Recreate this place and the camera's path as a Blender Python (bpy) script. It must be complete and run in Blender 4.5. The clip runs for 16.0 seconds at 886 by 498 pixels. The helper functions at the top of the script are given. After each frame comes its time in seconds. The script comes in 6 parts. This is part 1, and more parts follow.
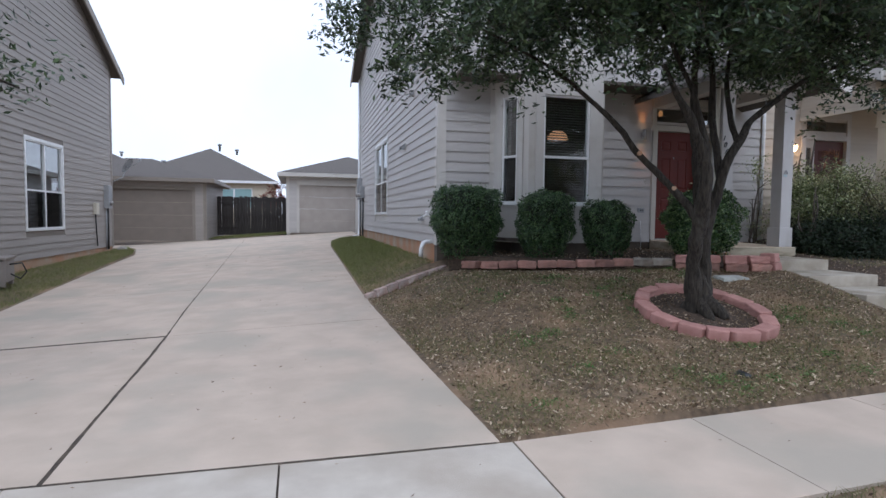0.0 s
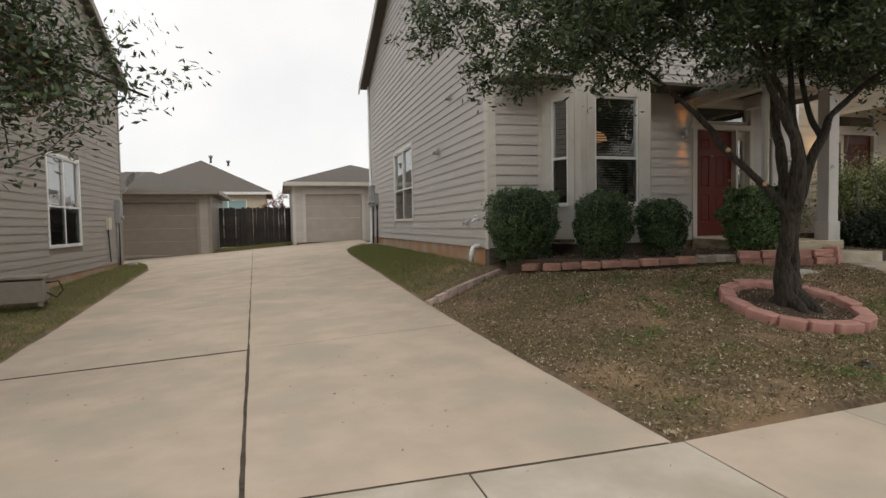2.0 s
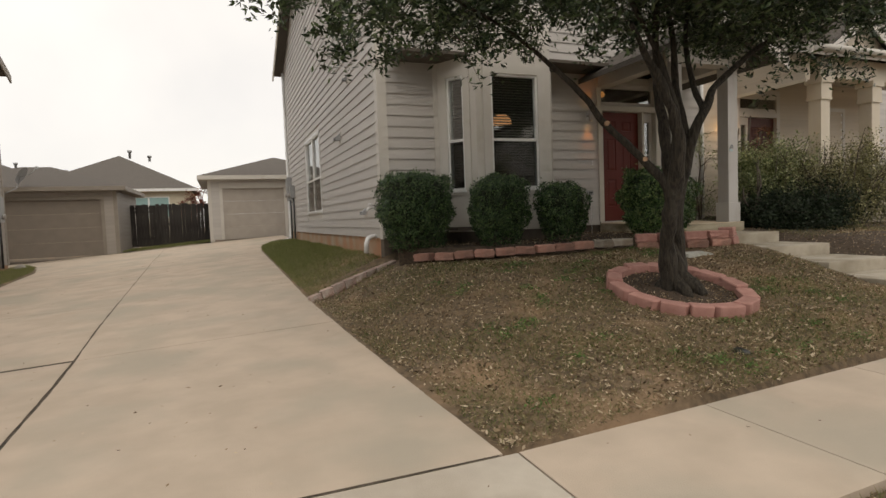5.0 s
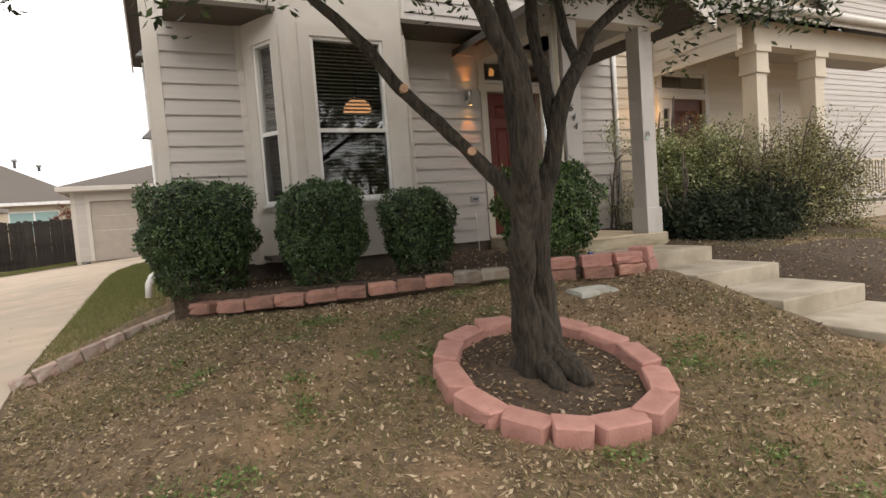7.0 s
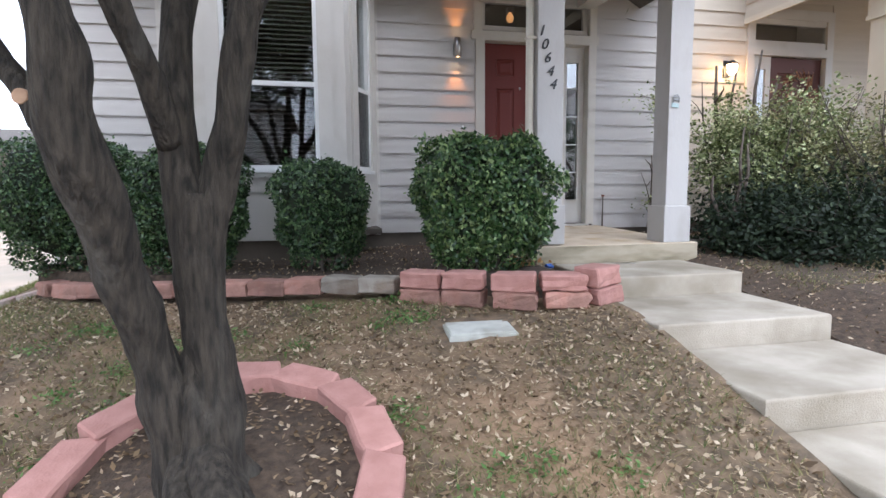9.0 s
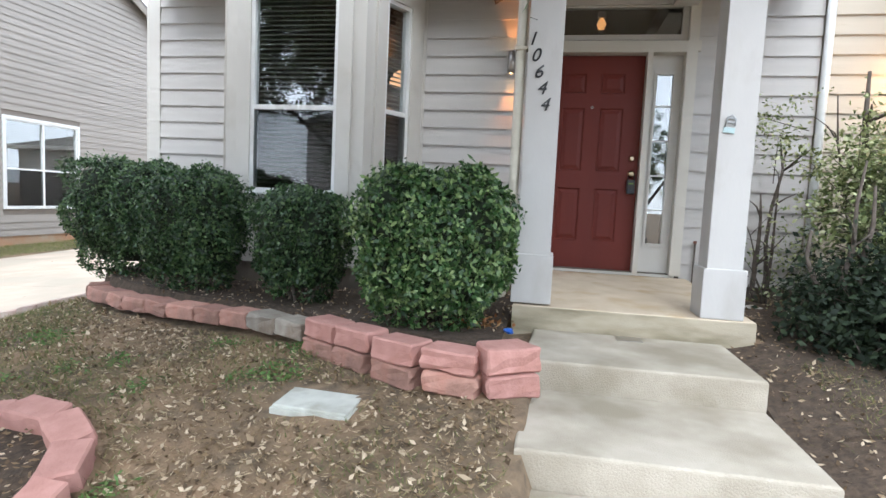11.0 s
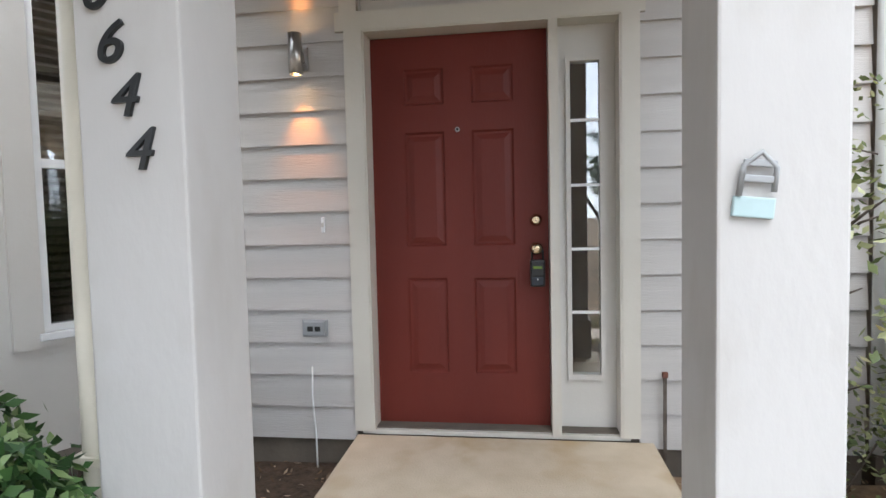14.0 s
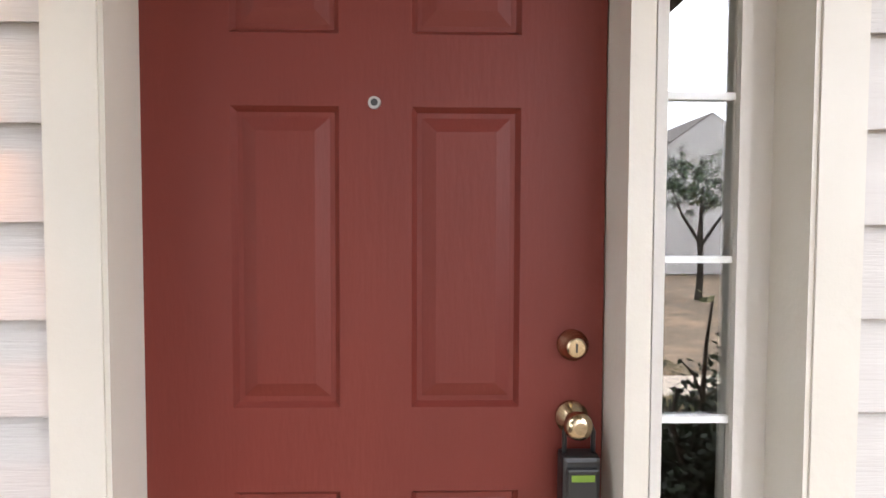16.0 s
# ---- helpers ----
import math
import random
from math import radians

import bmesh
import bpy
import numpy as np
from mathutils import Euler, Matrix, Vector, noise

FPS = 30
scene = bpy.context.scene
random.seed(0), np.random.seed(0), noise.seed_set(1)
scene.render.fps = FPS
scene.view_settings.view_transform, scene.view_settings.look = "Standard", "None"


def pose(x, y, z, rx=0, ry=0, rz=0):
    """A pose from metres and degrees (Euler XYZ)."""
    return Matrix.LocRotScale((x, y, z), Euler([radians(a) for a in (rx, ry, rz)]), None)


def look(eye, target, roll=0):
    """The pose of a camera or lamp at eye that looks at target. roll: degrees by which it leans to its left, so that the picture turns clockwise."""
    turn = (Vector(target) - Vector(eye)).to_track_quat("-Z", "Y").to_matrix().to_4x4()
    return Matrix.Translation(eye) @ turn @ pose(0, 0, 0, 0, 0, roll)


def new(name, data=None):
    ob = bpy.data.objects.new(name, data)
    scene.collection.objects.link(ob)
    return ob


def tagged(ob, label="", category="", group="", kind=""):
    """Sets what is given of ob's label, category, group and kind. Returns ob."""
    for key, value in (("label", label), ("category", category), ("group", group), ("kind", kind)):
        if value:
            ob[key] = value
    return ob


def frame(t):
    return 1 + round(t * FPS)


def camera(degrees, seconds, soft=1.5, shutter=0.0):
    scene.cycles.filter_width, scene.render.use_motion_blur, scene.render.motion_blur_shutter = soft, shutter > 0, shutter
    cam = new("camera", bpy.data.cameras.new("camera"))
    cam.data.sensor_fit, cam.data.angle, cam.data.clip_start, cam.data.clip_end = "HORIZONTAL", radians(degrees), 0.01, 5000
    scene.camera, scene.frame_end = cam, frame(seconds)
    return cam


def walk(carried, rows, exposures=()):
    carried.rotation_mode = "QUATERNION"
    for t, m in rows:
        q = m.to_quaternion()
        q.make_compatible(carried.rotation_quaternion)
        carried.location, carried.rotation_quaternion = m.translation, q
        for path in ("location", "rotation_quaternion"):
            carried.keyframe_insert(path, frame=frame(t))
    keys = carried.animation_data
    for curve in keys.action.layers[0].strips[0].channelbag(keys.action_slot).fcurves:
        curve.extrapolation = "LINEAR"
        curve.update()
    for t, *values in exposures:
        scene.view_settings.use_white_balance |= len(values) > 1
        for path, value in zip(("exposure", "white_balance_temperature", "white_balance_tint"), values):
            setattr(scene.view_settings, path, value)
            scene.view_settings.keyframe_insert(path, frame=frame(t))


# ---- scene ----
cam = camera(76.8, 16.0)
PATH = [
    (0, (-7.017, -9.392, 0.37), (-6.514, -7.459, 0.259), 0.7),
    (0.5, (-7.43, -9.288, 0.388), (-6.899, -7.363, 0.287), 0.2),
    (1, (-7.732, -9.119, 0.332), (-7.19, -7.195, 0.286), -0.2),
    (1.5, (-8.021, -9.06, 0.347), (-7.481, -7.136, 0.262), -0.3),
    (2, (-8.158, -9.017, 0.347), (-7.593, -7.1, 0.257), -1.0),
    (2.5, (-8.182, -8.998, 0.327), (-7.585, -7.091, 0.24), -0.2),
    (3, (-8.168, -9.005, 0.305), (-7.515, -7.117, 0.208), -0.7),
    (3.5, (-8.036, -9.054, 0.227), (-7.341, -7.182, 0.125), -1.7),
    (4, (-7.774, -9.119, 0.209), (-7.002, -7.278, 0.095), -1.2),
    (6.5, (-5.479, -7.32, 0.301), (-4.811, -5.438, 0.191), -4.0),
    (7, (-4.72, -6.942, 0.378), (-3.83, -5.155, 0.255), -4.2),
    (7.5, (-4.053, -6.626, 0.411), (-3.16, -4.842, 0.264), -1.9),
    (8, (-3.467, -6.455, 0.422), (-2.681, -4.627, 0.216), -1.2),
    (8.5, (-2.865, -6.31, 0.42), (-2.274, -4.411, 0.208), -0.6),
    (9, (-2.281, -6.21, 0.422), (-1.853, -4.268, 0.214), -0.4),
    (11.5, (-0.082, -5.297, 0.648), (-0.536, -3.353, 0.518), 2.2),
    (12, (0.093, -4.861, 0.674), (-0.375, -2.918, 0.597), 1.3),
    (12.5, (0.248, -4.353, 0.785), (-0.107, -2.387, 0.696), -0.3),
    (13, (0.31, -3.969, 0.893), (-0.003, -1.998, 0.77), -1.3),
    (13.5, (0.303, -3.481, 0.992), (-0.034, -1.512, 0.899), -1.3),
    (14, (0.306, -2.904, 1.122), (0.037, -0.926, 1.011), -1.3),
    (14.5, (0.28, -2.419, 1.14), (-0.003, -0.442, 1.04), -1.2),
    (15, (0.192, -1.954, 1.235), (0.068, 0.041, 1.162), -1.2),
    (15.5, (0.189, -1.505, 1.33), (0.125, 0.492, 1.241), -0.7),
    (16, (0.105, -1.105, 1.336), (0.159, 0.893, 1.256), 0.2),
]
EXPOSURES = [(0, 0.18, 5600, 14), (1.5, -0.05, 6150, 11), (2.0, -0.08, 7150, 11), (4.0, -0.05, 7550, 12), (6.5, -0.10, 7600, 11), (7.0, 0.68, 7400, 14), (7.5, 1.2, 6250, 14),
             (8.5, 1.38, 5850, 14), (9.5, 1.42, 5700, 13), (11.5, 1.6, 5950, 8), (12.5, 1.60, 5950, 8), (14.0, 1.70, 6050, 10), (14.5, 1.65, 6150, 11), (15.0, 1.95, 6350, 12), (15.5, 2.3, 6200, 12), (16, 2.8, 6400, 15)]
walk(cam, [(t, look(a, b, r)) for t, a, b, r in PATH], EXPOSURES)

# world, sun
world = bpy.data.worlds.new("world")
scene.world = world
world.use_nodes = True
wn, wl = world.node_tree.nodes, world.node_tree.links
sky = wn.new("ShaderNodeTexSky")
sky.sky_type, sky.sun_disc = "NISHITA", False
sky.sun_elevation, sky.sun_rotation = radians(51), radians(174)
tc = wn.new("ShaderNodeTexCoord")
cl = wn.new("ShaderNodeTexNoise")
cl.inputs["Scale"].default_value, cl.inputs["Detail"].default_value = 2.2, 5
cr = wn.new("ShaderNodeValToRGB")
cr.color_ramp.elements[0].position, cr.color_ramp.elements[0].color = 0.35, (7.75, 8.12, 8.72, 1)
cr.color_ramp.elements[1].position, cr.color_ramp.elements[1].color = 0.68, (9.5, 9.78, 10.15, 1)
mx = wn.new("ShaderNodeMixRGB")
mx.inputs[0].default_value = 0.9
wl.new(tc.outputs["Generated"], cl.inputs["Vector"])
wl.new(cl.outputs["Fac"], cr.inputs["Fac"])
wl.new(sky.outputs[0], mx.inputs[1])
wl.new(cr.outputs[0], mx.inputs[2])
wl.new(mx.outputs[0], wn["Background"].inputs["Color"])
wn["Background"].inputs["Strength"].default_value = 0.125
sun = new("sun", bpy.data.lights.new("sun", "SUN"))
sun.data.energy, sun.data.angle, sun.data.color = 0.85, radians(45), (1, 0.96, 0.9)
sun.matrix_world = look((3, -30, 38), (0, 0, 0))


# materials
def mat(name, c1, c2=None, scale=8.0, rough=0.7, metal=0.0, bump=0.0, bscale=60.0, stain=None, stain_scale=1.2, stain_at=0.6,
        stretch=(1, 1, 1), spec=0.5, vary=0.0, coat=0.0, bdist=0.01):
    m = bpy.data.materials.new(name)
    m.use_nodes = True
    n, l = m.node_tree.nodes, m.node_tree.links
    b = n["Principled BSDF"]
    b.inputs["Roughness"].default_value, b.inputs["Metallic"].default_value = rough, metal
    b.inputs["Specular IOR Level"].default_value = spec
    b.inputs["Coat Weight"].default_value = coat
    co = n.new("ShaderNodeTexCoord")
    mp = n.new("ShaderNodeMapping")
    mp.inputs["Scale"].default_value = stretch
    l.new(co.outputs["Object"], mp.inputs["Vector"])
    def tex(s, d=6):
        t = n.new("ShaderNodeTexNoise")
        t.inputs["Scale"].default_value, t.inputs["Detail"].default_value = s, d
        l.new(mp.outputs[0], t.inputs["Vector"])
        return t
    def mixed(f, a, b2):
        k = n.new("ShaderNodeMixRGB")
        for s, v in ((0, f), (1, a), (2, b2)):
            if hasattr(v, "is_output"):
                l.new(v, k.inputs[s])
            else:
                k.inputs[s].default_value = v if s == 0 else (*v, 1)
        return k.outputs[0]
    def ramp(src, lo, hi):
        r = n.new("ShaderNodeMapRange")
        r.inputs[1].default_value, r.inputs[2].default_value = lo, hi
        l.new(src, r.inputs[0])
        return r.outputs[0]
    c2 = c2 or tuple(v * 0.9 for v in c1)
    col = mixed(ramp(tex(scale).outputs["Fac"], 0.35, 0.65), c1, c2)
    if stain:
        col = mixed(ramp(tex(stain_scale, 8).outputs["Fac"], stain_at - 0.08, stain_at + 0.12), col, stain)
    if vary:
        o = n.new("ShaderNodeObjectInfo")
        h = n.new("ShaderNodeHueSaturation")
        v = n.new("ShaderNodeMapRange")
        v.inputs[3].default_value, v.inputs[4].default_value = 1 - vary, 1 + vary
        l.new(o.outputs["Random"], v.inputs[0])
        l.new(v.outputs[0], h.inputs["Value"])
        l.new(col, h.inputs["Color"])
        col = h.outputs[0]
    l.new(col, b.inputs["Base Color"])
    if bump:
        u = n.new("ShaderNodeBump")
        u.inputs["Strength"].default_value, u.inputs["Distance"].default_value = bump, bdist
        l.new(tex(bscale, 4).outputs["Fac"], u.inputs["Height"])
        l.new(u.outputs[0], b.inputs["Normal"])
    return m


def leafmat(name, ca, cb, cc, rough=0.45):
    m = bpy.data.materials.new(name)
    m.use_nodes = True
    n, l = m.node_tree.nodes, m.node_tree.links
    b = n["Principled BSDF"]
    g = n.new("ShaderNodeNewGeometry")
    r = n.new("ShaderNodeValToRGB")
    e = r.color_ramp.elements
    e[0].color, e[1].color = (*ca, 1), (*cc, 1)
    k = e.new(0.55)
    k.color = (*cb, 1)
    l.new(g.outputs["Random Per Island"], r.inputs[0])
    l.new(r.outputs[0], b.inputs["Base Color"])
    b.inputs["Roughness"].default_value = rough
    t = n.new("ShaderNodeBsdfTranslucent")
    l.new(r.outputs[0], t.inputs["Color"])
    s = n.new("ShaderNodeMixShader")
    s.inputs[0].default_value = 0.25
    l.new(b.outputs[0], s.inputs[1])
    l.new(t.outputs[0], s.inputs[2])
    l.new(s.outputs[0], n["Material Output"].inputs[0])
    return m


def glassmat(name, tint=(0.9, 0.93, 0.93), base=0.20):
    """A clear sheet whose gloss rises toward grazing sight."""
    m = bpy.data.materials.new(name)
    m.use_nodes = True
    n, l = m.node_tree.nodes, m.node_tree.links
    t, g, f, s = (n.new("ShaderNode" + k) for k in ("BsdfTransparent", "BsdfGlossy", "LayerWeight", "MixShader"))
    t.inputs["Color"].default_value = (*tint, 1)
    g.inputs["Roughness"].default_value = 0.01
    f.inputs["Blend"].default_value = 0.5
    p, r = n.new("ShaderNodeMath"), n.new("ShaderNodeMapRange")
    p.operation = "POWER"
    p.inputs[1].default_value = 5
    r.inputs[3].default_value, r.inputs[4].default_value = base, 0.75
    l.new(f.outputs["Facing"], p.inputs[0])
    l.new(p.outputs[0], r.inputs[0])
    l.new(r.outputs[0], s.inputs[0])
    l.new(t.outputs[0], s.inputs[1])
    l.new(g.outputs[0], s.inputs[2])
    l.new(s.outputs[0], n["Material Output"].inputs[0])
    return m


def glow(name, color, strength):
    m = bpy.data.materials.new(name)
    m.use_nodes = True
    b = m.node_tree.nodes["Principled BSDF"]
    b.inputs["Base Color"].default_value = (*color, 1)
    b.inputs["Emission Color"].default_value = (*color, 1)
    b.inputs["Emission Strength"].default_value = strength
    return m


SIDING = mat("siding_paint", (0.495, 0.475, 0.45), (0.455, 0.435, 0.415), 3, 0.6, bump=0.25, bscale=40, stretch=(0.25, 1, 5), vary=0.04, stain=(0.42, 0.39, 0.35), stain_at=0.66)
SIDING2 = mat("siding_cream_paint", (0.56, 0.50, 0.41), (0.52, 0.46, 0.375), 3, 0.6, bump=0.25, bscale=40, stretch=(0.25, 1, 5), vary=0.04)
SIDING3 = mat("siding_brown_paint", (0.33, 0.30, 0.27), (0.29, 0.265, 0.235), 3, 0.65, bump=0.25, bscale=40, stretch=(0.25, 1, 5), vary=0.05)
BROWN = mat("brown_paint", (0.21, 0.18, 0.15), (0.19, 0.165, 0.14), 4, 0.6)
BROWNTRIM = mat("brown_trim_paint", (0.25, 0.22, 0.185), None, 4, 0.6)
CASING = mat("casing_paint", (0.57, 0.54, 0.475), (0.54, 0.51, 0.445), 3, 0.5, bump=0.1, bscale=50)
TRIM = mat("trim_paint", (0.57, 0.55, 0.51), (0.54, 0.52, 0.48), 3, 0.55, bump=0.1, bscale=50, stain=(0.47, 0.44, 0.39), stain_scale=2.5, stain_at=0.66)
COLUMN = mat("column_paint", (0.50, 0.488, 0.468), (0.47, 0.458, 0.44), 4, 0.55, bump=0.12, bscale=45, stain=(0.42, 0.40, 0.37), stain_scale=5, stain_at=0.60, stretch=(1, 1, 0.45))
VINYL = mat("white_vinyl", (0.76, 0.77, 0.76), None, 5, 0.4)
GLASS = glassmat("window_glass")
SCREEN = mat("insect_screen", (0.03, 0.032, 0.034), None, 400, 0.7)
SCREENM = glassmat("insect_screen_mesh", (0.74, 0.74, 0.74), 0.004)
DOORRED = mat("door_paint", (0.138, 0.023, 0.015), (0.118, 0.019, 0.013), 3, 0.5, bump=0.1, bscale=90, stretch=(1, 1, 0.2), spec=0.3)
CONC = mat("concrete", (0.53, 0.435, 0.345), (0.45, 0.37, 0.29), 2.6, 0.85, bump=0.35, bscale=130, stain=(0.40, 0.35, 0.28), stain_scale=0.9, stain_at=0.54, vary=0.03)
CONCPALE = mat("pale_concrete", (0.53, 0.48, 0.405), (0.45, 0.40, 0.335), 4, 0.85, bump=0.35, bscale=130, stain=(0.38, 0.325, 0.26), stain_scale=1.1, stain_at=0.55, vary=0.03)
STEPC = mat("step_concrete", (0.47, 0.425, 0.35), (0.39, 0.345, 0.275), 5, 0.88, bump=0.5, bscale=120, stain=(0.27, 0.235, 0.175), stain_scale=1.8, stain_at=0.53, vary=0.04)
PORCHC = mat("porch_concrete", (0.58, 0.49, 0.37), (0.50, 0.415, 0.30), 5, 0.75, bump=0.35, bscale=110, stain=(0.44, 0.32, 0.18), stain_scale=2.6, stain_at=0.60)
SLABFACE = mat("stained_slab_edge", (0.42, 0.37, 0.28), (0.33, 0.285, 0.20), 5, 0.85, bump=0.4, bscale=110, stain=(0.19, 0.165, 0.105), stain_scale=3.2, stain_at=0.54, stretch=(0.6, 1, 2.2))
JOINT = mat("joint_dirt", (0.035, 0.027, 0.02), (0.09, 0.07, 0.05), 14, 0.95, bump=0.6, bscale=80)
FOUND = mat("foundation_concrete", (0.42, 0.34, 0.25), (0.40, 0.24, 0.14), 2, 0.9, bump=0.4, bscale=30, stain=(0.44, 0.22, 0.12), stain_scale=1.6, stain_at=0.55)
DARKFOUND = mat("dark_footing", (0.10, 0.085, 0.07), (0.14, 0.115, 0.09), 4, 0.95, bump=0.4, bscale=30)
SOIL = mat("lawn_soil", (0.205, 0.145, 0.090), (0.105, 0.078, 0.050), 14, 0.97, bump=1.0, bscale=55, stain=(0.33, 0.22, 0.135), stain_scale=1.3, stain_at=0.58)
MULCH = mat("mulch", (0.042, 0.029, 0.019), (0.088, 0.061, 0.041), 26, 0.97, bump=1.0, bscale=70)
BLOCK = mat("red_block", (0.44, 0.235, 0.20), (0.36, 0.18, 0.15), 9, 0.9, bump=0.5, bscale=60, vary=0.10, stain=(0.36, 0.18, 0.14), stain_scale=5, stain_at=0.66)
BLOCKG = mat("faded_block", (0.33, 0.165, 0.125), (0.38, 0.215, 0.17), 9, 0.9, bump=0.9, bscale=50, vary=0.26, stain=(0.23, 0.13, 0.10), stain_scale=6, stain_at=0.56)
BLOCKP = mat("pale_grey_block", (0.30, 0.27, 0.225), (0.23, 0.20, 0.165), 9, 0.9, bump=0.9, bscale=50, vary=0.15, stain=(0.20, 0.15, 0.11), stain_scale=6, stain_at=0.58)
EDGING = mat("edging_block", (0.46, 0.40, 0.35), (0.33, 0.19, 0.16), 7, 0.9, bump=0.8, bscale=50, vary=0.2)
BARK = mat("bark", (0.011, 0.009, 0.006), (0.050, 0.041, 0.030), 46, 0.95, bump=1.0, bscale=52, stretch=(1, 1, 0.2), stain=(0.072, 0.066, 0.054), stain_scale=7, stain_at=0.66, bdist=0.03)
CUT = mat("sawn_wood", (0.42, 0.27, 0.17), (0.3, 0.19, 0.12), 20, 0.9)
TWIG = mat("twig_bark", (0.065, 0.052, 0.042), (0.12, 0.098, 0.08), 20, 0.9)
HEDGELEAF = leafmat("hedge_leaf", (0.010, 0.028, 0.010), (0.038, 0.090, 0.029), (0.15, 0.23, 0.09), 0.36)
# same hedge leaf in brighter greens, standing for stronger light on one bush
HEDGELEAFLIT = leafmat("lit_hedge_leaf", (0.013, 0.040, 0.010), (0.054, 0.122, 0.034), (0.28, 0.38, 0.15), 0.33)
# near-black green: the shade inside a bush, put into the colour
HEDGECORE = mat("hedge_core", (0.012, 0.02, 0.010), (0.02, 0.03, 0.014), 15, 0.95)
OAKLEAF = leafmat("oak_leaf", (0.014, 0.026, 0.012), (0.038, 0.066, 0.031), (0.13, 0.19, 0.085), 0.36)
OAKBROWN = leafmat("dry_oak_leaf", (0.08, 0.045, 0.02), (0.15, 0.08, 0.04), (0.2, 0.12, 0.06), 0.6)
OLIVELEAF = leafmat("shrub_leaf", (0.06, 0.09, 0.03), (0.24, 0.29, 0.11), (0.58, 0.60, 0.36), 0.4)
AIRYLEAF = leafmat("airy_shrub_leaf", (0.06, 0.06, 0.025), (0.19, 0.185, 0.075), (0.46, 0.44, 0.24), 0.45)
DARKLEAF = leafmat("dark_shrub_leaf", (0.006, 0.014, 0.006), (0.014, 0.028, 0.012), (0.034, 0.055, 0.022), 0.75)
LITTER = leafmat("leaf_litter", (0.07, 0.045, 0.025), (0.26, 0.18, 0.10), (0.66, 0.55, 0.40), 0.8)
STRAW = leafmat("dead_straw", (0.12, 0.085, 0.045), (0.28, 0.21, 0.12), (0.50, 0.40, 0.26), 0.9)
GRASS = leafmat("grass", (0.065, 0.095, 0.022), (0.14, 0.155, 0.045), (0.30, 0.25, 0.12), 0.7)
GRASSG = leafmat("green_grass", (0.08, 0.115, 0.025), (0.17, 0.20, 0.055), (0.32, 0.29, 0.14), 0.7)
WEED = leafmat("weed_leaf", (0.05, 0.10, 0.02), (0.10, 0.19, 0.045), (0.20, 0.30, 0.09), 0.6)
SHINGLE = mat("roof_shingle", (0.13, 0.115, 0.10), (0.085, 0.075, 0.068), 30, 0.95, bump=0.6, bscale=60, vary=0.05)
FENCE = mat("weathered_fence", (0.026, 0.022, 0.02), (0.05, 0.045, 0.04), 6, 0.95, bump=0.6, bscale=30, stretch=(3, 3, 0.3), vary=0.15)
STEEL = mat("brushed_steel", (0.42, 0.40, 0.38), None, 60, 0.3, 0.9, stretch=(4, 4, 0.2))
BRASS = mat("worn_brass", (0.62, 0.52, 0.36), (0.5, 0.4, 0.26), 40, 0.22, 1.0)
BLACK = mat("black_plastic", (0.015, 0.016, 0.017), None, 30, 0.4)
GREY = mat("grey_metal", (0.34, 0.35, 0.355), (0.30, 0.31, 0.315), 8, 0.5, 0.2)
PALEGREY = mat("pale_plastic", (0.55, 0.53, 0.48), None, 8, 0.6)
BLIND = mat("blind_slat", (0.17, 0.148, 0.12), None, 8, 0.5)
# dark brown that carries the dimness of the rooms behind the glass
ROOM = mat("dim_room_wall", (0.10, 0.085, 0.07), None, 2, 0.9)
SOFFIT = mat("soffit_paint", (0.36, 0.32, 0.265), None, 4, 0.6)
AMBER = glow("amber_glass", (1.0, 0.50, 0.24), 0.62)
BULB = glow("lamp_bulb", (1.0, 0.62, 0.28), 14.0)
COVERM = mat("cover_plastic", (0.50, 0.51, 0.46), (0.43, 0.44, 0.40), 15, 0.7, stain=(0.28, 0.27, 0.22), stain_scale=5)
GREENBOX = mat("green_plastic", (0.02, 0.05, 0.035), None, 8, 0.6)


# mesh helpers
def box(bm, x0, x1, y0, y1, z0, z1, m=None):
    vs = [bm.verts.new((x, y, z)) for z in (z0, z1) for x, y in ((x0, y0), (x1, y0), (x1, y1), (x0, y1))]
    if m is not None:
        for v in vs:
            v.co = m @ v.co
    for f in ((0, 3, 2, 1), (4, 5, 6, 7), (0, 1, 5, 4), (1, 2, 6, 5), (2, 3, 7, 6), (3, 0, 4, 7)):
        bm.faces.new([vs[i] for i in f])
    return vs


def bev(bm, w, seg=2):
    bmesh.ops.bevel(bm, geom=bm.edges[:], offset=w, segments=seg, profile=0.6, affect="EDGES", clamp_overlap=True)


def tube(bm, pts, rads, n=8, cap=True):
    rings = []
    pts = [Vector(p) for p in pts]
    side = None
    for i, p in enumerate(pts):
        d = (pts[min(i + 1, len(pts) - 1)] - pts[max(i - 1, 0)]).normalized()
        if side is None:
            side = d.orthogonal().normalized()
        side = (side - d * side.dot(d)).normalized()
        up = d.cross(side)
        r = rads[i] if hasattr(rads, "__len__") else rads
        rings.append([bm.verts.new(p + (side * math.cos(a) + up * math.sin(a)) * r) for a in (2 * math.pi * k / n for k in range(n))])
    for a, b in zip(rings, rings[1:]):
        for k in range(n):
            f = bm.faces.new((a[k], a[(k + 1) % n], b[(k + 1) % n], b[k]))
            f.smooth = True
    if cap:
        bm.faces.new(rings[0][::-1])
        bm.faces.new(rings[-1])


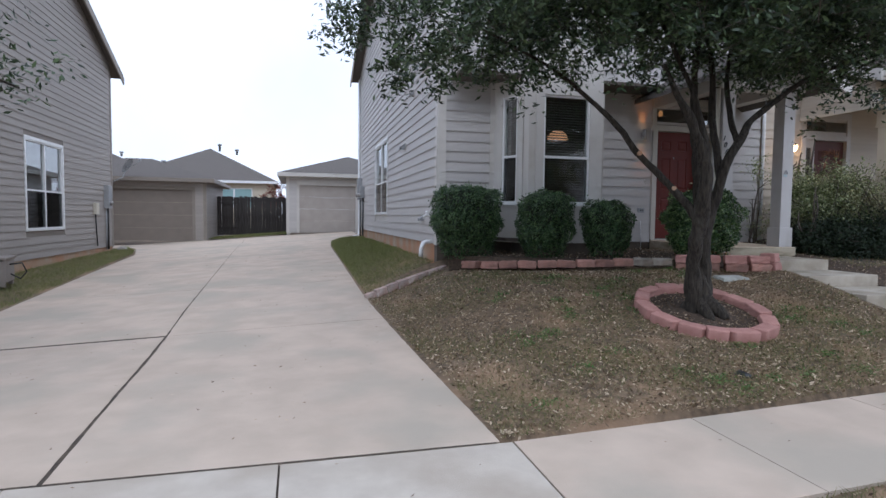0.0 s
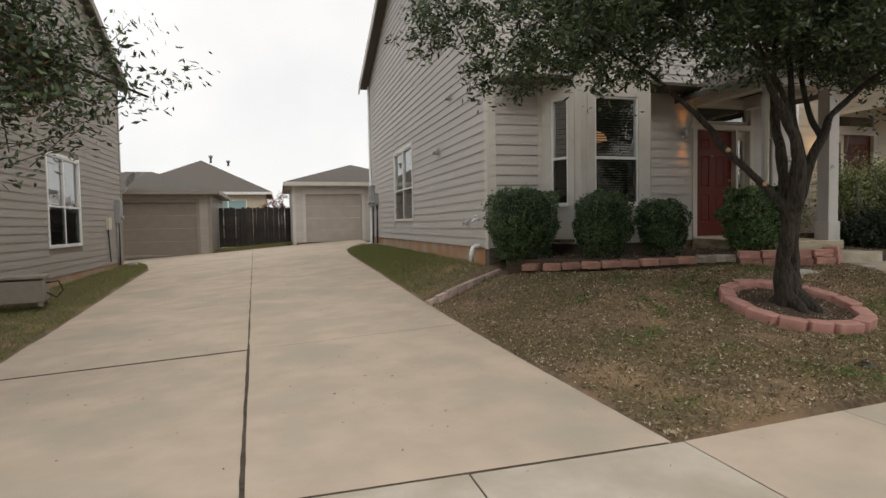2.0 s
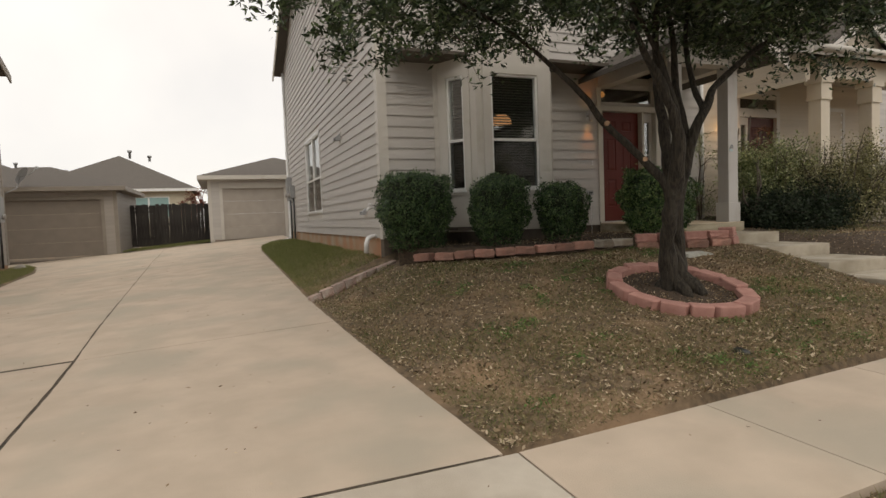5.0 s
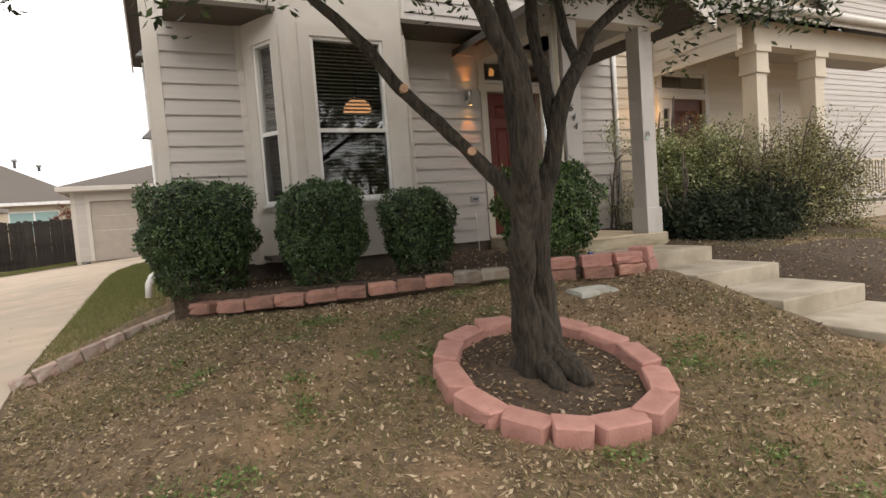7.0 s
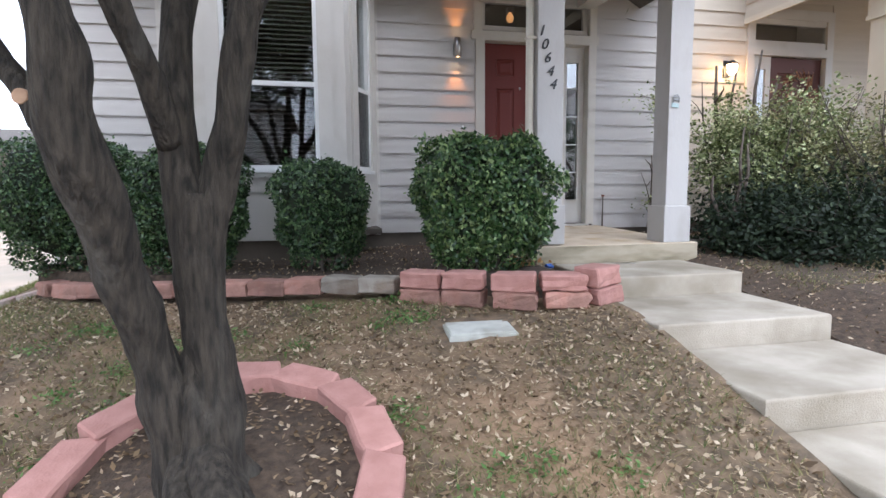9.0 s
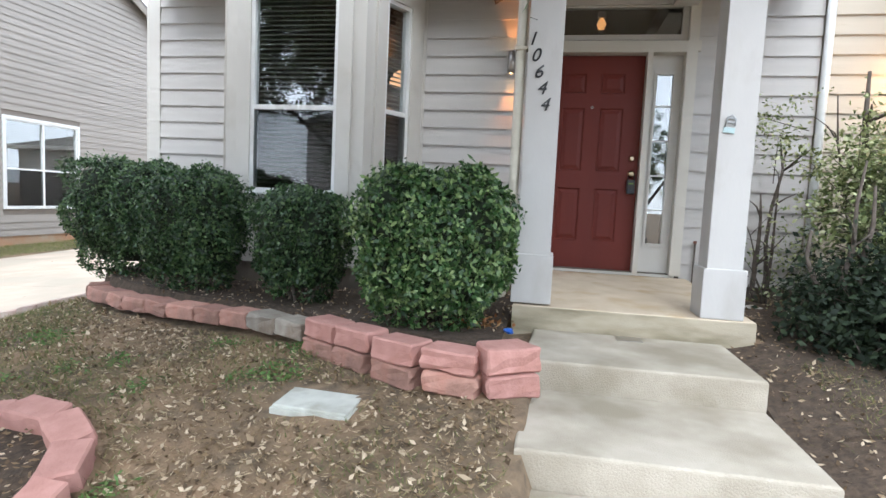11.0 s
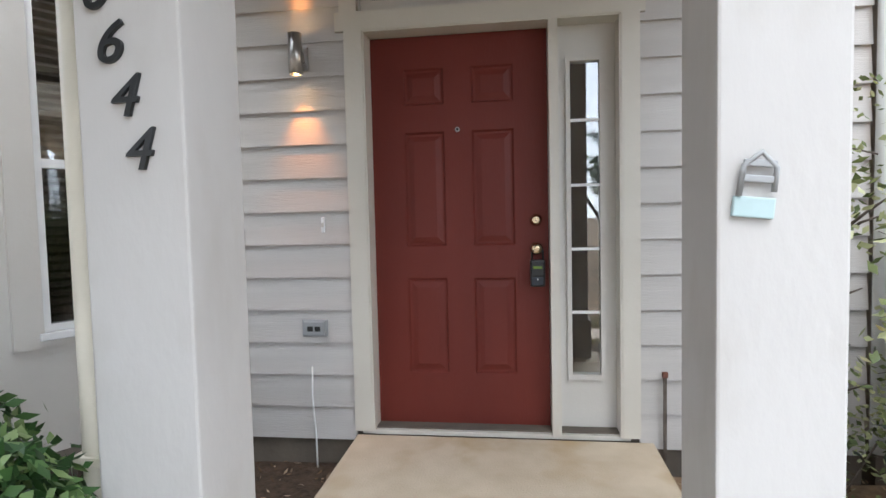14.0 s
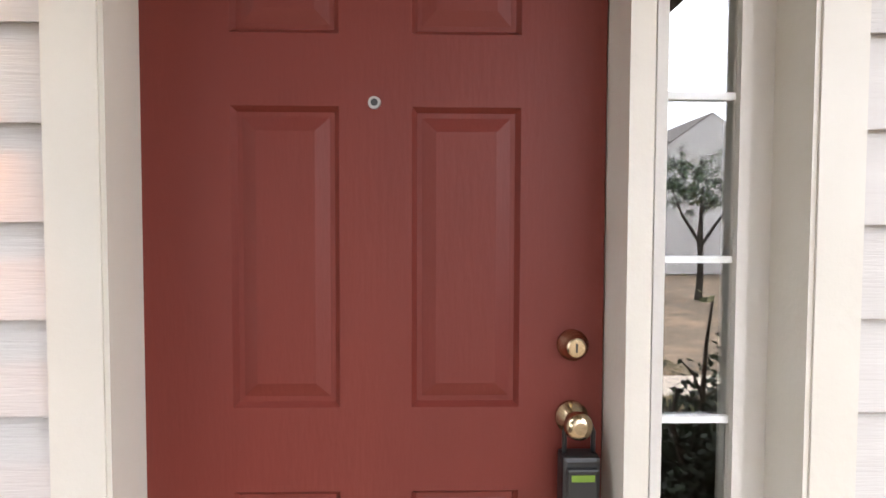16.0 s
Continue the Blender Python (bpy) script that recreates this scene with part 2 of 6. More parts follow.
def weld(bm):
    """Joins touching boxes into one body and takes out the faces between them."""
    bmesh.ops.remove_doubles(bm, verts=bm.verts[:], dist=0.0002)
    seen = {}
    for f in bm.faces:
        seen.setdefault(frozenset(v.index for v in f.verts), []).append(f)
    bmesh.ops.delete(bm, geom=[f for fs in seen.values() if len(fs) > 1 for f in fs], context="FACES_ONLY")


def tomesh(name, bm, material):
    me = bpy.data.meshes.new(name)
    bmesh.ops.recalc_face_normals(bm, faces=bm.faces[:])
    bm.to_mesh(me)
    bm.free()
    me.materials.append(material)
    return me


def part(name, bm, material, parent=None, label="", m=None):
    me = bm if isinstance(bm, bpy.types.Mesh) else tomesh(name, bm, material)
    ob = new(name, me)
    ob.parent = parent
    if m is not None:
        ob.matrix_basis = m
    return tagged(ob, label)


def bpart(name, dims, material, parent=None, label="", bevel=0.0, m=None):
    bm = bmesh.new()
    box(bm, *dims)
    if bevel:
        bev(bm, bevel)
    return part(name, bm, material, parent, label, m)


def thing(name, m, label, category, group="", kind=""):
    e = new(name)
    e.empty_display_size = 0.1
    e.matrix_basis = m
    return tagged(e, label, category, group, kind)


def at(x, y, z, rz=0.0, rx=0.0, ry=0.0):
    return pose(x, y, z, rx, ry, rz)


def pieces(name, boxes, material, parent, y0, y1):
    for a, b, c, d in boxes:
        bpart(name, (a, b, y0, y1, c, d), material, parent)


def frommesh(name, verts, faces, material, smooth=False):
    me = bpy.data.meshes.new(name)
    me.from_pydata([tuple(v) for v in verts], [], faces)
    if smooth:
        me.shade_smooth()
    me.materials.append(material)
    return me


def leaves(name, pts, nrm, size, material, rng, spread=0.8, aspect=0.5, curl=0.15):
    """One mesh of small pointed leaves at the points, each of two bent halves."""
    n = len(pts)
    d = rng.normal(size=(n, 3))
    nn = nrm + rng.normal(size=(n, 3)) * spread
    nn /= np.linalg.norm(nn, axis=1)[:, None]
    u = np.cross(nn, d)
    u /= np.linalg.norm(u, axis=1)[:, None]
    v = np.cross(nn, u)
    L = (size * rng.uniform(0.65, 1.3, n))[:, None]
    w = L * aspect * 0.5
    a = pts
    b = pts + u * L
    mid = pts + u * L * 0.45 + nn * L * curl
    l1, r1 = mid + v * w - nn * L * curl * 1.2, mid - v * w - nn * L * curl * 1.2
    vs = np.stack([a, l1, b, r1], 1).reshape(-1, 3)
    me = bpy.data.meshes.new(name)
    me.vertices.add(4 * n)
    me.vertices.foreach_set("co", vs.ravel())
    k = np.arange(n)[:, None] * 4
    tris = np.concatenate([k + [0, 1, 2], k + [0, 2, 3]], 1).reshape(-1)
    me.loops.add(6 * n)
    me.loops.foreach_set("vertex_index", tris.astype(np.int32))
    me.polygons.add(2 * n)
    me.polygons.foreach_set("loop_start", np.arange(0, 6 * n, 3, dtype=np.int32))
    me.polygons.foreach_set("loop_total", np.full(2 * n, 3, dtype=np.int32))
    me.update(calc_edges=True)
    me.materials.append(material)
    return me


# ground heights
def drive_z(x, y):
    east = np.interp(y, [-9, -5.97, -3.2, -0.86, 4, 8.5, 12.5, 16.6, 25], [-1.2, -1.11, -1.0, -0.86, -0.70, -0.56, -0.47, -0.37, -0.36])
    fall = np.interp(y, [-5.97, -2.2, 16.6], [0.0, 0.05, 0.076])
    return east + fall * np.clip(x + 6, -8, 1)


def lawn_z(x, y):
    f = np.interp(y, [-9, -7.12, -5.95, -5.0, -4.2, -3.2, -2.4, -1.0, 0], [-1.22, -1.135, -1.10, -0.84, -0.67, -0.46, -0.37, -0.30, -0.27]) + 0.06 * np.clip(x + 2.5, -2.5, 2.5) * np.clip((y + 5.95) / 2, 0, 1)
    f = np.where(y > -0.1, -0.27 - 0.008 * y, f)
    bank = np.interp(y, [-6.0, -5.0, -4.22, -3.455, -2.69, -1.93], [-0.95, -0.82, -0.67, -0.52, -0.37, -0.25]) + 0.3 * np.clip(x - 0.8, 0, 9)
    f = np.where((x > 0.72) & (y < -1.9) & (y > -5.9), np.minimum(f, bank), f)
    f = f + 0.036 * np.clip(x + 5.7, 0, 7) * np.clip((-4.6 - y) / 1.35, 0, 1)
    t = np.clip((x + 5.95) / 1.7, 0, 1)
    t = t * t * (3 - 2 * t)
    right = drive_z(x, y) * (1 - t) + f * t
    left = drive_z(x, y) + 0.10 * np.clip((-11.5 - x) / 1.6, 0, 1)
    return np.where(x > -8.6, right, left)


def drive_edge_e(y):
    return np.interp(y, [-6, -0.86, 8.5, 10.5, 12.5, 14, 30], [-5.72, -6.02, -6.02, -5.9, -5.2, -4.6, -4.6])


def drive_edge_w(y):
    return np.interp(y, [-6, 0, 10, 12, 13.2, 14, 14.6, 30], [-11.1, -11.3, -12.0, -12.45, -13.0, -14.5, -17.5, -17.5])


# lap siding and walls. A wall's own frame: x along it, y into the house, z up
REV = 0.168


def weld2(bm):
    bmesh.ops.remove_doubles(bm, verts=bm.verts[:], dist=0.0002)
    bm.verts.index_update()
    seen = {}
    for f in bm.faces:
        seen.setdefault(frozenset(v.index for v in f.verts), []).append(f)
    bmesh.ops.delete(bm, geom=[f for fs in seen.values() if len(fs) > 1 for f in fs], context="FACES_ONLY")


def wall_cells(bm, u0, u1, z0, z1, holes, thick, y0=0.0):
    us = sorted({u0, u1, *[v for h in holes for v in h[:2] if u0 < v < u1]})
    zs = sorted({z0, z1, *[v for h in holes for v in h[2:] if z0 < v < z1]})
    for a, b in zip(us, us[1:]):
        for c, d in zip(zs, zs[1:]):
            if not any(h[0] <= (a + b) / 2 <= h[1] and h[2] <= (c + d) / 2 <= h[3] for h in holes):
                box(bm, a, b, y0, y0 + thick, c, d)
    bm.verts.index_update()
    weld2(bm)


def laps(parent, material, u0, u1, z0, z1, holes=(), top=None, rev=REV, seed=0, long=3.6, name="plank"):
    """Lap boards over a wall; top(z) gives the range of x that a gable leaves at a height."""
    rng = random.Random(seed)
    cache = {}
    z = z0
    while z < z1 - 0.02:
        za, zb = z, min(z + rev, z1)
        lo, hi = (u0, u1) if top is None else top(za + 0.5 * (zb - za))
        lo, hi = max(lo, u0), min(hi, u1)
        spans = [(lo, hi)]
        for h in holes:
            if h[2] < zb - 0.01 and h[3] > za + 0.01:
                spans = [s for a, b in spans for s in ((a, min(b, h[0])), (max(a, h[1]), b))]
        for a, b in spans:
            if b - a < 0.03:
                continue
            cuts = [a]
            c = a + rng.uniform(0.3, 1) * long
            while c < b - 0.4:
                cuts.append(c)
                c += long
            cuts.append(b)
            for p, q in zip(cuts, cuts[1:]):
                key = (round(q - p, 3), round(zb - za, 3))
                if key not in cache:
                    w, h = q - p - 0.0015, zb - za
                    vs = [(0, -0.0255, 0), (w, -0.0255, 0), (w, 0, 0.006), (0, 0, 0.006), (0, -0.006, h + 0.010), (w, -0.006, h + 0.010), (w, 0, h + 0.010), (0, 0, h + 0.010)]
                    cache[key] = frommesh(name, vs, [(0, 3, 2, 1), (4, 5, 6, 7), (0, 1, 5, 4), (1, 2, 6, 5), (2, 3, 7, 6), (3, 0, 4, 7)], material)
                part(name, cache[key], material, parent, m=at(p, 0, za))
        z += rev


def window(parent, u, z, w, h, bar=0.56, mull=False, casing=0.11, trim=None, blinds=True, y=0.0, room=True, m=None, screen=True, sill=True):
    """A single-hung window whose glass opening has its lower left corner at u, z. bar: the height of the meeting rail, as a share."""
    wd = thing("window", m or at(u, y, z), "", "")
    wd.parent = parent
    trim = trim or TRIM
    if casing:
        c = casing
        pieces("casing", ((-c, 0, -c * 0.6, h + c), (w, w + c, -c * 0.6, h + c), (0, w, h, h + c), (0, w, -c * 0.6, 0)), trim, wd, -0.03, 0.02)
    bm = bmesh.new()
    f = 0.035
    for a in ((0, f, 0, h), (w - f, w, 0, h), (f, w - f, 0, f), (f, w - f, h - f, h)):
        box(bm, a[0], a[1], -0.012, 0.07, a[2], a[3])
    part("frame", bm, VINYL, wd)
    zb = h * (1 - bar)
    bpart("meeting_rail", (f, w - f, -0.006, 0.05, zb - 0.022, zb + 0.022), VINYL, wd, bevel=0.004)
    if mull:
        bpart("mullion", (w / 2 - 0.03, w / 2 + 0.03, -0.014, 0.05, f, h - f), VINYL, wd, bevel=0.004)
    if sill:
        bpart("sill", (-0.02, w + 0.02, -0.05, 0.02, -0.035, 0.0), VINYL, wd, bevel=0.005)
    if screen:
        sc = bpart("screen", (f, w - f, -0.006, -0.004, f, zb - 0.02), SCREENM, wd)
    g = bpart("pane", (f, w - f, 0.030, 0.034, zb, h - f), GLASS, wd)
    g2 = bpart("pane", (f, w - f, 0.018, 0.022, f, zb - 0.02), GLASS, wd)
    if blinds:
        bm = bmesh.new()
        k = f + 0.01
        while k < h - f - 0.01:
            box(bm, f + 0.01, w - f - 0.01, -0.022, 0.022, -0.001, 0.001, at(0, 0.062, k, rx=33))
            k += 0.042
        tagged(part("blind_slats", bm, BLIND, wd), "", "", "", "stuff")
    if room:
        # dark panel close behind the panes, standing for an unlit room
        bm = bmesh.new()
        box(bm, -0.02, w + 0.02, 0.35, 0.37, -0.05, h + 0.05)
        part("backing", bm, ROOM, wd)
    return wd


# ground, one sheet to the horizon
gx = np.concatenate([[-400, -150, -60, -35], np.arange(-22, -13.5, 1.0), np.arange(-13.4, -4, 0.2), np.arange(-4, 3.2, 0.12), np.arange(3.2, 9, 0.6), [12, 20, 60, 150, 400]])
gy = np.concatenate([[-400, -150, -60, -25], np.arange(-15, -9, 1.0), np.arange(-8.8, -7.1, 0.2), [-7.11, -7.085], np.arange(-7.0, -5, 0.2), np.arange(-5, 0.4, 0.12), np.arange(0.6, 16.4, 0.4), [18, 21, 25, 40, 80, 200, 500]])
X, Y = np.meshgrid(gx, gy)
Z = lawn_z(X, Y)
rough = np.random.default_rng(3).normal(0, 0.007, X.shape)
near = (X > -14) & (X < 4) & (Y > -9) & (Y < 13)
under = (X > drive_edge_w(Y) + 0.02) & (X < drive_edge_e(Y) - 0.05) & (Y > -12) & (Y < 30)
walk_strip = (Y > -7.1) & (Y < -5.99)
Z = np.where(near, Z + rough + 0.012 * np.sin(X * 3.1) * np.cos(Y * 2.7), Z)
steps = (X > -0.36) & (X < 0.70) & (Y < -1.9)
deep = under & (X < drive_edge_e(Y) - 0.3) & (X > drive_edge_w(Y) + 0.3)
rim = (X > drive_edge_w(Y) - 0.15) & (X < drive_edge_e(Y) + 0.06) & (Y > -5.9) & (Y < 30) & ~deep
Z = np.where(rim & near, drive_z(X, Y) - 0.02, Z)
Z = np.where(deep | (walk_strip & near), np.minimum(Z, drive_z(X, Y)) - 0.12, Z)
Z = np.where(walk_strip & ~under, -1.32, Z)
Z = np.where(steps & (Y > -7), Z - 0.3, Z)
Z = np.where((Y < -9) | (Y > 30), np.where(Y < -9, -1.35, -0.5), Z)
bed = (Y > -0.0) & (X > -4.7) & (X < 9) & (Y < 12)
Z = np.where(bed, -0.6, Z)
nx, ny = len(gx), len(gy)
ii = np.arange(nx * ny).reshape(ny, nx)
quads = np.stack([ii[:-1, :-1], ii[:-1, 1:], ii[1:, 1:], ii[1:, :-1]], -1).reshape(-1, 4)
ground = new("ground", frommesh("ground", np.stack([X, Y, Z], -1).reshape(-1, 3), quads.tolist(), SOIL, True))
tagged(ground, "brown soil lawn with dry leaves and thin grass", "lawn", kind="structure")

# driveway panels
def slab(parent, xa, xb, ya, yb, mat_, name="panel", zf=drive_z, thick=0.11, gap=0.011, n=6, gs=None, ge=None, gl=None, gr=None):
    """A concrete panel; xa and xb give its edges' x along y."""
    gs, ge, gl, gr = (gap if v is None else v for v in (gs, ge, gl, gr))
    ys = np.linspace(ya + gs, yb - ge, n)
    vs, fs = [], []
    for y in ys:
        wob = 0.008 * noise.noise(Vector((y * 4, xa(y), 0))) + 0.004 * noise.noise(Vector((y * 17, xa(y), 3))) if gap > 0.01 else 0
        a, b = xa(y) + gl + wob, xb(y) - gr + wob
        for x in (a, (a + b) / 2, b):
            vs.append((x, y, float(zf(x, y))))
    m0 = len(vs)
    vs += [(x, y, z - thick) for x, y, z in vs]
    for i in range(n - 1):
        for j in range(2):
            k = i * 3 + j
            fs.append((k, k + 1, k + 4, k + 3))
        fs.append((i * 3, i * 3 + 3, m0 + i * 3 + 3, m0 + i * 3))
        fs.append((i * 3 + 2, m0 + i * 3 + 2, m0 + i * 3 + 5, i * 3 + 5))
    for j in range(2):
        fs.append((j, m0 + j, m0 + j + 1, j + 1))
        k = (n - 1) * 3 + j
        fs.append((k, k + 1, m0 + k + 1, m0 + k))
    bm = bmesh.new()
    vv = [bm.verts.new(v) for v in vs]
    for f in fs:
        bm.faces.new([vv[i] for i in f])
    return part(name, bm, mat_, parent)


def mid_joint(y):
    return -8.385 - 0.037 * (y + 6)


driveway = thing("driveway", at(0, 0, 0), "tan concrete shared driveway with dark dirt joints", "driveway", kind="structure")
cuts = [-5.97, -2.24, 1.13, 4.0, 7.3, 11.2, 16.55]
for k, (a, b) in enumerate(zip(cuts, cuts[1:])):
    j = (0.015, 0.010, 0.006, 0.006, 0.005, 0.005)[k]
    slab(driveway, drive_edge_w, mid_joint, a, b, CONC, n=40, gr=j, gl=0.0, gs=(0.004, 0.038, 0.008, 0.008, 0.008, 0.008)[k], ge=0.005 if k else 0.036)
    slab(driveway, mid_joint, drive_edge_e, a, b, CONC, n=40, gl=j, gr=0.0, gs=(0.004, 0.010, 0.004, 0.004, 0.004, 0.004)[k], ge=0.004)
slab(driveway, drive_edge_w, lambda y: -10.9 + 0 * y, 16.55, 17.4, CONC, n=3)
bm = bmesh.new()
for a, b in zip(cuts, cuts[1:]):
    for y0, y1 in ((a, b),):
        for s in range(8):
            p, q = y0 + (y1 - y0) * s / 8, y0 + (y1 - y0) * (s + 1) / 8
            j = (0.015, 0.010, 0.006, 0.006, 0.005, 0.005)[cuts.index(y0)] + 0.003
            vs = [bm.verts.new((mid_joint(y) + d, y, float(drive_z(mid_joint(y), y)) - 0.003)) for y, d in ((p, -j), (p, j), (q, j), (q, -j))]
            bm.faces.new(vs)
for y, left, right in ((-5.97, 0.010, 0.010), (-2.24, 0.040, 0.013), (1.13, 0.009, 0.009), (4.0, 0.005, 0.005), (7.3, 0.005, 0.005), (11.2, 0.005, 0.005)):
    xs = np.concatenate([np.linspace(drive_edge_w(y) + 0.02, mid_joint(y), 6), np.linspace(mid_joint(y) + 0.01, drive_edge_e(y) - 0.02, 6)])
    for k, (p, q) in enumerate(zip(xs, xs[1:])):
        w = left if k < 5 else right
        bm.faces.new([bm.verts.new((x, y + d, float(drive_z(x, y)) - 0.0025)) for x, d in ((p, -w), (q, -w), (q, w), (p, w))])
part("joint_filler", bm, JOINT, driveway)

pavement = thing("pavement", at(0, 0, 0), "pale concrete sidewalk along the lawn", "sidewalk", kind="structure")
def walk_z(x, y):
    return -1.115 + 0.036 * np.clip(x + 5.7, 0, 7) + 0.015 * (y + 6)
xs = [-11.4, -9.95, -8.55, -7.13, -5.63, -4.25, -2.8, -1.35, 0.1, 1.55, 3.0, 4.45, 5.9, 7.35, 8.8, 10.25]
for a, b in zip(xs, xs[1:]):
    slab(pavement, lambda y, a=a: a - (0.0 if a < -6 else 0), lambda y, b=b: b, -7.08, -5.98, CONCPALE if b < -5.6 else CONC, zf=walk_z, n=3, gap=0.004 if b != -5.63 else 0.009)
bm = bmesh.new()
for x in xs:
    bm.faces.new([bm.verts.new((x + d, y, float(walk_z(x, y)) - 0.01)) for y, d in ((-7.08, -0.03), (-7.08, 0.03), (-5.98, 0.03), (-5.98, -0.03))])
part("joint_filler", bm, JOINT, pavement)
slab(pavement, lambda y: -11.4 + 0.0 * y, lambda y: -5.60 + 1.6 * np.clip(-7.1 - y, 0, 0.35) + 0.8 * np.clip(-7.45 - y, 0, 3), -10.2, -7.1, CONCPALE, zf=lambda x, y: walk_z(x, -7.1) + 0.04 * (y + 7.1), n=6)
road = bpart("road", (-60, 60, -19, -10.22, -1.62, -1.42), mat("asphalt", (0.06, 0.06, 0.058), (0.045, 0.045, 0.045), 30, 0.9, bump=0.5, bscale=90))
tagged(road, "dark asphalt street with worn surface", "road", kind="structure")

# porch slab and steps
porch_walk = thing("entrance_steps", at(0, 0, 0), "worn concrete porch and shallow entrance steps", "steps", kind="structure")


def stepblock(name, pts, ztop, zbot, material, label=""):
    bm = bmesh.new()
    lo = [bm.verts.new((x, y, zbot)) for x, y in pts]
    hi = [bm.verts.new((x, y, ztop)) for x, y in pts]
    bm.faces.new(hi)
    bm.faces.new(lo[::-1])
    for i in range(len(pts)):
        j = (i + 1) % len(pts)
        bm.faces.new((lo[i], lo[j], hi[j], hi[i]))
    bmesh.ops.bevel(bm, geom=[e for e in bm.edges if e.verts[0].co.z > ztop - 0.01 and e.verts[1].co.z > ztop - 0.01], offset=0.014, segments=3, profile=0.5, affect="EDGES")
    return part(name, bm, material, porch_walk, label)


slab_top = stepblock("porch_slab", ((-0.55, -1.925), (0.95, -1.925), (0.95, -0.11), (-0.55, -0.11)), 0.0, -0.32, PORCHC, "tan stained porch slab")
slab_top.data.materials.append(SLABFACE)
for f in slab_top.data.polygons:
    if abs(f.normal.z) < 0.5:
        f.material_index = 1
for v in slab_top.data.vertices:
    v.co.z -= 0.04 * (v.co.y < -1.5)
stepblock("step", ((-0.44, -2.69), (0.76, -2.69), (0.76, -1.93), (-0.40, -1.93)), -0.19, -0.50, STEPC)
stepblock("step", ((-0.43, -3.455), (0.75, -3.455), (0.76, -2.695), (-0.44, -2.695)), -0.342, -0.7, STEPC)
stepblock("step", ((-0.41, -4.22), (0.75, -4.22), (0.75, -3.46), (-0.43, -3.46)), -0.495, -0.9, STEPC)
stepblock("step", ((-0.40, -4.98), (0.75, -4.98), (0.75, -4.225), (-0.41, -4.225)), -0.645, -1.1, STEPC)
stepblock("walk_slab", ((-0.40, -5.93), (0.75, -5.93), (0.75, -4.985), (-0.40, -4.985)), -0.80, -1.3, STEPC)

# main house
house = thing("house", at(0, 0, 0), "two-storey greige lap-sided house with a bay window and small porch", "house")
def wall_thing(name, m, parent=house):
    w = thing(name, m, "", "")
    w.parent = parent
    return w

EAVE_Y, EAVE_Z = 12.1, 5.95
wf = wall_thing("wall", at(0, -0.085, 0))
fh = [(-0.553, 0.883, -0.3, 2.62), (-3.66, -1.68, -0.3, 5.6)]
bm = bmesh.new()
wall_cells(bm, -4.70, 1.9, 0.03, 5.6, [(-0.48, 0.84, -0.1, 2.5), (-3.62, -1.72, -0.1, 5.5)], 0.14)
part("sheathing", bm, TRIM, wf)
laps(wf, SIDING, -4.57, 1.9, -0.034, 5.6, fh, rev=0.172, seed=1)
bpart("corner_board", (-4.70, -4.57, -0.028, 0.0, -0.05, 5.6), TRIM, wf, bevel=0.004)
bpart("trim_board", (-3.78, -3.66, -0.028, 0.0, -0.05, 5.6), TRIM, wf)
bpart("trim_board", (-1.68, -1.63, -0.028, 0.0, -0.05, 5.6), TRIM, wf)
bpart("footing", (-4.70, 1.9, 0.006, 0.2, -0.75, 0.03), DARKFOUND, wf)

ws = wall_thing("wall", at(-4.70, 0, 0, -90))
# along this wall x runs toward the street: x = -y of the world
def ridge_top(z, e=-12.2, s=0.42, z0=5.6, ridge=-5.9):
    if z < z0:
        return (-99, 99)
    d = (z - z0) / s
    return (e + d, 2 * ridge - e - d)
bm = bmesh.new()
sw = [(-7.78, -5.36, 0.40, 2.50)]
wall_cells(bm, -12.1, 0.085, -0.08, 5.6, [(-7.70, -5.44, 0.48, 2.43)], 0.14)
for k in range(10):
    a, b = ridge_top(5.6 + k * 0.26 + 0.26)
    if b > a:
        box(bm, max(a, -12.1), min(b, 0.085), 0, 0.14, 5.6 + k * 0.26, 5.6 + k * 0.26 + 0.26)
part("sheathing", bm, TRIM, ws)
laps(ws, SIDING, -11.98, -0.045, -0.08, 8.3, sw, top=ridge_top, seed=2)
bpart("corner_board", (-0.045, 0.113, -0.028, 0.0, -0.10, 5.6), TRIM, ws, bevel=0.004)
bpart("corner_board", (-12.1, -11.98, -0.028, 0.0, -0.10, 5.6), TRIM, ws, bevel=0.004)
bpart("footing", (-12.1, 0.06, 0.006, 0.2, -1.0, -0.08), FOUND, ws, "tan concrete footing with orange soil stains")
window(ws, -7.70, 0.48, 2.26, 1.95, bar=0.56, mull=True, casing=0.07, blinds=True, trim=VINYL)

# back and far walls, closing the house
bm = bmesh.new()
box(bm, -4.68, 1.9, 11.96, 12.1, -0.08, 5.6)
box(bm, 1.76, 1.9, 0.1, 11.9, -0.08, 5.6)
part("wall", bm, SIDING, house)
bm = bmesh.new()
RIDGE_Y = 5.9
for y0, y1 in ((-0.6, RIDGE_Y), (12.5, RIDGE_Y)):
    zc = 5.6 + 0.42 * (RIDGE_Y - (-0.4))
    z0 = 5.6 - 0.1
    vs = [(-5.05, y0, z0), (9, y0, z0), (9, y1, zc), (-5.05, y1, zc)]
    lo = [bm.verts.new(v) for v in vs]
    hi = [bm.verts.new((v[0], v[1], v[2] + 0.14)) for v in vs]
    bm.faces.new(lo)
    bm.faces.new(hi)
    for i in range(4):
        j = (i + 1) % 4
        bm.faces.new((lo[i], lo[j], hi[j], hi[i]))
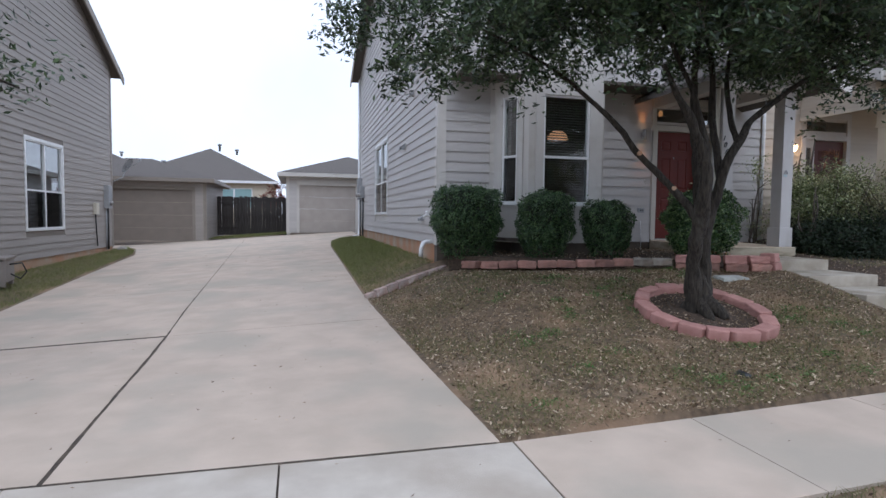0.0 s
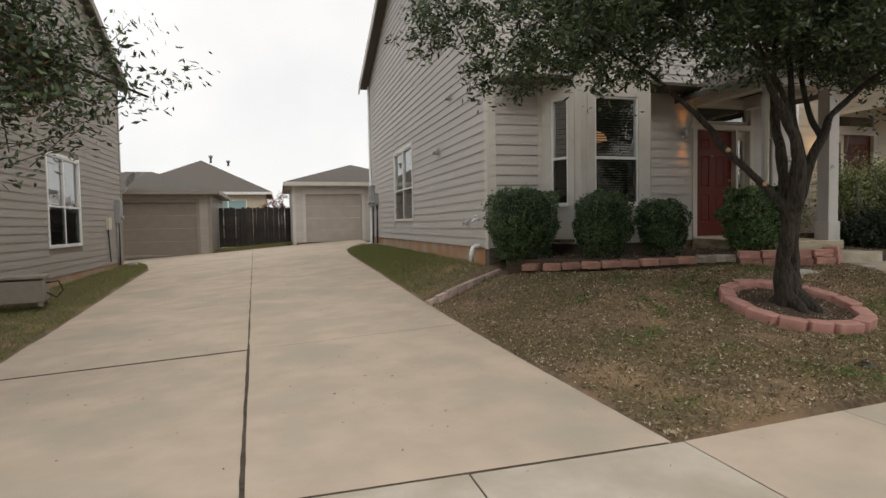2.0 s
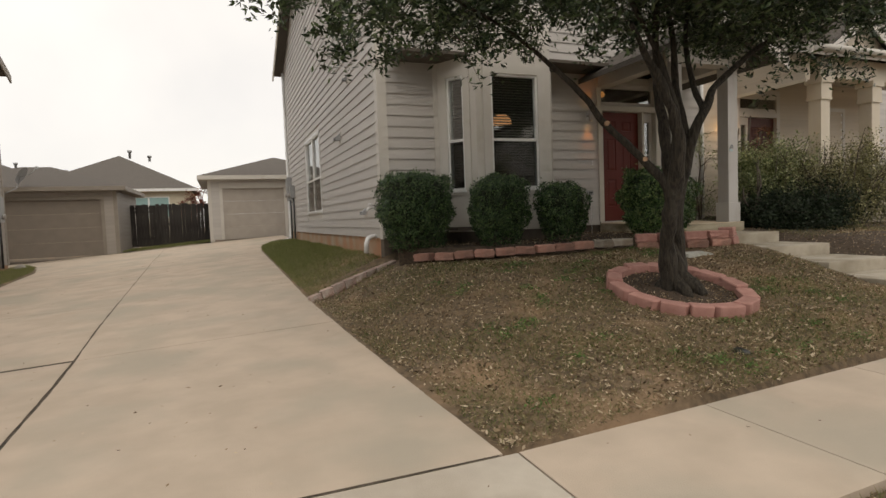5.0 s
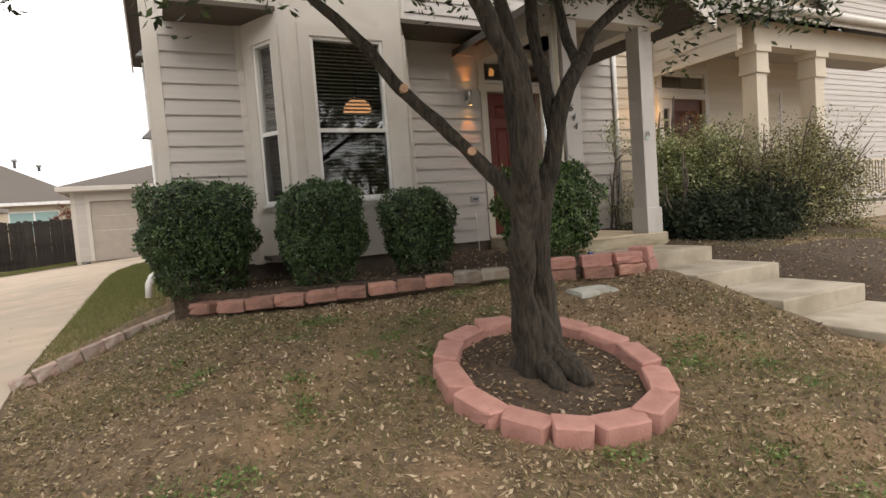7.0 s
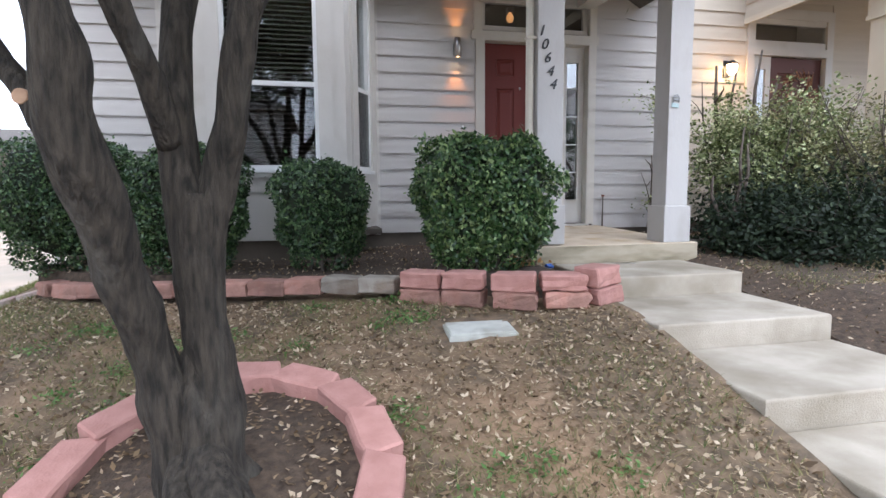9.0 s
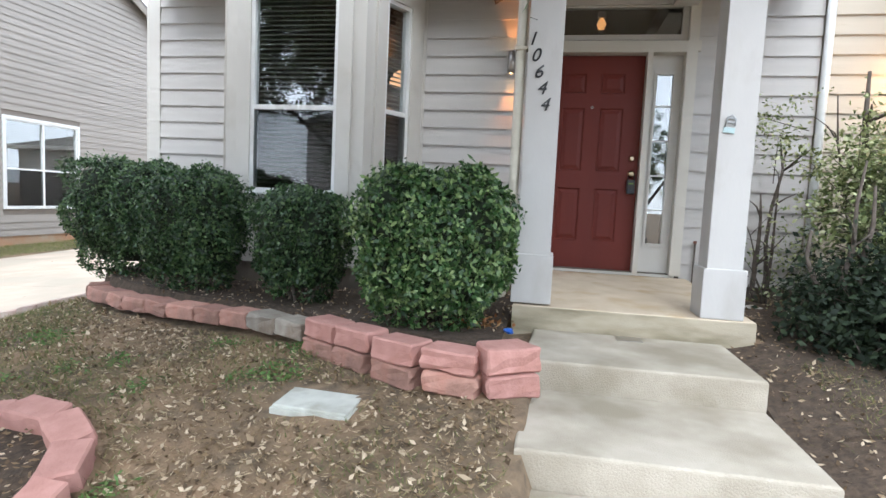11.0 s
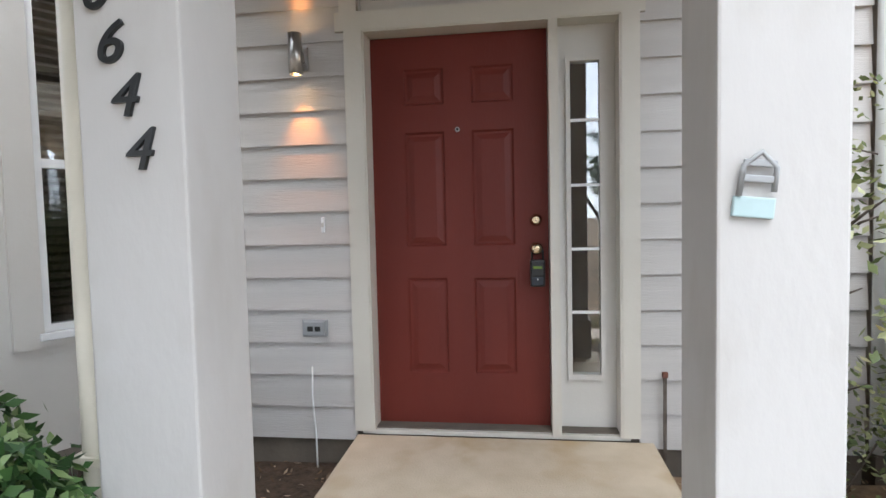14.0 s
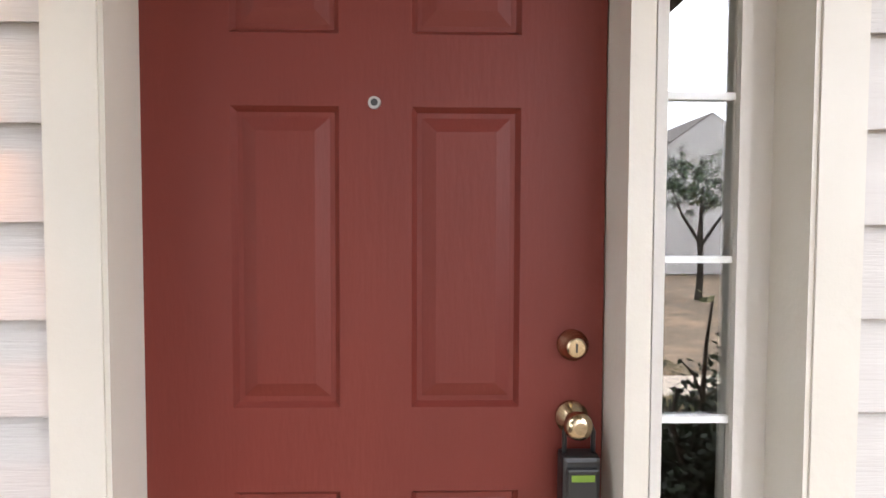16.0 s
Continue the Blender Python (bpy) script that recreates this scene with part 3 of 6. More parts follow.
part("roof", bm, SHINGLE, house, "dark brown shingle roof")
bm = bmesh.new()
for y0, y1 in ((-0.6, RIDGE_Y), (12.5, RIDGE_Y)):
    zc = 5.6 + 0.42 * (RIDGE_Y + 0.4)
    vs = [(y0, 5.32), (y1, zc - 0.18), (y1, zc), (y0, 5.5)]
    a = [bm.verts.new((-5.07, y, z)) for y, z in vs]
    b = [bm.verts.new((-5.03, y, z)) for y, z in vs]
    bm.faces.new(a)
    bm.faces.new(b[::-1])
    for i in range(4):
        j = (i + 1) % 4
        bm.faces.new((a[i], b[i], b[j], a[j]))
part("rake_board", bm, TRIM, house)

# bay: front from x -3.34 to -2.02, sides folding back to the wall
bay = thing("bay", at(-2.68, 0, 0), "", "")
bay.parent = house
BF, BH = -0.80, 0.67
bwall = bmesh.new()
wall_cells(bwall, -BH, BH, -0.03, 5.5, [(-0.42, 0.42, 0.63, 2.42)], 0.10, BF)
part("front_panel", bwall, TRIM, bay)
window(bay, -0.42, 0.63, 0.84, 1.79, bar=0.57, casing=0.13, y=BF, room=False)
SL = math.hypot(0.36, 0.70)
for s in (-1, 1):
    ang = math.degrees(math.atan2(0.70, 0.36))
    base = at(-BH - 0.36, -0.10, 0, -ang) if s < 0 else at(BH, BF, 0, ang)
    side = bmesh.new()
    a, b = (0.23, 0.57) if s > 0 else (SL - 0.57, SL - 0.23)
    wall_cells(side, 0.0, SL, -0.03, 5.5, [(a, b, 0.63, 2.42)], 0.10, 0.0)
    part("side_panel", side, TRIM, bay, m=base)
    window(bay, 0, 0, b - a, 1.79, bar=0.56, casing=0.12, room=False, m=base @ at(a, 0, 0.63))
bpart("skirt", (-BH, BH, BF - 0.012, BF, 0.42, 0.47), TRIM, bay)
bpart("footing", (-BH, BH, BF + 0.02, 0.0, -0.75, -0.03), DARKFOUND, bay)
bpart("floor", (-1.0, 1.0, BF + 0.11, 0.1, 0.0, 0.05), ROOM, bay)

# the room behind the bay
room = thing("room", at(0, 0, 0), "dim room behind the bay window", "room", kind="structure")
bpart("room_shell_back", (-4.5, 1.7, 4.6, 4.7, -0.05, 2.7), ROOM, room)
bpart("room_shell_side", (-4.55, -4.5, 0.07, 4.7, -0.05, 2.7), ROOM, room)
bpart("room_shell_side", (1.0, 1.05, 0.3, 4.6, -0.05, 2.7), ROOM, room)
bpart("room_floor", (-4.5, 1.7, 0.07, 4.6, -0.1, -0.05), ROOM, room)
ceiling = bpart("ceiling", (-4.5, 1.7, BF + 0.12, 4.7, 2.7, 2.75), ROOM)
tagged(ceiling, "dim plain ceiling of the front room", "ceiling", kind="structure")


# columns of the porch, its small roof
def column(parent, x, y, w, base_w, base_h, z0, z1, cap=False, material=COLUMN):
    c = thing("column", at(x, y, z0), "", "")
    c.parent = parent
    h = w / 2
    bpart("shaft", (-h, h, -h, h, base_h, z1 - z0), material, c, bevel=0.006)
    b = base_w / 2
    bpart("plinth", (-b, b, -b, b, 0.002, base_h + 0.012), material, c, bevel=0.006)
    if cap:
        bpart("capital", (-h - 0.03, h + 0.03, -h - 0.03, h + 0.03, z1 - z0 - 0.40, z1 - z0 - 0.36), material, c)
        bpart("capital", (-h - 0.02, h + 0.02, -h - 0.02, h + 0.02, z1 - z0 - 0.36, z1 - z0 - 0.1), material, c)
        bpart("capital", (-h - 0.05, h + 0.05, -h - 0.05, h + 0.05, z1 - z0 - 0.1, z1 - z0), material, c)
    return c


porch = thing("porch", at(0, 0, 0), "", "")
porch.parent = house
CL = column(porch, -0.434, -1.79, 0.222, 0.262, 0.315, -0.03, 2.47)
CR = column(porch, 0.747, -1.79, 0.212, 0.256, 0.305, -0.04, 2.47)
bm = bmesh.new()
box(bm, -0.60, 1.0, -1.93, -1.70, 2.47, 2.77)
box(bm, -0.545, -0.33, -1.70, -0.11, 2.47, 2.77)
box(bm, 0.64, 0.85, -1.70, -0.11, 2.47, 2.77)
part("beam", bm, TRIM, porch)
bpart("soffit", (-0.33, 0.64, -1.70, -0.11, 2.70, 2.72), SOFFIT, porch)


def gable(parent, x0, x1, y0, y1, z0, rise, over=0.25, face=SIDING):
    cx = (x0 + x1) / 2
    bm = bmesh.new()
    for sgn, xe in ((-1, x0 - over), (1, x1 + over)):
        drop = over * rise / (x1 - cx)
        vs = [(xe, y0 - over, z0 - drop), (cx, y0 - over, z0 + rise), (cx, y1, z0 + rise), (xe, y1, z0 - drop)]
        lo = [bm.verts.new(v) for v in vs]
        hi = [bm.verts.new((v[0], v[1], v[2] + 0.09)) for v in vs]
        bm.faces.new(lo)
        bm.faces.new(hi)
        for i in range(4):
            j = (i + 1) % 4
            bm.faces.new((lo[i], lo[j], hi[j], hi[i]))
    part("roof", bm, SHINGLE, parent, "dark brown shingle roof")
    bm = bmesh.new()
    vs = [(x0, z0), (x1, z0), (cx, z0 + rise)]
    a = [bm.verts.new((x, y0 + 0.02, z)) for x, z in vs]
    b = [bm.verts.new((x, y0 + 0.06, z)) for x, z in vs]
    bm.faces.new(a)
    bm.faces.new(b[::-1])
    for i in range(3):
        j = (i + 1) % 3
        bm.faces.new((a[i], b[i], b[j], a[j]))
    part("gable_wall", bm, face, parent)
    bm = bmesh.new()
    for sgn in (-1, 1):
        xe = cx + sgn * (x1 - cx + over)
        drop = over * rise / (x1 - cx)
        vs = [(xe, z0 - drop - 0.16), (cx, z0 + rise - 0.16), (cx, z0 + rise + 0.02), (xe, z0 - drop + 0.02)]
        a = [bm.verts.new((x, y0 - over - 0.03, z)) for x, z in vs]
        b = [bm.verts.new((x, y0 - over, z)) for x, z in vs]
        bm.faces.new(a)
        bm.faces.new(b[::-1])
        for i in range(4):
            j = (i + 1) % 4
            bm.faces.new((a[i], b[i], b[j], a[j]))
    part("bargeboard", bm, TRIM, parent)


gable(porch, -0.55, 1.0, -1.93, -0.12, 2.75, 0.45, 0.42)

# front door, sidelight and transom
door_1 = thing("door_1", at(0, 0, 0), "closed dark red six-panel front door with sidelight", "door", kind="structure")
DC = []
for x0, x1, z0, z1 in ((-0.555, -0.460, 0.02, 2.07), (0.80, 0.885, 0.02, 2.07), (-0.60, 0.91, 2.07, 2.165), (-0.575, -0.485, 2.165, 2.56), (0.80, 0.885, 2.165, 2.56), (-0.60, 0.91, 2.56, 2.66)):
    DC.append((x0, x1, z0, z1))
pieces("casing", DC, CASING, door_1, -0.125, -0.06)
bm = bmesh.new()
for x0, x1, z0, z1 in ((-0.460, -0.451, 0.02, 2.08), (0.460, 0.505, 0.02, 2.063), (0.79, 0.80, 0.02, 2.08), (-0.460, 0.80, 2.063, 2.08)):
    box(bm, x0, x1, -0.12, 0.05, z0, z1)
part("jamb", bm, CASING, door_1)
bm = bmesh.new()
box(bm, -0.52, 0.84, -0.105, 0.05, 0.0, 0.022)
part("threshold", bm, PALEGREY, door_1, "pale worn metal threshold")
leaf = thing("door_leaf", at(-0.457, 0, 0.03), "", "")
leaf.parent = door_1
DW, DH = 0.914, 2.03


def panelled(bm, w, h, thick, holes, depth=0.012):
    us = sorted({0, w, *[v for q in holes for v in q[:2]]})
    zs = sorted({0, h, *[v for q in holes for v in q[2:]]})
    def v(x, y, z):
        return bm.verts.new((x, y, z))
    for a, b in zip(us, us[1:]):
        for c, d in zip(zs, zs[1:]):
            if any(q[0] <= (a + b) / 2 <= q[1] and q[2] <= (c + d) / 2 <= q[3] for q in holes):
                continue
            bm.faces.new((v(a, 0, c), v(b, 0, c), v(b, 0, d), v(a, 0, d)))
    for a, b, c, d in holes:
        rings = []
        for i, y in ((0, 0), (0.010, depth), (0.020, depth), (0.048, 0.002)):
            rings.append([v(x, y, z) for x, z in ((a + i, c + i), (b - i, c + i), (b - i, d - i), (a + i, d - i))])
        for r, s in zip(rings, rings[1:]):
            for i in range(4):
                j = (i + 1) % 4
                bm.faces.new((r[i], r[j], s[j], s[i]))
        bm.faces.new(rings[-1])
    box(bm, 0, w, thick * 0.5, thick, 0, h)
    for f in ((0, 0), (w, w)):
        bm.faces.new((v(f[0], 0, 0), v(f[0], thick * 0.5, 0), v(f[0], thick * 0.5, h), v(f[0], 0, h)))
    bmesh.ops.remove_doubles(bm, verts=bm.verts[:], dist=0.0001)


bm = bmesh.new()
DP = []
for a, b in ((0.177, 0.388), (0.530, 0.745)):
    DP += [(a, b, 0.270, 0.775), (a, b, 0.945, 1.540), (a, b, 1.680, 1.865)]
panelled(bm, DW, DH, 0.044, DP)
part("leaf", bm, DOORRED, leaf)
for x, z in ((0.457, 1.547),):
    bm = bmesh.new()
    tube(bm, [(x, 0.002, z), (x, -0.006, z)], [0.013, 0.012], 20)
    part("peephole", bm, STEEL, leaf)
    bm = bmesh.new()
    tube(bm, [(x, -0.006, z), (x, -0.0075, z)], [0.007, 0.007], 16)
    part("peephole_lens", bm, BLACK, leaf)
KX, KZ = 0.851, 0.925
bm = bmesh.new()
tube(bm, [(KX, 0, 1.071), (KX, -0.012, 1.071), (KX, -0.020, 1.071), (KX, -0.034, 1.071), (KX, -0.038, 1.071)], [0.031, 0.031, 0.023, 0.020, 0.016], 24)
part("deadbolt", bm, BRASS, leaf, "round brass deadbolt")
bpart("keyway", (KX - 0.0015, KX + 0.0015, -0.040, -0.0375, 1.063, 1.080), BLACK, leaf)
bm = bmesh.new()
tube(bm, [(KX, 0, KZ), (KX, -0.008, KZ), (KX, -0.014, KZ), (KX, -0.03, KZ), (KX, -0.042, KZ), (KX, -0.056, KZ), (KX, -0.068, KZ), (KX, -0.074, KZ)], [0.033, 0.033, 0.016, 0.014, 0.024, 0.0285, 0.024, 0.012], 24)
part("door_knob", bm, BRASS, leaf, "round worn brass door knob")
lock = thing("lockbox", at(-0.457 + KX + 0.004, -0.045, 0.955), "black key lockbox hanging on the brass door knob", "lockbox")
bm = bmesh.new()
tube(bm, [(-0.028, 0, -0.06), (-0.028, 0, -0.015), (-0.02, 0, 0.008), (0, 0, 0.018), (0.02, 0, 0.008), (0.028, 0, -0.015), (0.028, 0, -0.06)], 0.005, 8)
part("shackle", bm, BLACK, lock)
bpart("body", (-0.037, 0.037, -0.026, 0.024, -0.19, -0.055), BLACK, lock, bevel=0.009)
bpart("cover", (-0.030, 0.030, -0.034, -0.026, -0.135, -0.075), BLACK, lock, bevel=0.004)
bpart("label_strip", (-0.022, 0.022, -0.036, -0.0345, -0.098, -0.085), mat("green_label", (0.12, 0.20, 0.02), None, 20, 0.4), lock)
bpart("base_cover", (-0.029, 0.029, -0.033, -0.026, -0.182, -0.142), mat("blue_black_plastic", (0.015, 0.022, 0.035), None, 30, 0.35), lock, bevel=0.004)
bpart("dial_mark", (-0.002, 0.002, -0.0345, -0.0332, -0.155, -0.147), VINYL, lock)

sidelight = thing("sidelight", at(0.505, 0, 0), "", "")
sidelight.parent = door_1
bm = bmesh.new()
wall_cells(bm, 0, 0.285, 0.02, 2.063, [(0.065, 0.208, 0.305, 1.885)], 0.045, -0.005)
part("panel", bm, TRIM, sidelight)
bm = bmesh.new()
wall_cells(bm, 0.043, 0.230, 0.278, 1.912, [(0.065, 0.208, 0.305, 1.885)], 0.016, -0.022)
part("moulding", bm, TRIM, sidelight)
for k in range(4):
    z = 0.624 + k * 0.3235 - 0.006
    bpart("muntin", (0.065, 0.208, -0.006, 0.006, z, z + 0.014), VINYL, sidelight)
zs = [0.305, 0.618, 0.9415, 1.265, 1.5885, 1.885]
for a, b in zip(zs, zs[1:]):
    bpart("pane", (0.065, 0.208, 0.004, 0.008, a + 0.014 if a > 0.4 else a, b), GLASS, sidelight)
# dark panel standing for the unlit hall behind the sidelight
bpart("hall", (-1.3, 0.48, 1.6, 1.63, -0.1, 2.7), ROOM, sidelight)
transom = thing("transom", at(0, 0, 2.21), "", "")
transom.parent = door_1
bm = bmesh.new()
wall_cells(bm, -0.50, 0.82, -0.02, 0.32, [(-0.43, 0.75, 0.03, 0.28)], 0.05, -0.05)
part("frame", bm, TRIM, transom)
bpart("pane", (-0.43, 0.75, -0.02, -0.016, 0.03, 0.28), GLASS, transom)

# porch wall light, up and down
sconce = thing("wall_sconce", at(-0.78, -0.10, 1.85), "brushed steel up-down cylinder wall light, switched on", "wall light")
bm = bmesh.new()
tube(bm, [(0, -0.10, 0), (0, -0.10, 0.003), (0, -0.10, 0.20), (0, -0.10, 0.203)], [0.028, 0.034, 0.034, 0.028], 24, cap=False)
part("shade", bm, STEEL, sconce)
bpart("backplate", (-0.03, 0.03, -0.012, 0.0, 0.04, 0.16), STEEL, sconce, bevel=0.004)
bpart("arm", (-0.016, 0.016, -0.07, -0.012, 0.075, 0.125), STEEL, sconce)
for z in (0.012, 0.19):
    bm = bmesh.new()
    tube(bm, [(0, -0.10, z), (0, -0.10, z + 0.003)], [0.027, 0.027], 16)
    part("bulb", bm, BULB, sconce)
for s in (-1, 1):
    L = new("sconce_light", bpy.data.lights.new("sconce_light", "SPOT"))
    L.data.energy, L.data.color, L.data.spot_size, L.data.spot_blend, L.data.shadow_soft_size = 4.2, (1, 0.32, 0.06), radians(58), 1.0, 0.02
    L.matrix_world = look((-0.78, -0.195, 1.95 + s * 0.115), (-0.78, -0.11, 1.95 + s * 0.6))

bell = thing("doorbell", at(-0.70, -0.10, 1.10), "small white doorbell button", "doorbell")
bpart("body", (-0.010, 0.010, -0.014, 0.0, -0.04, 0.04), VINYL, bell, bevel=0.004)
bpart("button", (-0.006, 0.006, -0.018, -0.014, -0.012, 0.012), PALEGREY, bell, bevel=0.002)
outlet = thing("outlet_box", at(-0.76, -0.10, 0.56), "grey weatherproof outlet box on the siding", "outlet")
bpart("plate", (-0.068, 0.068, -0.022, 0.0, -0.045, 0.045), GREY, outlet, bevel=0.006)
bpart("cover", (-0.056, 0.056, -0.034, -0.022, -0.034, 0.036), GREY, outlet, bevel=0.005)
for x in (-0.02, 0.02):
    bpart("socket", (x - 0.015, x + 0.015, -0.036, -0.034, -0.014, 0.012), BLACK, outlet)

# the house number down the left column
def numeral(ch, x, y, z, size, parent, m):
    cu = bpy.data.curves.new("n", "FONT")
    cu.body, cu.size, cu.extrude, cu.align_x, cu.align_y, cu.shear, cu.bevel_depth = ch, size, 0.004, "CENTER", "CENTER", 0.3, 0.0006
    cu.offset = 0.0
    tmp = new("n", cu)
    bpy.context.view_layer.update()
    me = bpy.data.meshes.new_from_object(tmp.evaluated_get(bpy.context.evaluated_depsgraph_get()))
    bpy.data.objects.remove(tmp)
    me.materials.clear()
    me.materials.append(BLACK)
    return part("numeral", me, BLACK, parent, "", m @ at(x, y, z, rx=90))


sign = thing("house_number", at(-0.43, -1.906, 0.025), "slanting row of black metal house numerals on the column", "house number")
for k, ch in enumerate("10644"):
    numeral(ch, -0.092 + 0.025 * k, 0, 1.65 - 0.103 * k, 0.115, sign, at(0, 0, 0))

lockbox_2 = thing("hook_ornament", at(0.702, -1.897, 1.165, 0, 0, 6), "small grey and pale blue hook ornament on the column", "ornament")
bm = bmesh.new()
tube(bm, [(-0.028, -0.01, -0.02), (-0.026, -0.012, 0.03), (0, -0.012, 0.055), (0.026, -0.012, 0.03), (0.026, -0.01, -0.01)], 0.005, 8)
part("hook", bm, GREY, lockbox_2)
for z in (0.004, 0.030):
    bpart("bar", (-0.026, 0.026, -0.014, -0.006, z, z + 0.012), GREY, lockbox_2, bevel=0.002)
bpart("plate", (-0.035, 0.032, -0.010, 0.0, -0.055, -0.02), mat("pale_blue_metal", (0.42, 0.55, 0.56), None, 20, 0.4), lockbox_2, bevel=0.003)

# downspouts
def spout(name, pts, r, material, label, m=None):
    t = thing(name, m or at(0, 0, 0), label, "downspout")
    bm = bmesh.new()
    tube(bm, pts, r, 10)
    part("pipe", bm, material, t)
    return t


CREAM = mat("cream_metal", (0.60, 0.56, 0.46), None, 6, 0.5)
ds = spout("downspout", [(-0.592, -1.84, 2.7), (-0.592, -1.84, 0.20), (-0.595, -1.845, 0.10), (-0.630, -1.87, 0.02), (-0.730, -1.9, -0.01)], 0.032, CREAM, "cream metal downspout beside the porch column")
for z in (1.62, 0.62):
    bpart("strap", (-0.630, -0.550, -1.88, -1.80, z, z + 0.02), CREAM, ds)
spout("downspout", [(1.93, -0.15, 3.5), (1.93, -0.15, 0.0)], 0.036, VINYL, "white downspout between the two house fronts")
bp = spout("drain_pipe", [(-4.72, 0.32, -0.06), (-4.80, 0.31, -0.06), (-4.87, 0.28, -0.09), (-4.91, 0.24, -0.17), (-4.92, 0.22, -0.32)], 0.04, VINYL, "bent white drain pipe at the house corner")

# hedges and shrubs
def shrub(x, y, z, w, d, h, n, material, seed, label, size=0.036, square=4.0, group="clipped hedges at the bay", core=HEDGECORE, name="hedge_bush", aspect=0.55):
    rng = np.random.default_rng(seed)
    t = thing(name, at(x, y, z), label, "shrub", group)
    v = rng.normal(size=(n, 3))
    v /= (np.abs(v) ** square).sum(1)[:, None] ** (1 / square)
    nrm = v / np.linalg.norm(v, axis=1)[:, None]
    lump = 1 + 0.05 * np.sin(v[:, 0:1] * 7 + seed) * np.cos(v[:, 1:2] * 6 + 2 * seed) + 0.04 * np.sin(v[:, 2:3] * 9 + seed)
    depth = 1 - np.abs(rng.normal(0, 0.07, (n, 1)))
    p = v * np.array([w / 2, d / 2, h / 2]) * lump * depth
    taper = 1 - 0.16 * np.clip(-v[:, 2:3], 0, 1) ** 2
    taper = taper * (1 - 0.30 * np.clip(0.15 - v[:, 2:3], 0, 1))
    p[:, :2] *= taper
    off = np.array([noise.noise(Vector((q[0] * 5 + seed, q[1] * 5, q[2] * 5))) for q in p])
    hole = np.array([noise.noise(Vector((q[0] * 8, q[1] * 8 + seed, q[2] * 8))) for q in p])
    p *= (1 + 0.16 * off)[:, None]
    sprig = rng.random(n) < 0.03
    p[sprig] *= 1.07
    p[:, 2] += h / 2
    keep = (p[:, 2] > 0.06 + 0.12 * (off + 0.3)) & ((v[:, 2] > -0.6) | (rng.random(n) < 0.45)) & ((hole < 0.16) | (rng.random(n) < 0.35))
    me = leaves("foliage", p[keep], nrm[keep], size, material, rng, 0.75, aspect)
    tagged(part("foliage", me, material, t), "", "", "", "stuff")
    # solid dark blob behind the leaves, in place of the shaded inside
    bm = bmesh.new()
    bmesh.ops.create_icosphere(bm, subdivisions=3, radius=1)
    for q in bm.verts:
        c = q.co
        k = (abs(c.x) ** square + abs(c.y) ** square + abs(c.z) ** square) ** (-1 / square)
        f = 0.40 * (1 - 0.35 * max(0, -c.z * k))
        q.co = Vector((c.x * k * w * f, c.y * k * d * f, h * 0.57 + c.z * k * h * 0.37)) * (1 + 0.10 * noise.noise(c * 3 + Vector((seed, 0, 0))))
    tagged(part("core", bm, core, t), "solid dark core standing for the shaded inside of the bush")
    for k in range(4):
        a = k * 1.7 + seed
        bm = bmesh.new()
        tube(bm, [(0.05 * math.cos(a), 0.05 * math.sin(a), -0.12), (0.10 * math.cos(a), 0.1 * math.sin(a), 0.12), (0.2 * math.cos(a), 0.2 * math.sin(a), 0.4)], [0.018, 0.014, 0.01], 6)
        part("stem", bm, TWIG, t)
    return t


shrub(-4.39, -0.76, -0.36, 1.06, 0.90, 1.22, 30000, HEDGELEAF, 1, "boxy clipped dark green hedge bush at the house corner")
shrub(-3.28, -1.34, -0.34, 0.84, 0.62, 1.12, 23000, HEDGELEAF, 2, "clipped green hedge bush before the bay window")
shrub(-2.27, -1.45, -0.32, 0.76, 0.60, 0.98, 17000, HEDGELEAF, 3, "small round clipped green bush beside the bay")
# this bush takes the leaf copy with the brighter light in its colour
shrub(-1.06, -2.11, -0.30, 0.99, 0.82, 1.09, 30000, HEDGELEAFLIT, 4, "large clipped green bush beside the porch steps", 0.041)

# tree in its ring of blocks
RCX, RCY = -2.68, -4.155
ring = thing("tree_ring", at(RCX, RCY, 0), "sloping ring of red concrete blocks round the tree", "edging")


def edge_block(parent, m, w, d, h, material, seed, inner=0.82, name="block"):
    rng = random.Random(seed)
    bm = bmesh.new()
    vs = [(-w / 2, -d / 2, 0), (w / 2, -d / 2, 0), (w / 2 * inner, d / 2, 0), (-w / 2 * inner, d / 2, 0)]
    lo = [bm.verts.new(v) for v in vs]
    hi = [bm.verts.new((v[0], v[1] * (0.93 if v[1] < 0 else 1), h)) for v in vs]
    bm.faces.new(hi)
    bm.faces.new(lo[::-1])
    for i in range(4):
        j = (i + 1) % 4
        bm.faces.new((lo[i], lo[j], hi[j], hi[i]))
    bmesh.ops.subdivide_edges(bm, edges=bm.edges[:], cuts=2, use_grid_fill=True)
    for v in bm.verts:
        k = 0.007 if v.co.y < -d * 0.4 else 0.0025
        v.co += Vector((rng.uniform(-k, k), rng.uniform(-k, k), rng.uniform(-k, k) * 0.7))
    bmesh.ops.bevel(bm, geom=[e for e in bm.edges if e.calc_face_angle(0) > 0.8], offset=0.009, segments=1, affect="EDGES")
    return part(name, bm, material, parent, "", m)


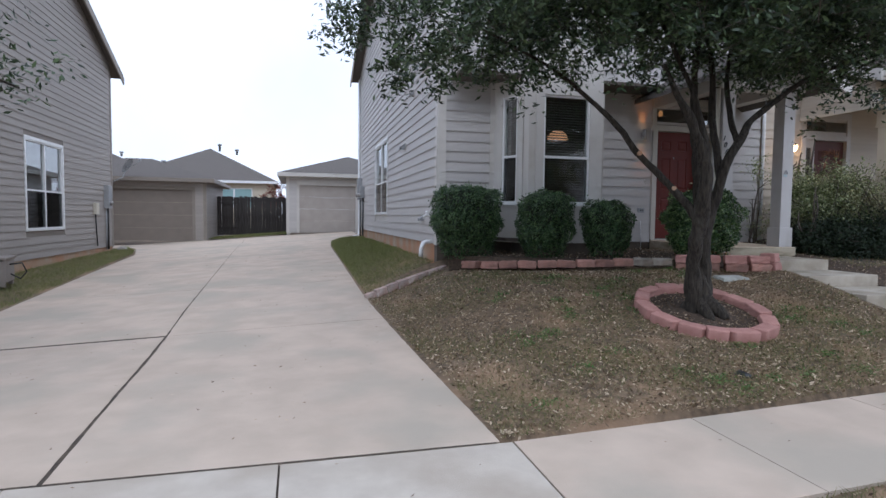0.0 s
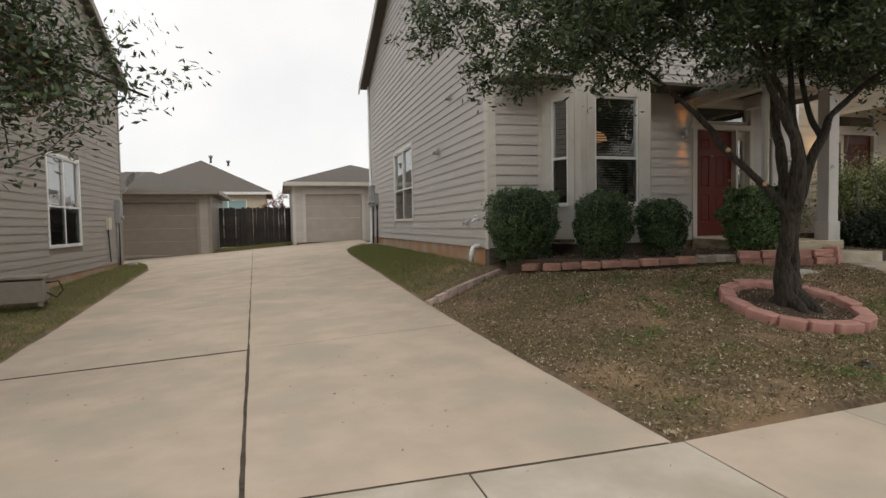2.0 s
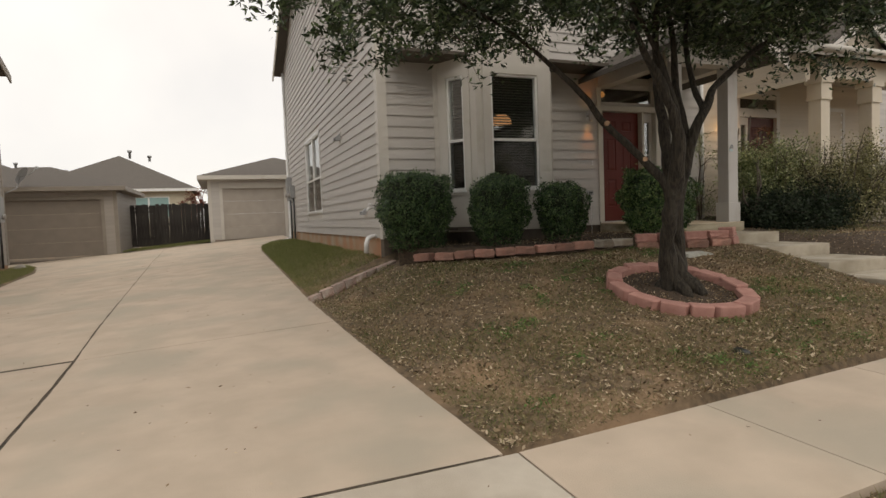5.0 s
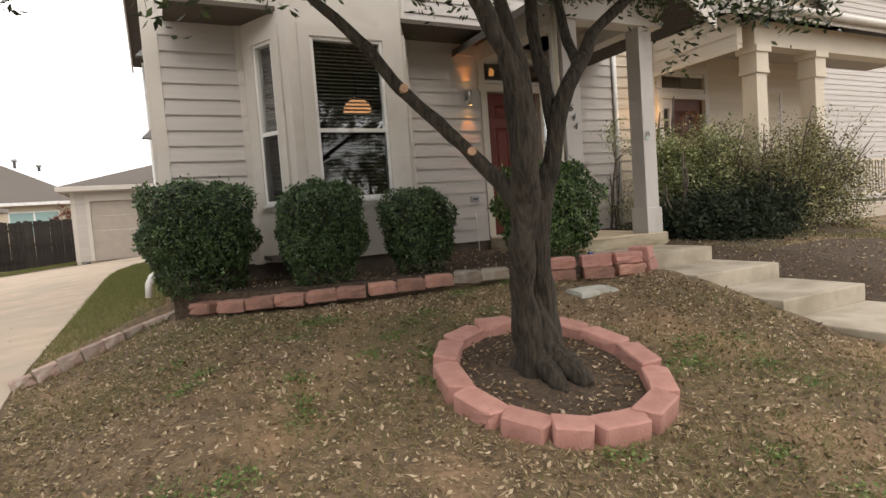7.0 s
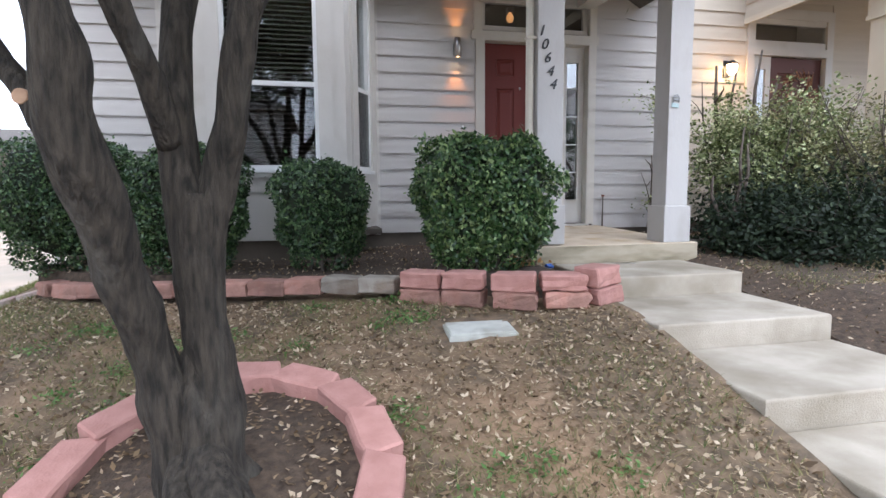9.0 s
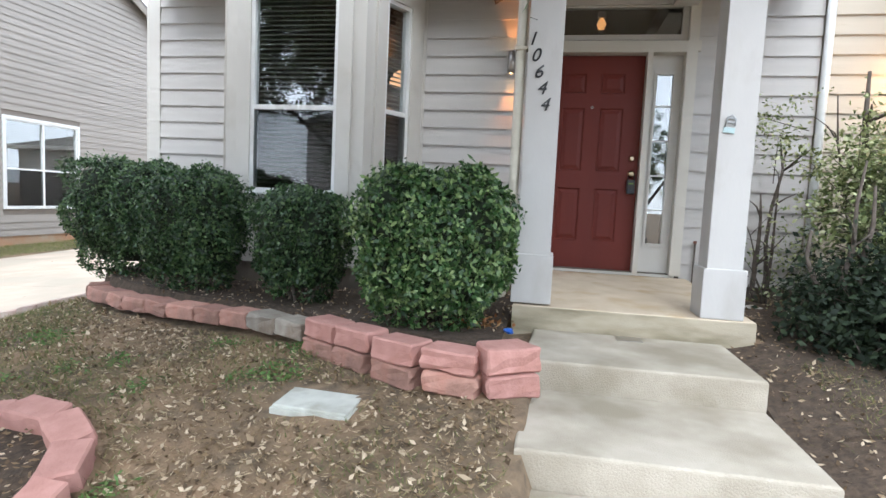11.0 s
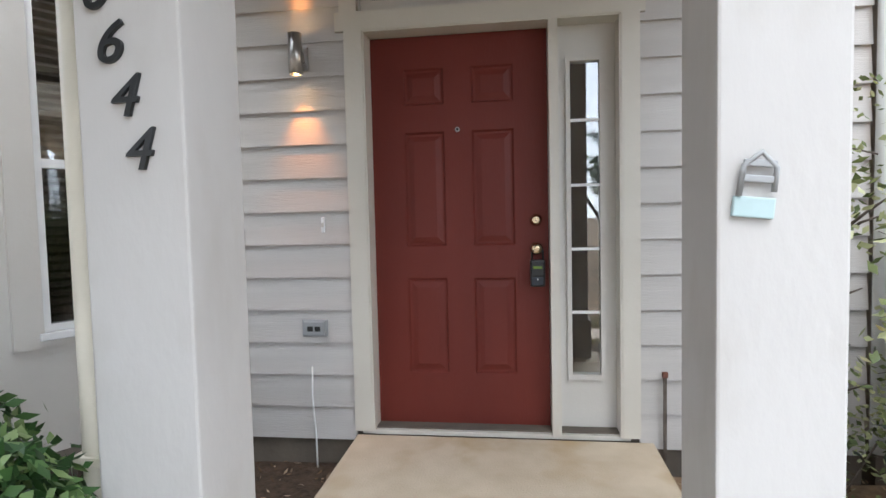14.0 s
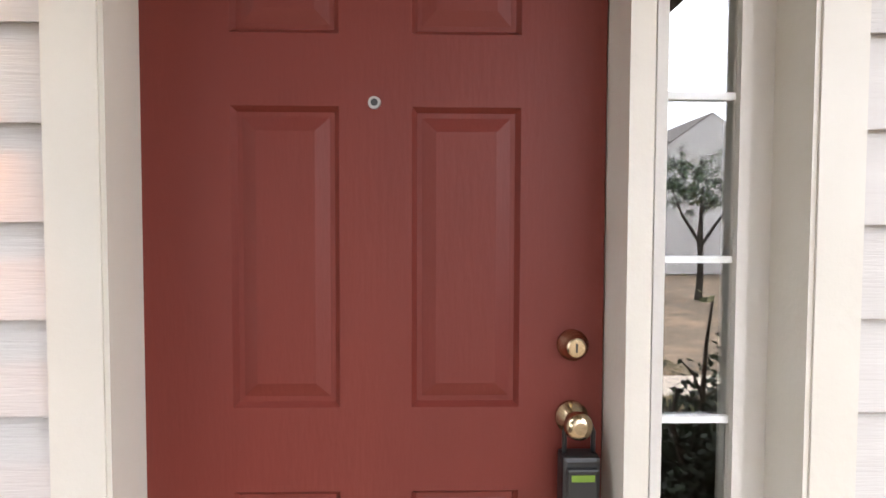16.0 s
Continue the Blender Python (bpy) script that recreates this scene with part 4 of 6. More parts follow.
JOINTS = [-2, 23, 44, 71, 98, 126, 151, 180, 207, 229, 248, 276, 304, 334, 358]
for k, (a0, a1) in enumerate(zip(JOINTS, JOINTS[1:])):
    rng = random.Random(k)
    p, q = (Vector((0.61 * math.cos(radians(a)), 0.72 * math.sin(radians(a)))) for a in (a0, a1))
    x, y = (p + q) / 2
    gz = float(lawn_z(np.float64(RCX + x), np.float64(RCY + y)))
    sl = float(lawn_z(np.float64(RCX + x), np.float64(RCY + y + 0.1)) - lawn_z(np.float64(RCX + x), np.float64(RCY + y - 0.1))) / 0.2
    turn = math.degrees(math.atan2(q.y - p.y, q.x - p.x)) + 180
    edge_block(ring, at(x, y, gz - 0.02, rx=math.degrees(math.atan(sl)) * 0.9) @ at(0, 0, 0, turn + rng.uniform(-2, 2), rx=rng.uniform(-1.5, 1.5), ry=rng.uniform(-1.5, 1.5)), (q - p).length * 1.10, 0.165, 0.125 + rng.uniform(-0.006, 0.006), BLOCK, k, 0.80)
bm = bmesh.new()
R2 = random.Random(8)
cen = None
rr = [0.0, 0.18, 0.36, 0.56]
prev = None
for r in rr:
    cur = []
    for k in range(28):
        a = 2 * math.pi * k / 28
        x, y = r * math.cos(a), r * 1.2 * math.sin(a)
        gz = float(lawn_z(np.float64(RCX + x), np.float64(RCY + y)))
        cur.append(bm.verts.new((x, y, gz + 0.03 + (0.03 if r < 0.3 else 0) + R2.uniform(-0.008, 0.008))))
    if prev:
        for k in range(28):
            bm.faces.new((prev[k], prev[(k + 1) % 28], cur[(k + 1) % 28], cur[k]))
    prev = cur
bmesh.ops.remove_doubles(bm, verts=bm.verts[:], dist=0.012)
tagged(part("mulch_bed", bm, MULCH, ring), "dark bare soil and mulch")

TX, TY, TZ = -2.745, -4.15, -0.60
tree = thing("oak_tree", at(TX, TY, TZ), "twin-trunk live oak with dark rough bark and dense crown", "tree")


def limb(name, pts, rads, n=14, parent=tree, seed=0):
    """A limb through the points, with an uneven surface."""
    rng = np.random.default_rng(seed)
    P = [Vector(p) for p in pts]
    if parent.name == 'oak_tree':
        for p in P:
            p.y += 0.17 * max(0.0, min(1, (p.z - 1.5) / 0.6))
    sm, sr = [], []
    for i in range(len(P) - 1):
        p0, p1, p2, p3 = P[max(i - 1, 0)], P[i], P[i + 1], P[min(i + 2, len(P) - 1)]
        for s in range(6):
            t = s / 6
            sm.append(0.5 * ((2 * p1) + (p2 - p0) * t + (2 * p0 - 5 * p1 + 4 * p2 - p3) * t * t + (3 * p1 - p0 - 3 * p2 + p3) * t ** 3))
            sr.append(rads[i] * (1 - t) + rads[i + 1] * t)
    sm.append(P[-1])
    sr.append(rads[-1])
    bm = bmesh.new()
    tube(bm, sm, sr, n)
    for v in bm.verts:
        q = v.co * 6
        v.co += Vector((noise.noise(q), noise.noise(q + Vector((9, 0, 0))), noise.noise(q + Vector((0, 9, 0))) * 0.3)) * (0.024 * max(rads) / 0.12)
        q = v.co * 26
        v.co += Vector((noise.noise(Vector((q.x, q.y, q.z * 0.25))), noise.noise(Vector((q.x + 7, q.y, q.z * 0.25))), 0)) * 0.008
    return part(name, bm, BARK, parent)


limb("trunk", [(0.0, -0.01, -0.22), (-0.03, -0.01, 0.08), (-0.09, -0.03, 0.38), (-0.11, -0.07, 0.55), (-0.165, -0.20, 0.90), (-0.205, -0.30, 1.2), (-0.22, -0.33, 1.45), (-0.28, -0.40, 1.68), (-0.45, -0.5, 2.0), (-0.8, -0.55, 2.5)], [0.12, 0.10, 0.080, 0.075, 0.076, 0.078, 0.066, 0.055, 0.045, 0.02], seed=1)
limb("trunk", [(0.10, 0.0, -0.22), (0.095, 0.0, 0.08), (0.08, 0.0, 0.40), (0.052, 0.0, 0.72), (0.048, 0.0, 0.90), (0.05, 0.0, 1.02)], [0.11, 0.095, 0.080, 0.082, 0.084, 0.055], seed=2)
limb("limb", [(-0.20, -0.22, 0.98), (-0.27, -0.16, 1.12), (-0.40, -0.05, 1.31), (-0.54, 0.03, 1.49), (-0.70, 0.10, 1.70), (-0.92, 0.06, 1.97), (-1.3, 0.1, 2.32), (-1.77, 0.1, 2.6), (-2.6, 0.1, 2.95)], [0.055, 0.046, 0.040, 0.036, 0.034, 0.031, 0.024, 0.017, 0.009], 10, seed=3)
limb("limb", [(0.04, 0.0, 0.72), (0.015, 0.01, 1.0), (0.0, 0.03, 1.22), (0.0, 0.05, 1.45), (0.02, 0.05, 1.7), (0.06, 0.05, 2.1), (0.1, 0.1, 2.9), (0.2, 0.0, 3.7)], [0.068, 0.072, 0.064, 0.058, 0.055, 0.046, 0.033, 0.015], 12, seed=5)
limb("limb", [(-0.01, 0.0, 1.18), (-0.05, -0.10, 1.38), (-0.11, -0.24, 1.6), (-0.17, -0.33, 1.85), (-0.25, -0.25, 2.4), (-0.5, 0.1, 3.4)], [0.050, 0.044, 0.040, 0.037, 0.028, 0.014], 10, seed=4)
limb("limb", [(0.055, 0.0, 0.70), (0.085, 0.0, 0.90), (0.135, 0.0, 1.06), (0.18, -0.03, 1.25), (0.22, -0.06, 1.5), (0.29, -0.14, 1.68), (0.42, -0.18, 1.86), (0.62, -0.16, 2.08), (1.0, -0.15, 2.36), (1.6, -0.1, 2.7), (2.5, -0.2, 3.0)], [0.066, 0.072, 0.066, 0.057, 0.052, 0.049, 0.045, 0.038, 0.032, 0.024, 0.010], 12, seed=7)
limb("limb", [(0.21, -0.04, 1.42), (0.23, -0.02, 1.7), (0.25, 0.0, 2.1), (0.3, 0.1, 2.8), (0.2, 0.3, 3.8)], [0.046, 0.042, 0.040, 0.030, 0.015], 10, seed=6)
limb("limb", [(0.40, -0.16, 1.83), (0.50, 0.0, 2.15), (0.6, 0.2, 2.7), (0.9, 0.4, 3.4)], [0.036, 0.032, 0.026, 0.013], 9, seed=9)
limb("trunk_foot", [(0.07, -0.01, -0.15), (0.065, -0.01, 0.03), (0.04, -0.01, 0.2), (0.02, 0.0, 0.36), (0.02, 0.0, 0.48)], [0.155, 0.128, 0.108, 0.085, 0.03], 16, seed=11)
limb("root", [(0.06, -0.06, 0.12), (0.11, -0.17, 0.02), (0.15, -0.27, -0.09)], [0.085, 0.075, 0.045], 10, seed=12)
limb("root", [(0.0, -0.06, 0.08), (-0.01, -0.18, -0.02), (0.0, -0.26, -0.10)], [0.08, 0.06, 0.035], 10, seed=13)
for a in (0.1, 1.4, 2.4, 5.6):
    limb("root", [(0.08 * math.cos(a) + 0.03, 0.08 * math.sin(a), 0.06), (0.17 * math.cos(a) + 0.03, 0.17 * math.sin(a), -0.02), (0.27 * math.cos(a) + 0.03, 0.27 * math.sin(a), -0.09)], [0.07, 0.045, 0.015], 8, seed=int(a * 10))
for x, y, z in ((-0.69, 0.10, 1.69), (-0.40, -0.05, 1.31)):
    bm = bmesh.new()
    q = 0.17 * max(0, (z - 1.5) / 0.6) + y
    tube(bm, [(x, q, z), (x - 0.01, q - 0.052, z + 0.005)], [0.026, 0.024], 12)
    part("sawn_stub", bm, CUT, tree, "pale sawn branch stub")


def crown(name, parent, blobs, n, material, seed, size=0.055, twigs=TWIG, hang=0.25, bound=None, aspect=0.36, tight=1.0):
    """Foliage in many uneven clumps along twigs, with gaps between."""
    rng = np.random.default_rng(seed)
    ps, ns = [], []
    bm = bmesh.new()
    vol = sum(b[3] * b[4] * b[5] for b in blobs)
    for cx, cy, cz, rx, ry, rz in blobs:
        k = max(5, int(n / 70 * rx * ry * rz / vol))
        c = rng.normal(size=(k, 3))
        c /= np.linalg.norm(c, axis=1)[:, None]
        c = c * rng.random((k, 1)) ** 0.45 * [rx, ry, rz] + [cx, cy, cz]
        for q in c:
            if bound is not None and not bound(q):
                continue
            out = q - [cx, cy, cz - rz]
            out /= np.linalg.norm(out) + 1e-6
            m = 70
            d = out * 0.6 + rng.normal(size=3) * 0.6 + [0, 0, -hang]
            d /= np.linalg.norm(d)
            L = rng.uniform(0.22, 0.5)
            s = rng.random(m)[:, None]
            spread = rng.normal(size=(m, 3)) * (0.035 + 0.06 * rng.random()) * tight
            side = rng.normal(size=(3,))
            side /= np.linalg.norm(side)
            fork = (rng.random(m) > 0.5)[:, None] * side * s * 0.18
            ps.append(q + d * s * L + spread + fork)
            ns.append(np.tile(rng.normal(size=3) * 0.4 + [0, 0, 1], (m, 1)))
            if rng.random() < 0.5:
                tube(bm, [q - d * 0.12, q + d * L * 0.5, q + d * L], [0.005, 0.0035, 0.0015], 3, cap=False)
    P, N = np.concatenate(ps), np.concatenate(ns)
    me = leaves(name, P, N, size, material, rng, 0.7, aspect)
    tagged(part(name, me, material, parent), "", "", "", "stuff")
    tagged(part("twig_mesh", bm, twigs, parent), "", "", "", "stuff")


CB = [(-2.6, 0.4, 2.7, 0.9, 1.0, 0.5), (-3.2, 0.9, 3.1, 0.7, 1.0, 0.5), (-1.6, -0.2, 2.9, 1.0, 1.2, 0.55), (-0.6, -0.8, 2.95, 1.0, 1.1, 0.6), (0.4, -0.5, 3.0, 1.1, 1.2, 0.6), (1.5, -0.4, 2.95, 1.1, 1.2, 0.6),
      (2.6, 0.0, 3.0, 1.0, 1.1, 0.6), (-1.6, 1.0, 3.3, 1.1, 1.0, 0.7), (0, 1.0, 3.5, 1.4, 1.2, 0.8), (1.5, 0.9, 3.4, 1.2, 1.0, 0.7), (-2.0, 0.2, 3.9, 1.4, 1.4, 0.8), (0, 0, 4.2, 1.8, 1.6, 1.0), (2.0, 0.2, 4.0, 1.4, 1.5, 0.9),
      (0.0, -1.2, 3.5, 1.6, 0.9, 0.8), (-1.6, -1.0, 3.5, 1.0, 0.8, 0.7), (1.9, -1.2, 3.5, 1.2, 0.8, 0.8)]
CB = [(b[0], b[1] + 0.12, b[2] + 0.08, *b[3:]) for b in CB]
crown("foliage", tree, CB, 125000, OAKLEAF, 5, 0.078, tight=0.85)

# bed of mulch before the house, with its row of blocks
RX = [-4.62, -4.3, -3.62, -3.0, -2.4, -1.85, -1.45, -1.05, -0.75, -0.42]
RY = [-0.85, -1.28, -1.70, -1.93, -2.10, -2.33, -2.57, -2.83, -2.92, -2.93]
def row_y(x):
    return float(np.interp(x, RX, RY))
bm = bmesh.new()
xs = np.linspace(-4.68, 3.9, 70)
def bed_front(x):
    return row_y(x) + 0.03 if x < -0.42 else (-0.1 if x < 0.9 else -3.3 - 0.25 * math.sin(x * 2))
rows = []
for x in xs:
    f, b = bed_front(x), -0.09
    r = []
    for k in range(9):
        y = f + (b - f) * k / 8
        z = -0.225 + 0.05 * max(0, min(1, (x + 2.2))) + 0.016 * noise.noise(Vector((x * 5, y * 5, 0)))
        if x > -0.42:
            z = min(z, -0.165) if x < 0.9 else float(lawn_z(np.float64(x), np.float64(y))) + 0.016 + 0.01 * noise.noise(Vector((x * 5, y * 5, 0)))
        r.append(bm.verts.new((x, y, z if k else z - 0.25)))
    rows.append(r)
for p, q in zip(rows, rows[1:]):
    if -0.52 < (p[0].co.x + q[0].co.x) / 2 < 0.98:
        continue
    for k in range(8):
        bm.faces.new((p[k], q[k], q[k + 1], p[k + 1]))
mb = part("mulch_bed", bm, MULCH)
tagged(mb, "dark mulch bed along the house front", "flower bed", kind="structure")
# dark soil beside the steps, down the slope
bm = bmesh.new()
prev = None
for y in np.linspace(-4.6, -1.94, 40):
    cur = []
    edge = 2.6 + 0.25 * math.sin(y * 3.1) + 0.12 * math.sin(y * 9)
    cur.append(bm.verts.new((0.763, y, -1.2)))
    xs_ = np.linspace(0.765, edge if y < -3.0 else 1.05, 12)
    for x in xs_:
        h = float(lawn_z(np.float64(x), np.float64(y)))
        cur.append(bm.verts.new((x, y, h + 0.036 + 0.012 * noise.noise(Vector((x * 5, y * 5, 3))))))
    if prev:
        for k in range(12):
            bm.faces.new((prev[k], prev[k + 1], cur[k + 1], cur[k]))
    prev = cur
tagged(part("mulch_slope", bm, MULCH), "dark bare soil and old mulch beside the steps", "flower bed", kind="structure")

blockrow = thing("block_edging", at(0, 0, 0), "curved row of weathered red edging blocks, doubled near steps", "edging")
xs = [-1.60, -1.345, -1.06, -0.775]
s = -1.88
while s > -4.5:
    xs.append(s)
    s -= 0.277 * math.cos(math.atan((row_y(s + 0.1) - row_y(s - 0.1)) / 0.2))
xs.sort()
PALE = (len(xs) - 5, len(xs) - 6)    # two blocks of the row are of a pale grey kind
for k, s in enumerate(xs):
    y = row_y(s)
    slope = (row_y(s + 0.1) - row_y(s - 0.1)) / 0.2
    a = math.degrees(math.atan(slope))
    rng = random.Random(k + 50)
    top = float(np.interp(s, [-4.5, -3.6, -2.4, -1.75, -1.65, -0.4], [-0.30, -0.25, -0.20, -0.17, -0.13, -0.10]))
    w = 0.268 if s < -1.7 else 0.285
    material = BLOCK if s > -1.7 else (BLOCKP if k in PALE else BLOCKG)
    h = 0.105
    edge_block(blockrow, at(s, y, top - h, a + rng.uniform(-3.5, 3.5), ry=rng.uniform(-2.5, 2.5)), w, 0.19, h + rng.uniform(-0.004, 0.008), material, k + 50, 0.9)
    if s > -1.7:
        edge_block(blockrow, at(s + rng.uniform(-0.01, 0.02), y - 0.015, top - 2 * h - 0.004, a + rng.uniform(-2, 2)), w, 0.20, h, BLOCKG, k + 90, 0.9)
edge_block(blockrow, at(-0.515, -2.88, -0.20, 33), 0.30, 0.2, 0.125, BLOCK, 301)
edge_block(blockrow, at(-0.505, -2.90, -0.31, 28), 0.28, 0.2, 0.108, BLOCK, 302)

diag = thing("block_edging", at(0, 0, 0), "straight low edging of faded blocks beside the driveway", "edging")
for k in range(8):
    t = (k + 0.5) / 8
    x, y, z = -6.02 + 1.42 * t, -0.92 + 0.55 * t, -0.86 + 0.42 * t ** 0.8
    edge_block(diag, at(x, y, z - 0.10, 21, ry=-14), 0.19 if k else 0.17, 0.10, 0.13, EDGING, 400 + k, 1.0)

cover = thing("meter_cover", at(-1.385, -3.13, -0.386, -3, rx=4), "pale grey-green plastic utility box lid in the lawn", "utility cover")
bpart("lid", (-0.19, 0.19, -0.11, 0.11, 0.0, 0.018), COVERM, cover, bevel=0.008)
bpart("rim", (-0.20, 0.20, -0.12, 0.12, -0.10, 0.003), COVERM, cover)
solar = thing("ground_light", at(-3.32, -5.48, -0.97), "small black plastic ground spotlight lying in the lawn", "garden light")
bm = bmesh.new()
tube(bm, [(0, 0, 0.0), (0, 0, 0.03), (0.01, 0, 0.05)], [0.075, 0.08, 0.055], 14)
part("body", bm, BLACK, solar)
bpart("stake", (-0.01, 0.01, -0.01, 0.01, -0.12, 0.0), BLACK, solar)
vent = bpart("plate", (0.11, 0.265, -2.08, -1.97, -0.1905, -0.186), STEEL)
tagged(vent, "small grey metal plate let into the step", "plate")
vent.name = "step_plate"


# mixed shrubs right of the steps
def stems(parent, specs, material=TWIG, seed=0):
    rng = random.Random(seed)
    for x, y, z, dx, dy, h, r in specs:
        bm = bmesh.new()
        pts = [(x + dx * t + rng.uniform(-0.035, 0.035) * (t > 0), y + dy * t + rng.uniform(-0.03, 0.03) * (t > 0), z + h * t) for t in (0, 0.2, 0.4, 0.6, 0.8, 1.0)]
        tube(bm, pts, [r, r * 0.9, r * 0.8, r * 0.68, r * 0.5, r * 0.3], 7)
        for _ in range(3):
            t = rng.randint(2, 4)
            p = Vector(pts[t])
            d = Vector((rng.uniform(-1, 1), rng.uniform(-1, 0.4), rng.uniform(0.2, 1))).normalized()
            q = p + d * rng.uniform(0.12, 0.3)
            tube(bm, [p, (p + q) / 2 + Vector((0.015, 0, 0.02)), q], [r * 0.4, r * 0.3, r * 0.12], 5)
        part("stem", bm, material, parent)


def loose_shrub(name, x, y, z, blobs, n, material, seed, label, size, stemspec, hang=0.0):
    t = thing(name, at(x, y, z), label, "shrub")
    stems(t, stemspec, seed=seed)
    crown("foliage", t, blobs, n, material, seed, size, hang=hang, aspect=0.55, tight=0.8)
    return t


def fan(n, r, h, seed, thick=0.012, lean=0.5, x=0.0, y=0.0):
    rng = random.Random(seed)
    return [(x + rng.uniform(-r, r) * 0.3, y + rng.uniform(-r, r) * 0.3, -0.05, rng.uniform(-lean, lean), rng.uniform(-lean, lean) * 0.7, h * rng.uniform(0.7, 1.15), thick * rng.uniform(0.6, 1.3)) for _ in range(n)]


loose_shrub("variegated_shrub", 2.2, -1.15, -0.2, [(0, 0, 0.85, 0.5, 0.35, 0.42), (0.4, -0.1, 1.1, 0.5, 0.4, 0.35), (0.3, -0.3, 0.6, 0.6, 0.4, 0.35), (-0.45, 0.1, 1.0, 0.2, 0.2, 0.4)], 19000, OLIVELEAF, 21,
            "loose pale green variegated shrub against the house wall", 0.045, fan(11, 0.5, 1.35, 2, 0.019, 0.35))
loose_shrub("bare_shrub", 1.45, -0.50, -0.2, [(0.05, 0, 1.45, 0.2, 0.12, 0.3), (0.1, 0, 0.4, 0.25, 0.15, 0.2)], 1100, OLIVELEAF, 22,
            "thin twisted nearly bare shrub beside the porch", 0.035, [(0, 0, 0, -0.10, 0, 1.0, 0.024), (0.02, 0.02, 0, 0.06, 0, 1.5, 0.021), (0.05, 0, 0, -0.02, -0.1, 1.35, 0.014), (0.02, 0, 0.05, -0.2, 0.0, 0.75, 0.01)])
loose_shrub("cut_back_shrub", 2.05, -0.75, -0.2, [(0.2, -0.1, 1.2, 0.5, 0.3, 0.35)], 2500, OLIVELEAF, 23,
            "thick pruned grey stems with sparse shoots", 0.04, [(0, 0, 0, -0.05, 0, 1.95, 0.042), (0.1, 0.03, 0, 0.08, 0, 1.9, 0.034), (0.2, 0, 0, 0.32, 0, 2.15, 0.036), (0.28, 0, 0, 0.4, -0.05, 1.85, 0.034), (0, 0, 0, -0.3, -0.1, 1.75, 0.016)])
loose_shrub("dark_shrub", 1.86, -1.98, -0.36, [(0, 0, 0.30, 0.60, 0.42, 0.28), (0.6, -0.05, 0.38, 0.65, 0.45, 0.32), (-0.1, 0.35, 0.42, 0.38, 0.28, 0.28)], 30000, DARKLEAF, 24,
            "low dense dark green shrub beside the steps", 0.05, fan(7, 0.5, 0.7, 5, 0.014, 0.4) + [(-0.35, 0.3, 0, -0.2, 0.1, 0.9, 0.03), (-0.3, 0.25, 0, 0.1, 0.1, 1.2, 0.028), (-0.45, 0.25, 0, 0.15, 0.05, 1.35, 0.022)])
loose_shrub("olive_shrub", 3.35, -1.95, -0.4, [(0, 0, 0.95, 0.7, 0.5, 0.36), (-0.7, 0.15, 1.05, 0.5, 0.4, 0.28), (0.8, 0, 0.85, 0.65, 0.55, 0.42), (0.45, -0.1, 1.35, 0.6, 0.4, 0.24), (0.9, -0.2, 0.4, 0.5, 0.5, 0.3), (-0.1, -0.3, 0.5, 0.5, 0.4, 0.3)], 25000, AIRYLEAF, 25,
            "large airy yellow-green shrub with arching twigs", 0.04, fan(26, 0.9, 1.75, 7, 0.012, 0.95) + fan(16, 0.5, 1.35, 17, 0.013, 1.5))
loose_shrub("bare_shrub", 2.35, -1.55, -0.35, [(0.5, -0.1, 1.5, 0.9, 0.3, 0.2)], 900, AIRYLEAF, 27,
            "bare arching brown twigs over the tangled shrubs", 0.035, [(0.1 * k - 0.4, 0.04 * (k % 3), 0, 0.25 + 0.12 * k, -0.05 * (k % 4), 1.5 + 0.07 * (k % 5), 0.013 + 0.003 * (k % 3)) for k in range(12)])
loose_shrub("red_shrub", -8.3, 22.4, -0.5, [(0, 0, 1.5, 0.7, 0.5, 0.7), (0.2, 0, 2.1, 0.4, 0.3, 0.35)], 2600, leafmat("red_leaf", (0.10, 0.02, 0.015), (0.20, 0.04, 0.03), (0.30, 0.10, 0.05), 0.6), 29,
            "tall dark red-leaved shrub behind the wooden fence", 0.09, fan(6, 0.5, 1.9, 9, 0.02, 0.3))
planter = thing("plant_pot", at(4.05, -3.9, -0.72), "dark green plastic plant pot on the soil", "plant pot")
bm = bmesh.new()
tube(bm, [(0, 0, 0), (0, 0, 0.30), (0, 0, 0.30), (0, 0, 0.34)], [0.17, 0.22, 0.25, 0.25], 18)
part("pot", bm, GREENBOX, planter)

# the house next door
nh = thing("house", at(0, 0, 0), "cream lap-sided neighbouring house with a columned corner porch", "house")
w2 = wall_thing("wall", at(1.96, -0.085, 0), nh)
nholes = [(0.94, 2.20, 0, 2.62)]
bm = bmesh.new()
wall_cells(bm, 0, 4.9, 0.03, 5.6, [(0.98, 2.14, -0.1, 2.5)], 0.14)
part("sheathing", bm, SIDING2, w2)
laps(w2, SIDING2, 0, 4.9, 0.029, 5.6, nholes, seed=5)
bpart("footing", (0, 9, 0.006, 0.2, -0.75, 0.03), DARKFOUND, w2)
nd = wall_thing("door", at(2.90, -0.10, 0), nh)
pieces("casing", ((0, 0.10, 0, 2.62), (1.16, 1.26, 0, 2.62), (0.10, 1.16, 2.06, 2.16), (0.10, 1.16, 2.50, 2.62)), TRIM, nd, -0.03, 0.04)
bm = bmesh.new()
box(bm, 0.10, 1.16, -0.005, 0.04, 2.16, 2.24)
box(bm, 0.10, 1.16, -0.005, 0.04, 2.44, 2.50)
part("transom_frame", bm, TRIM, nd)
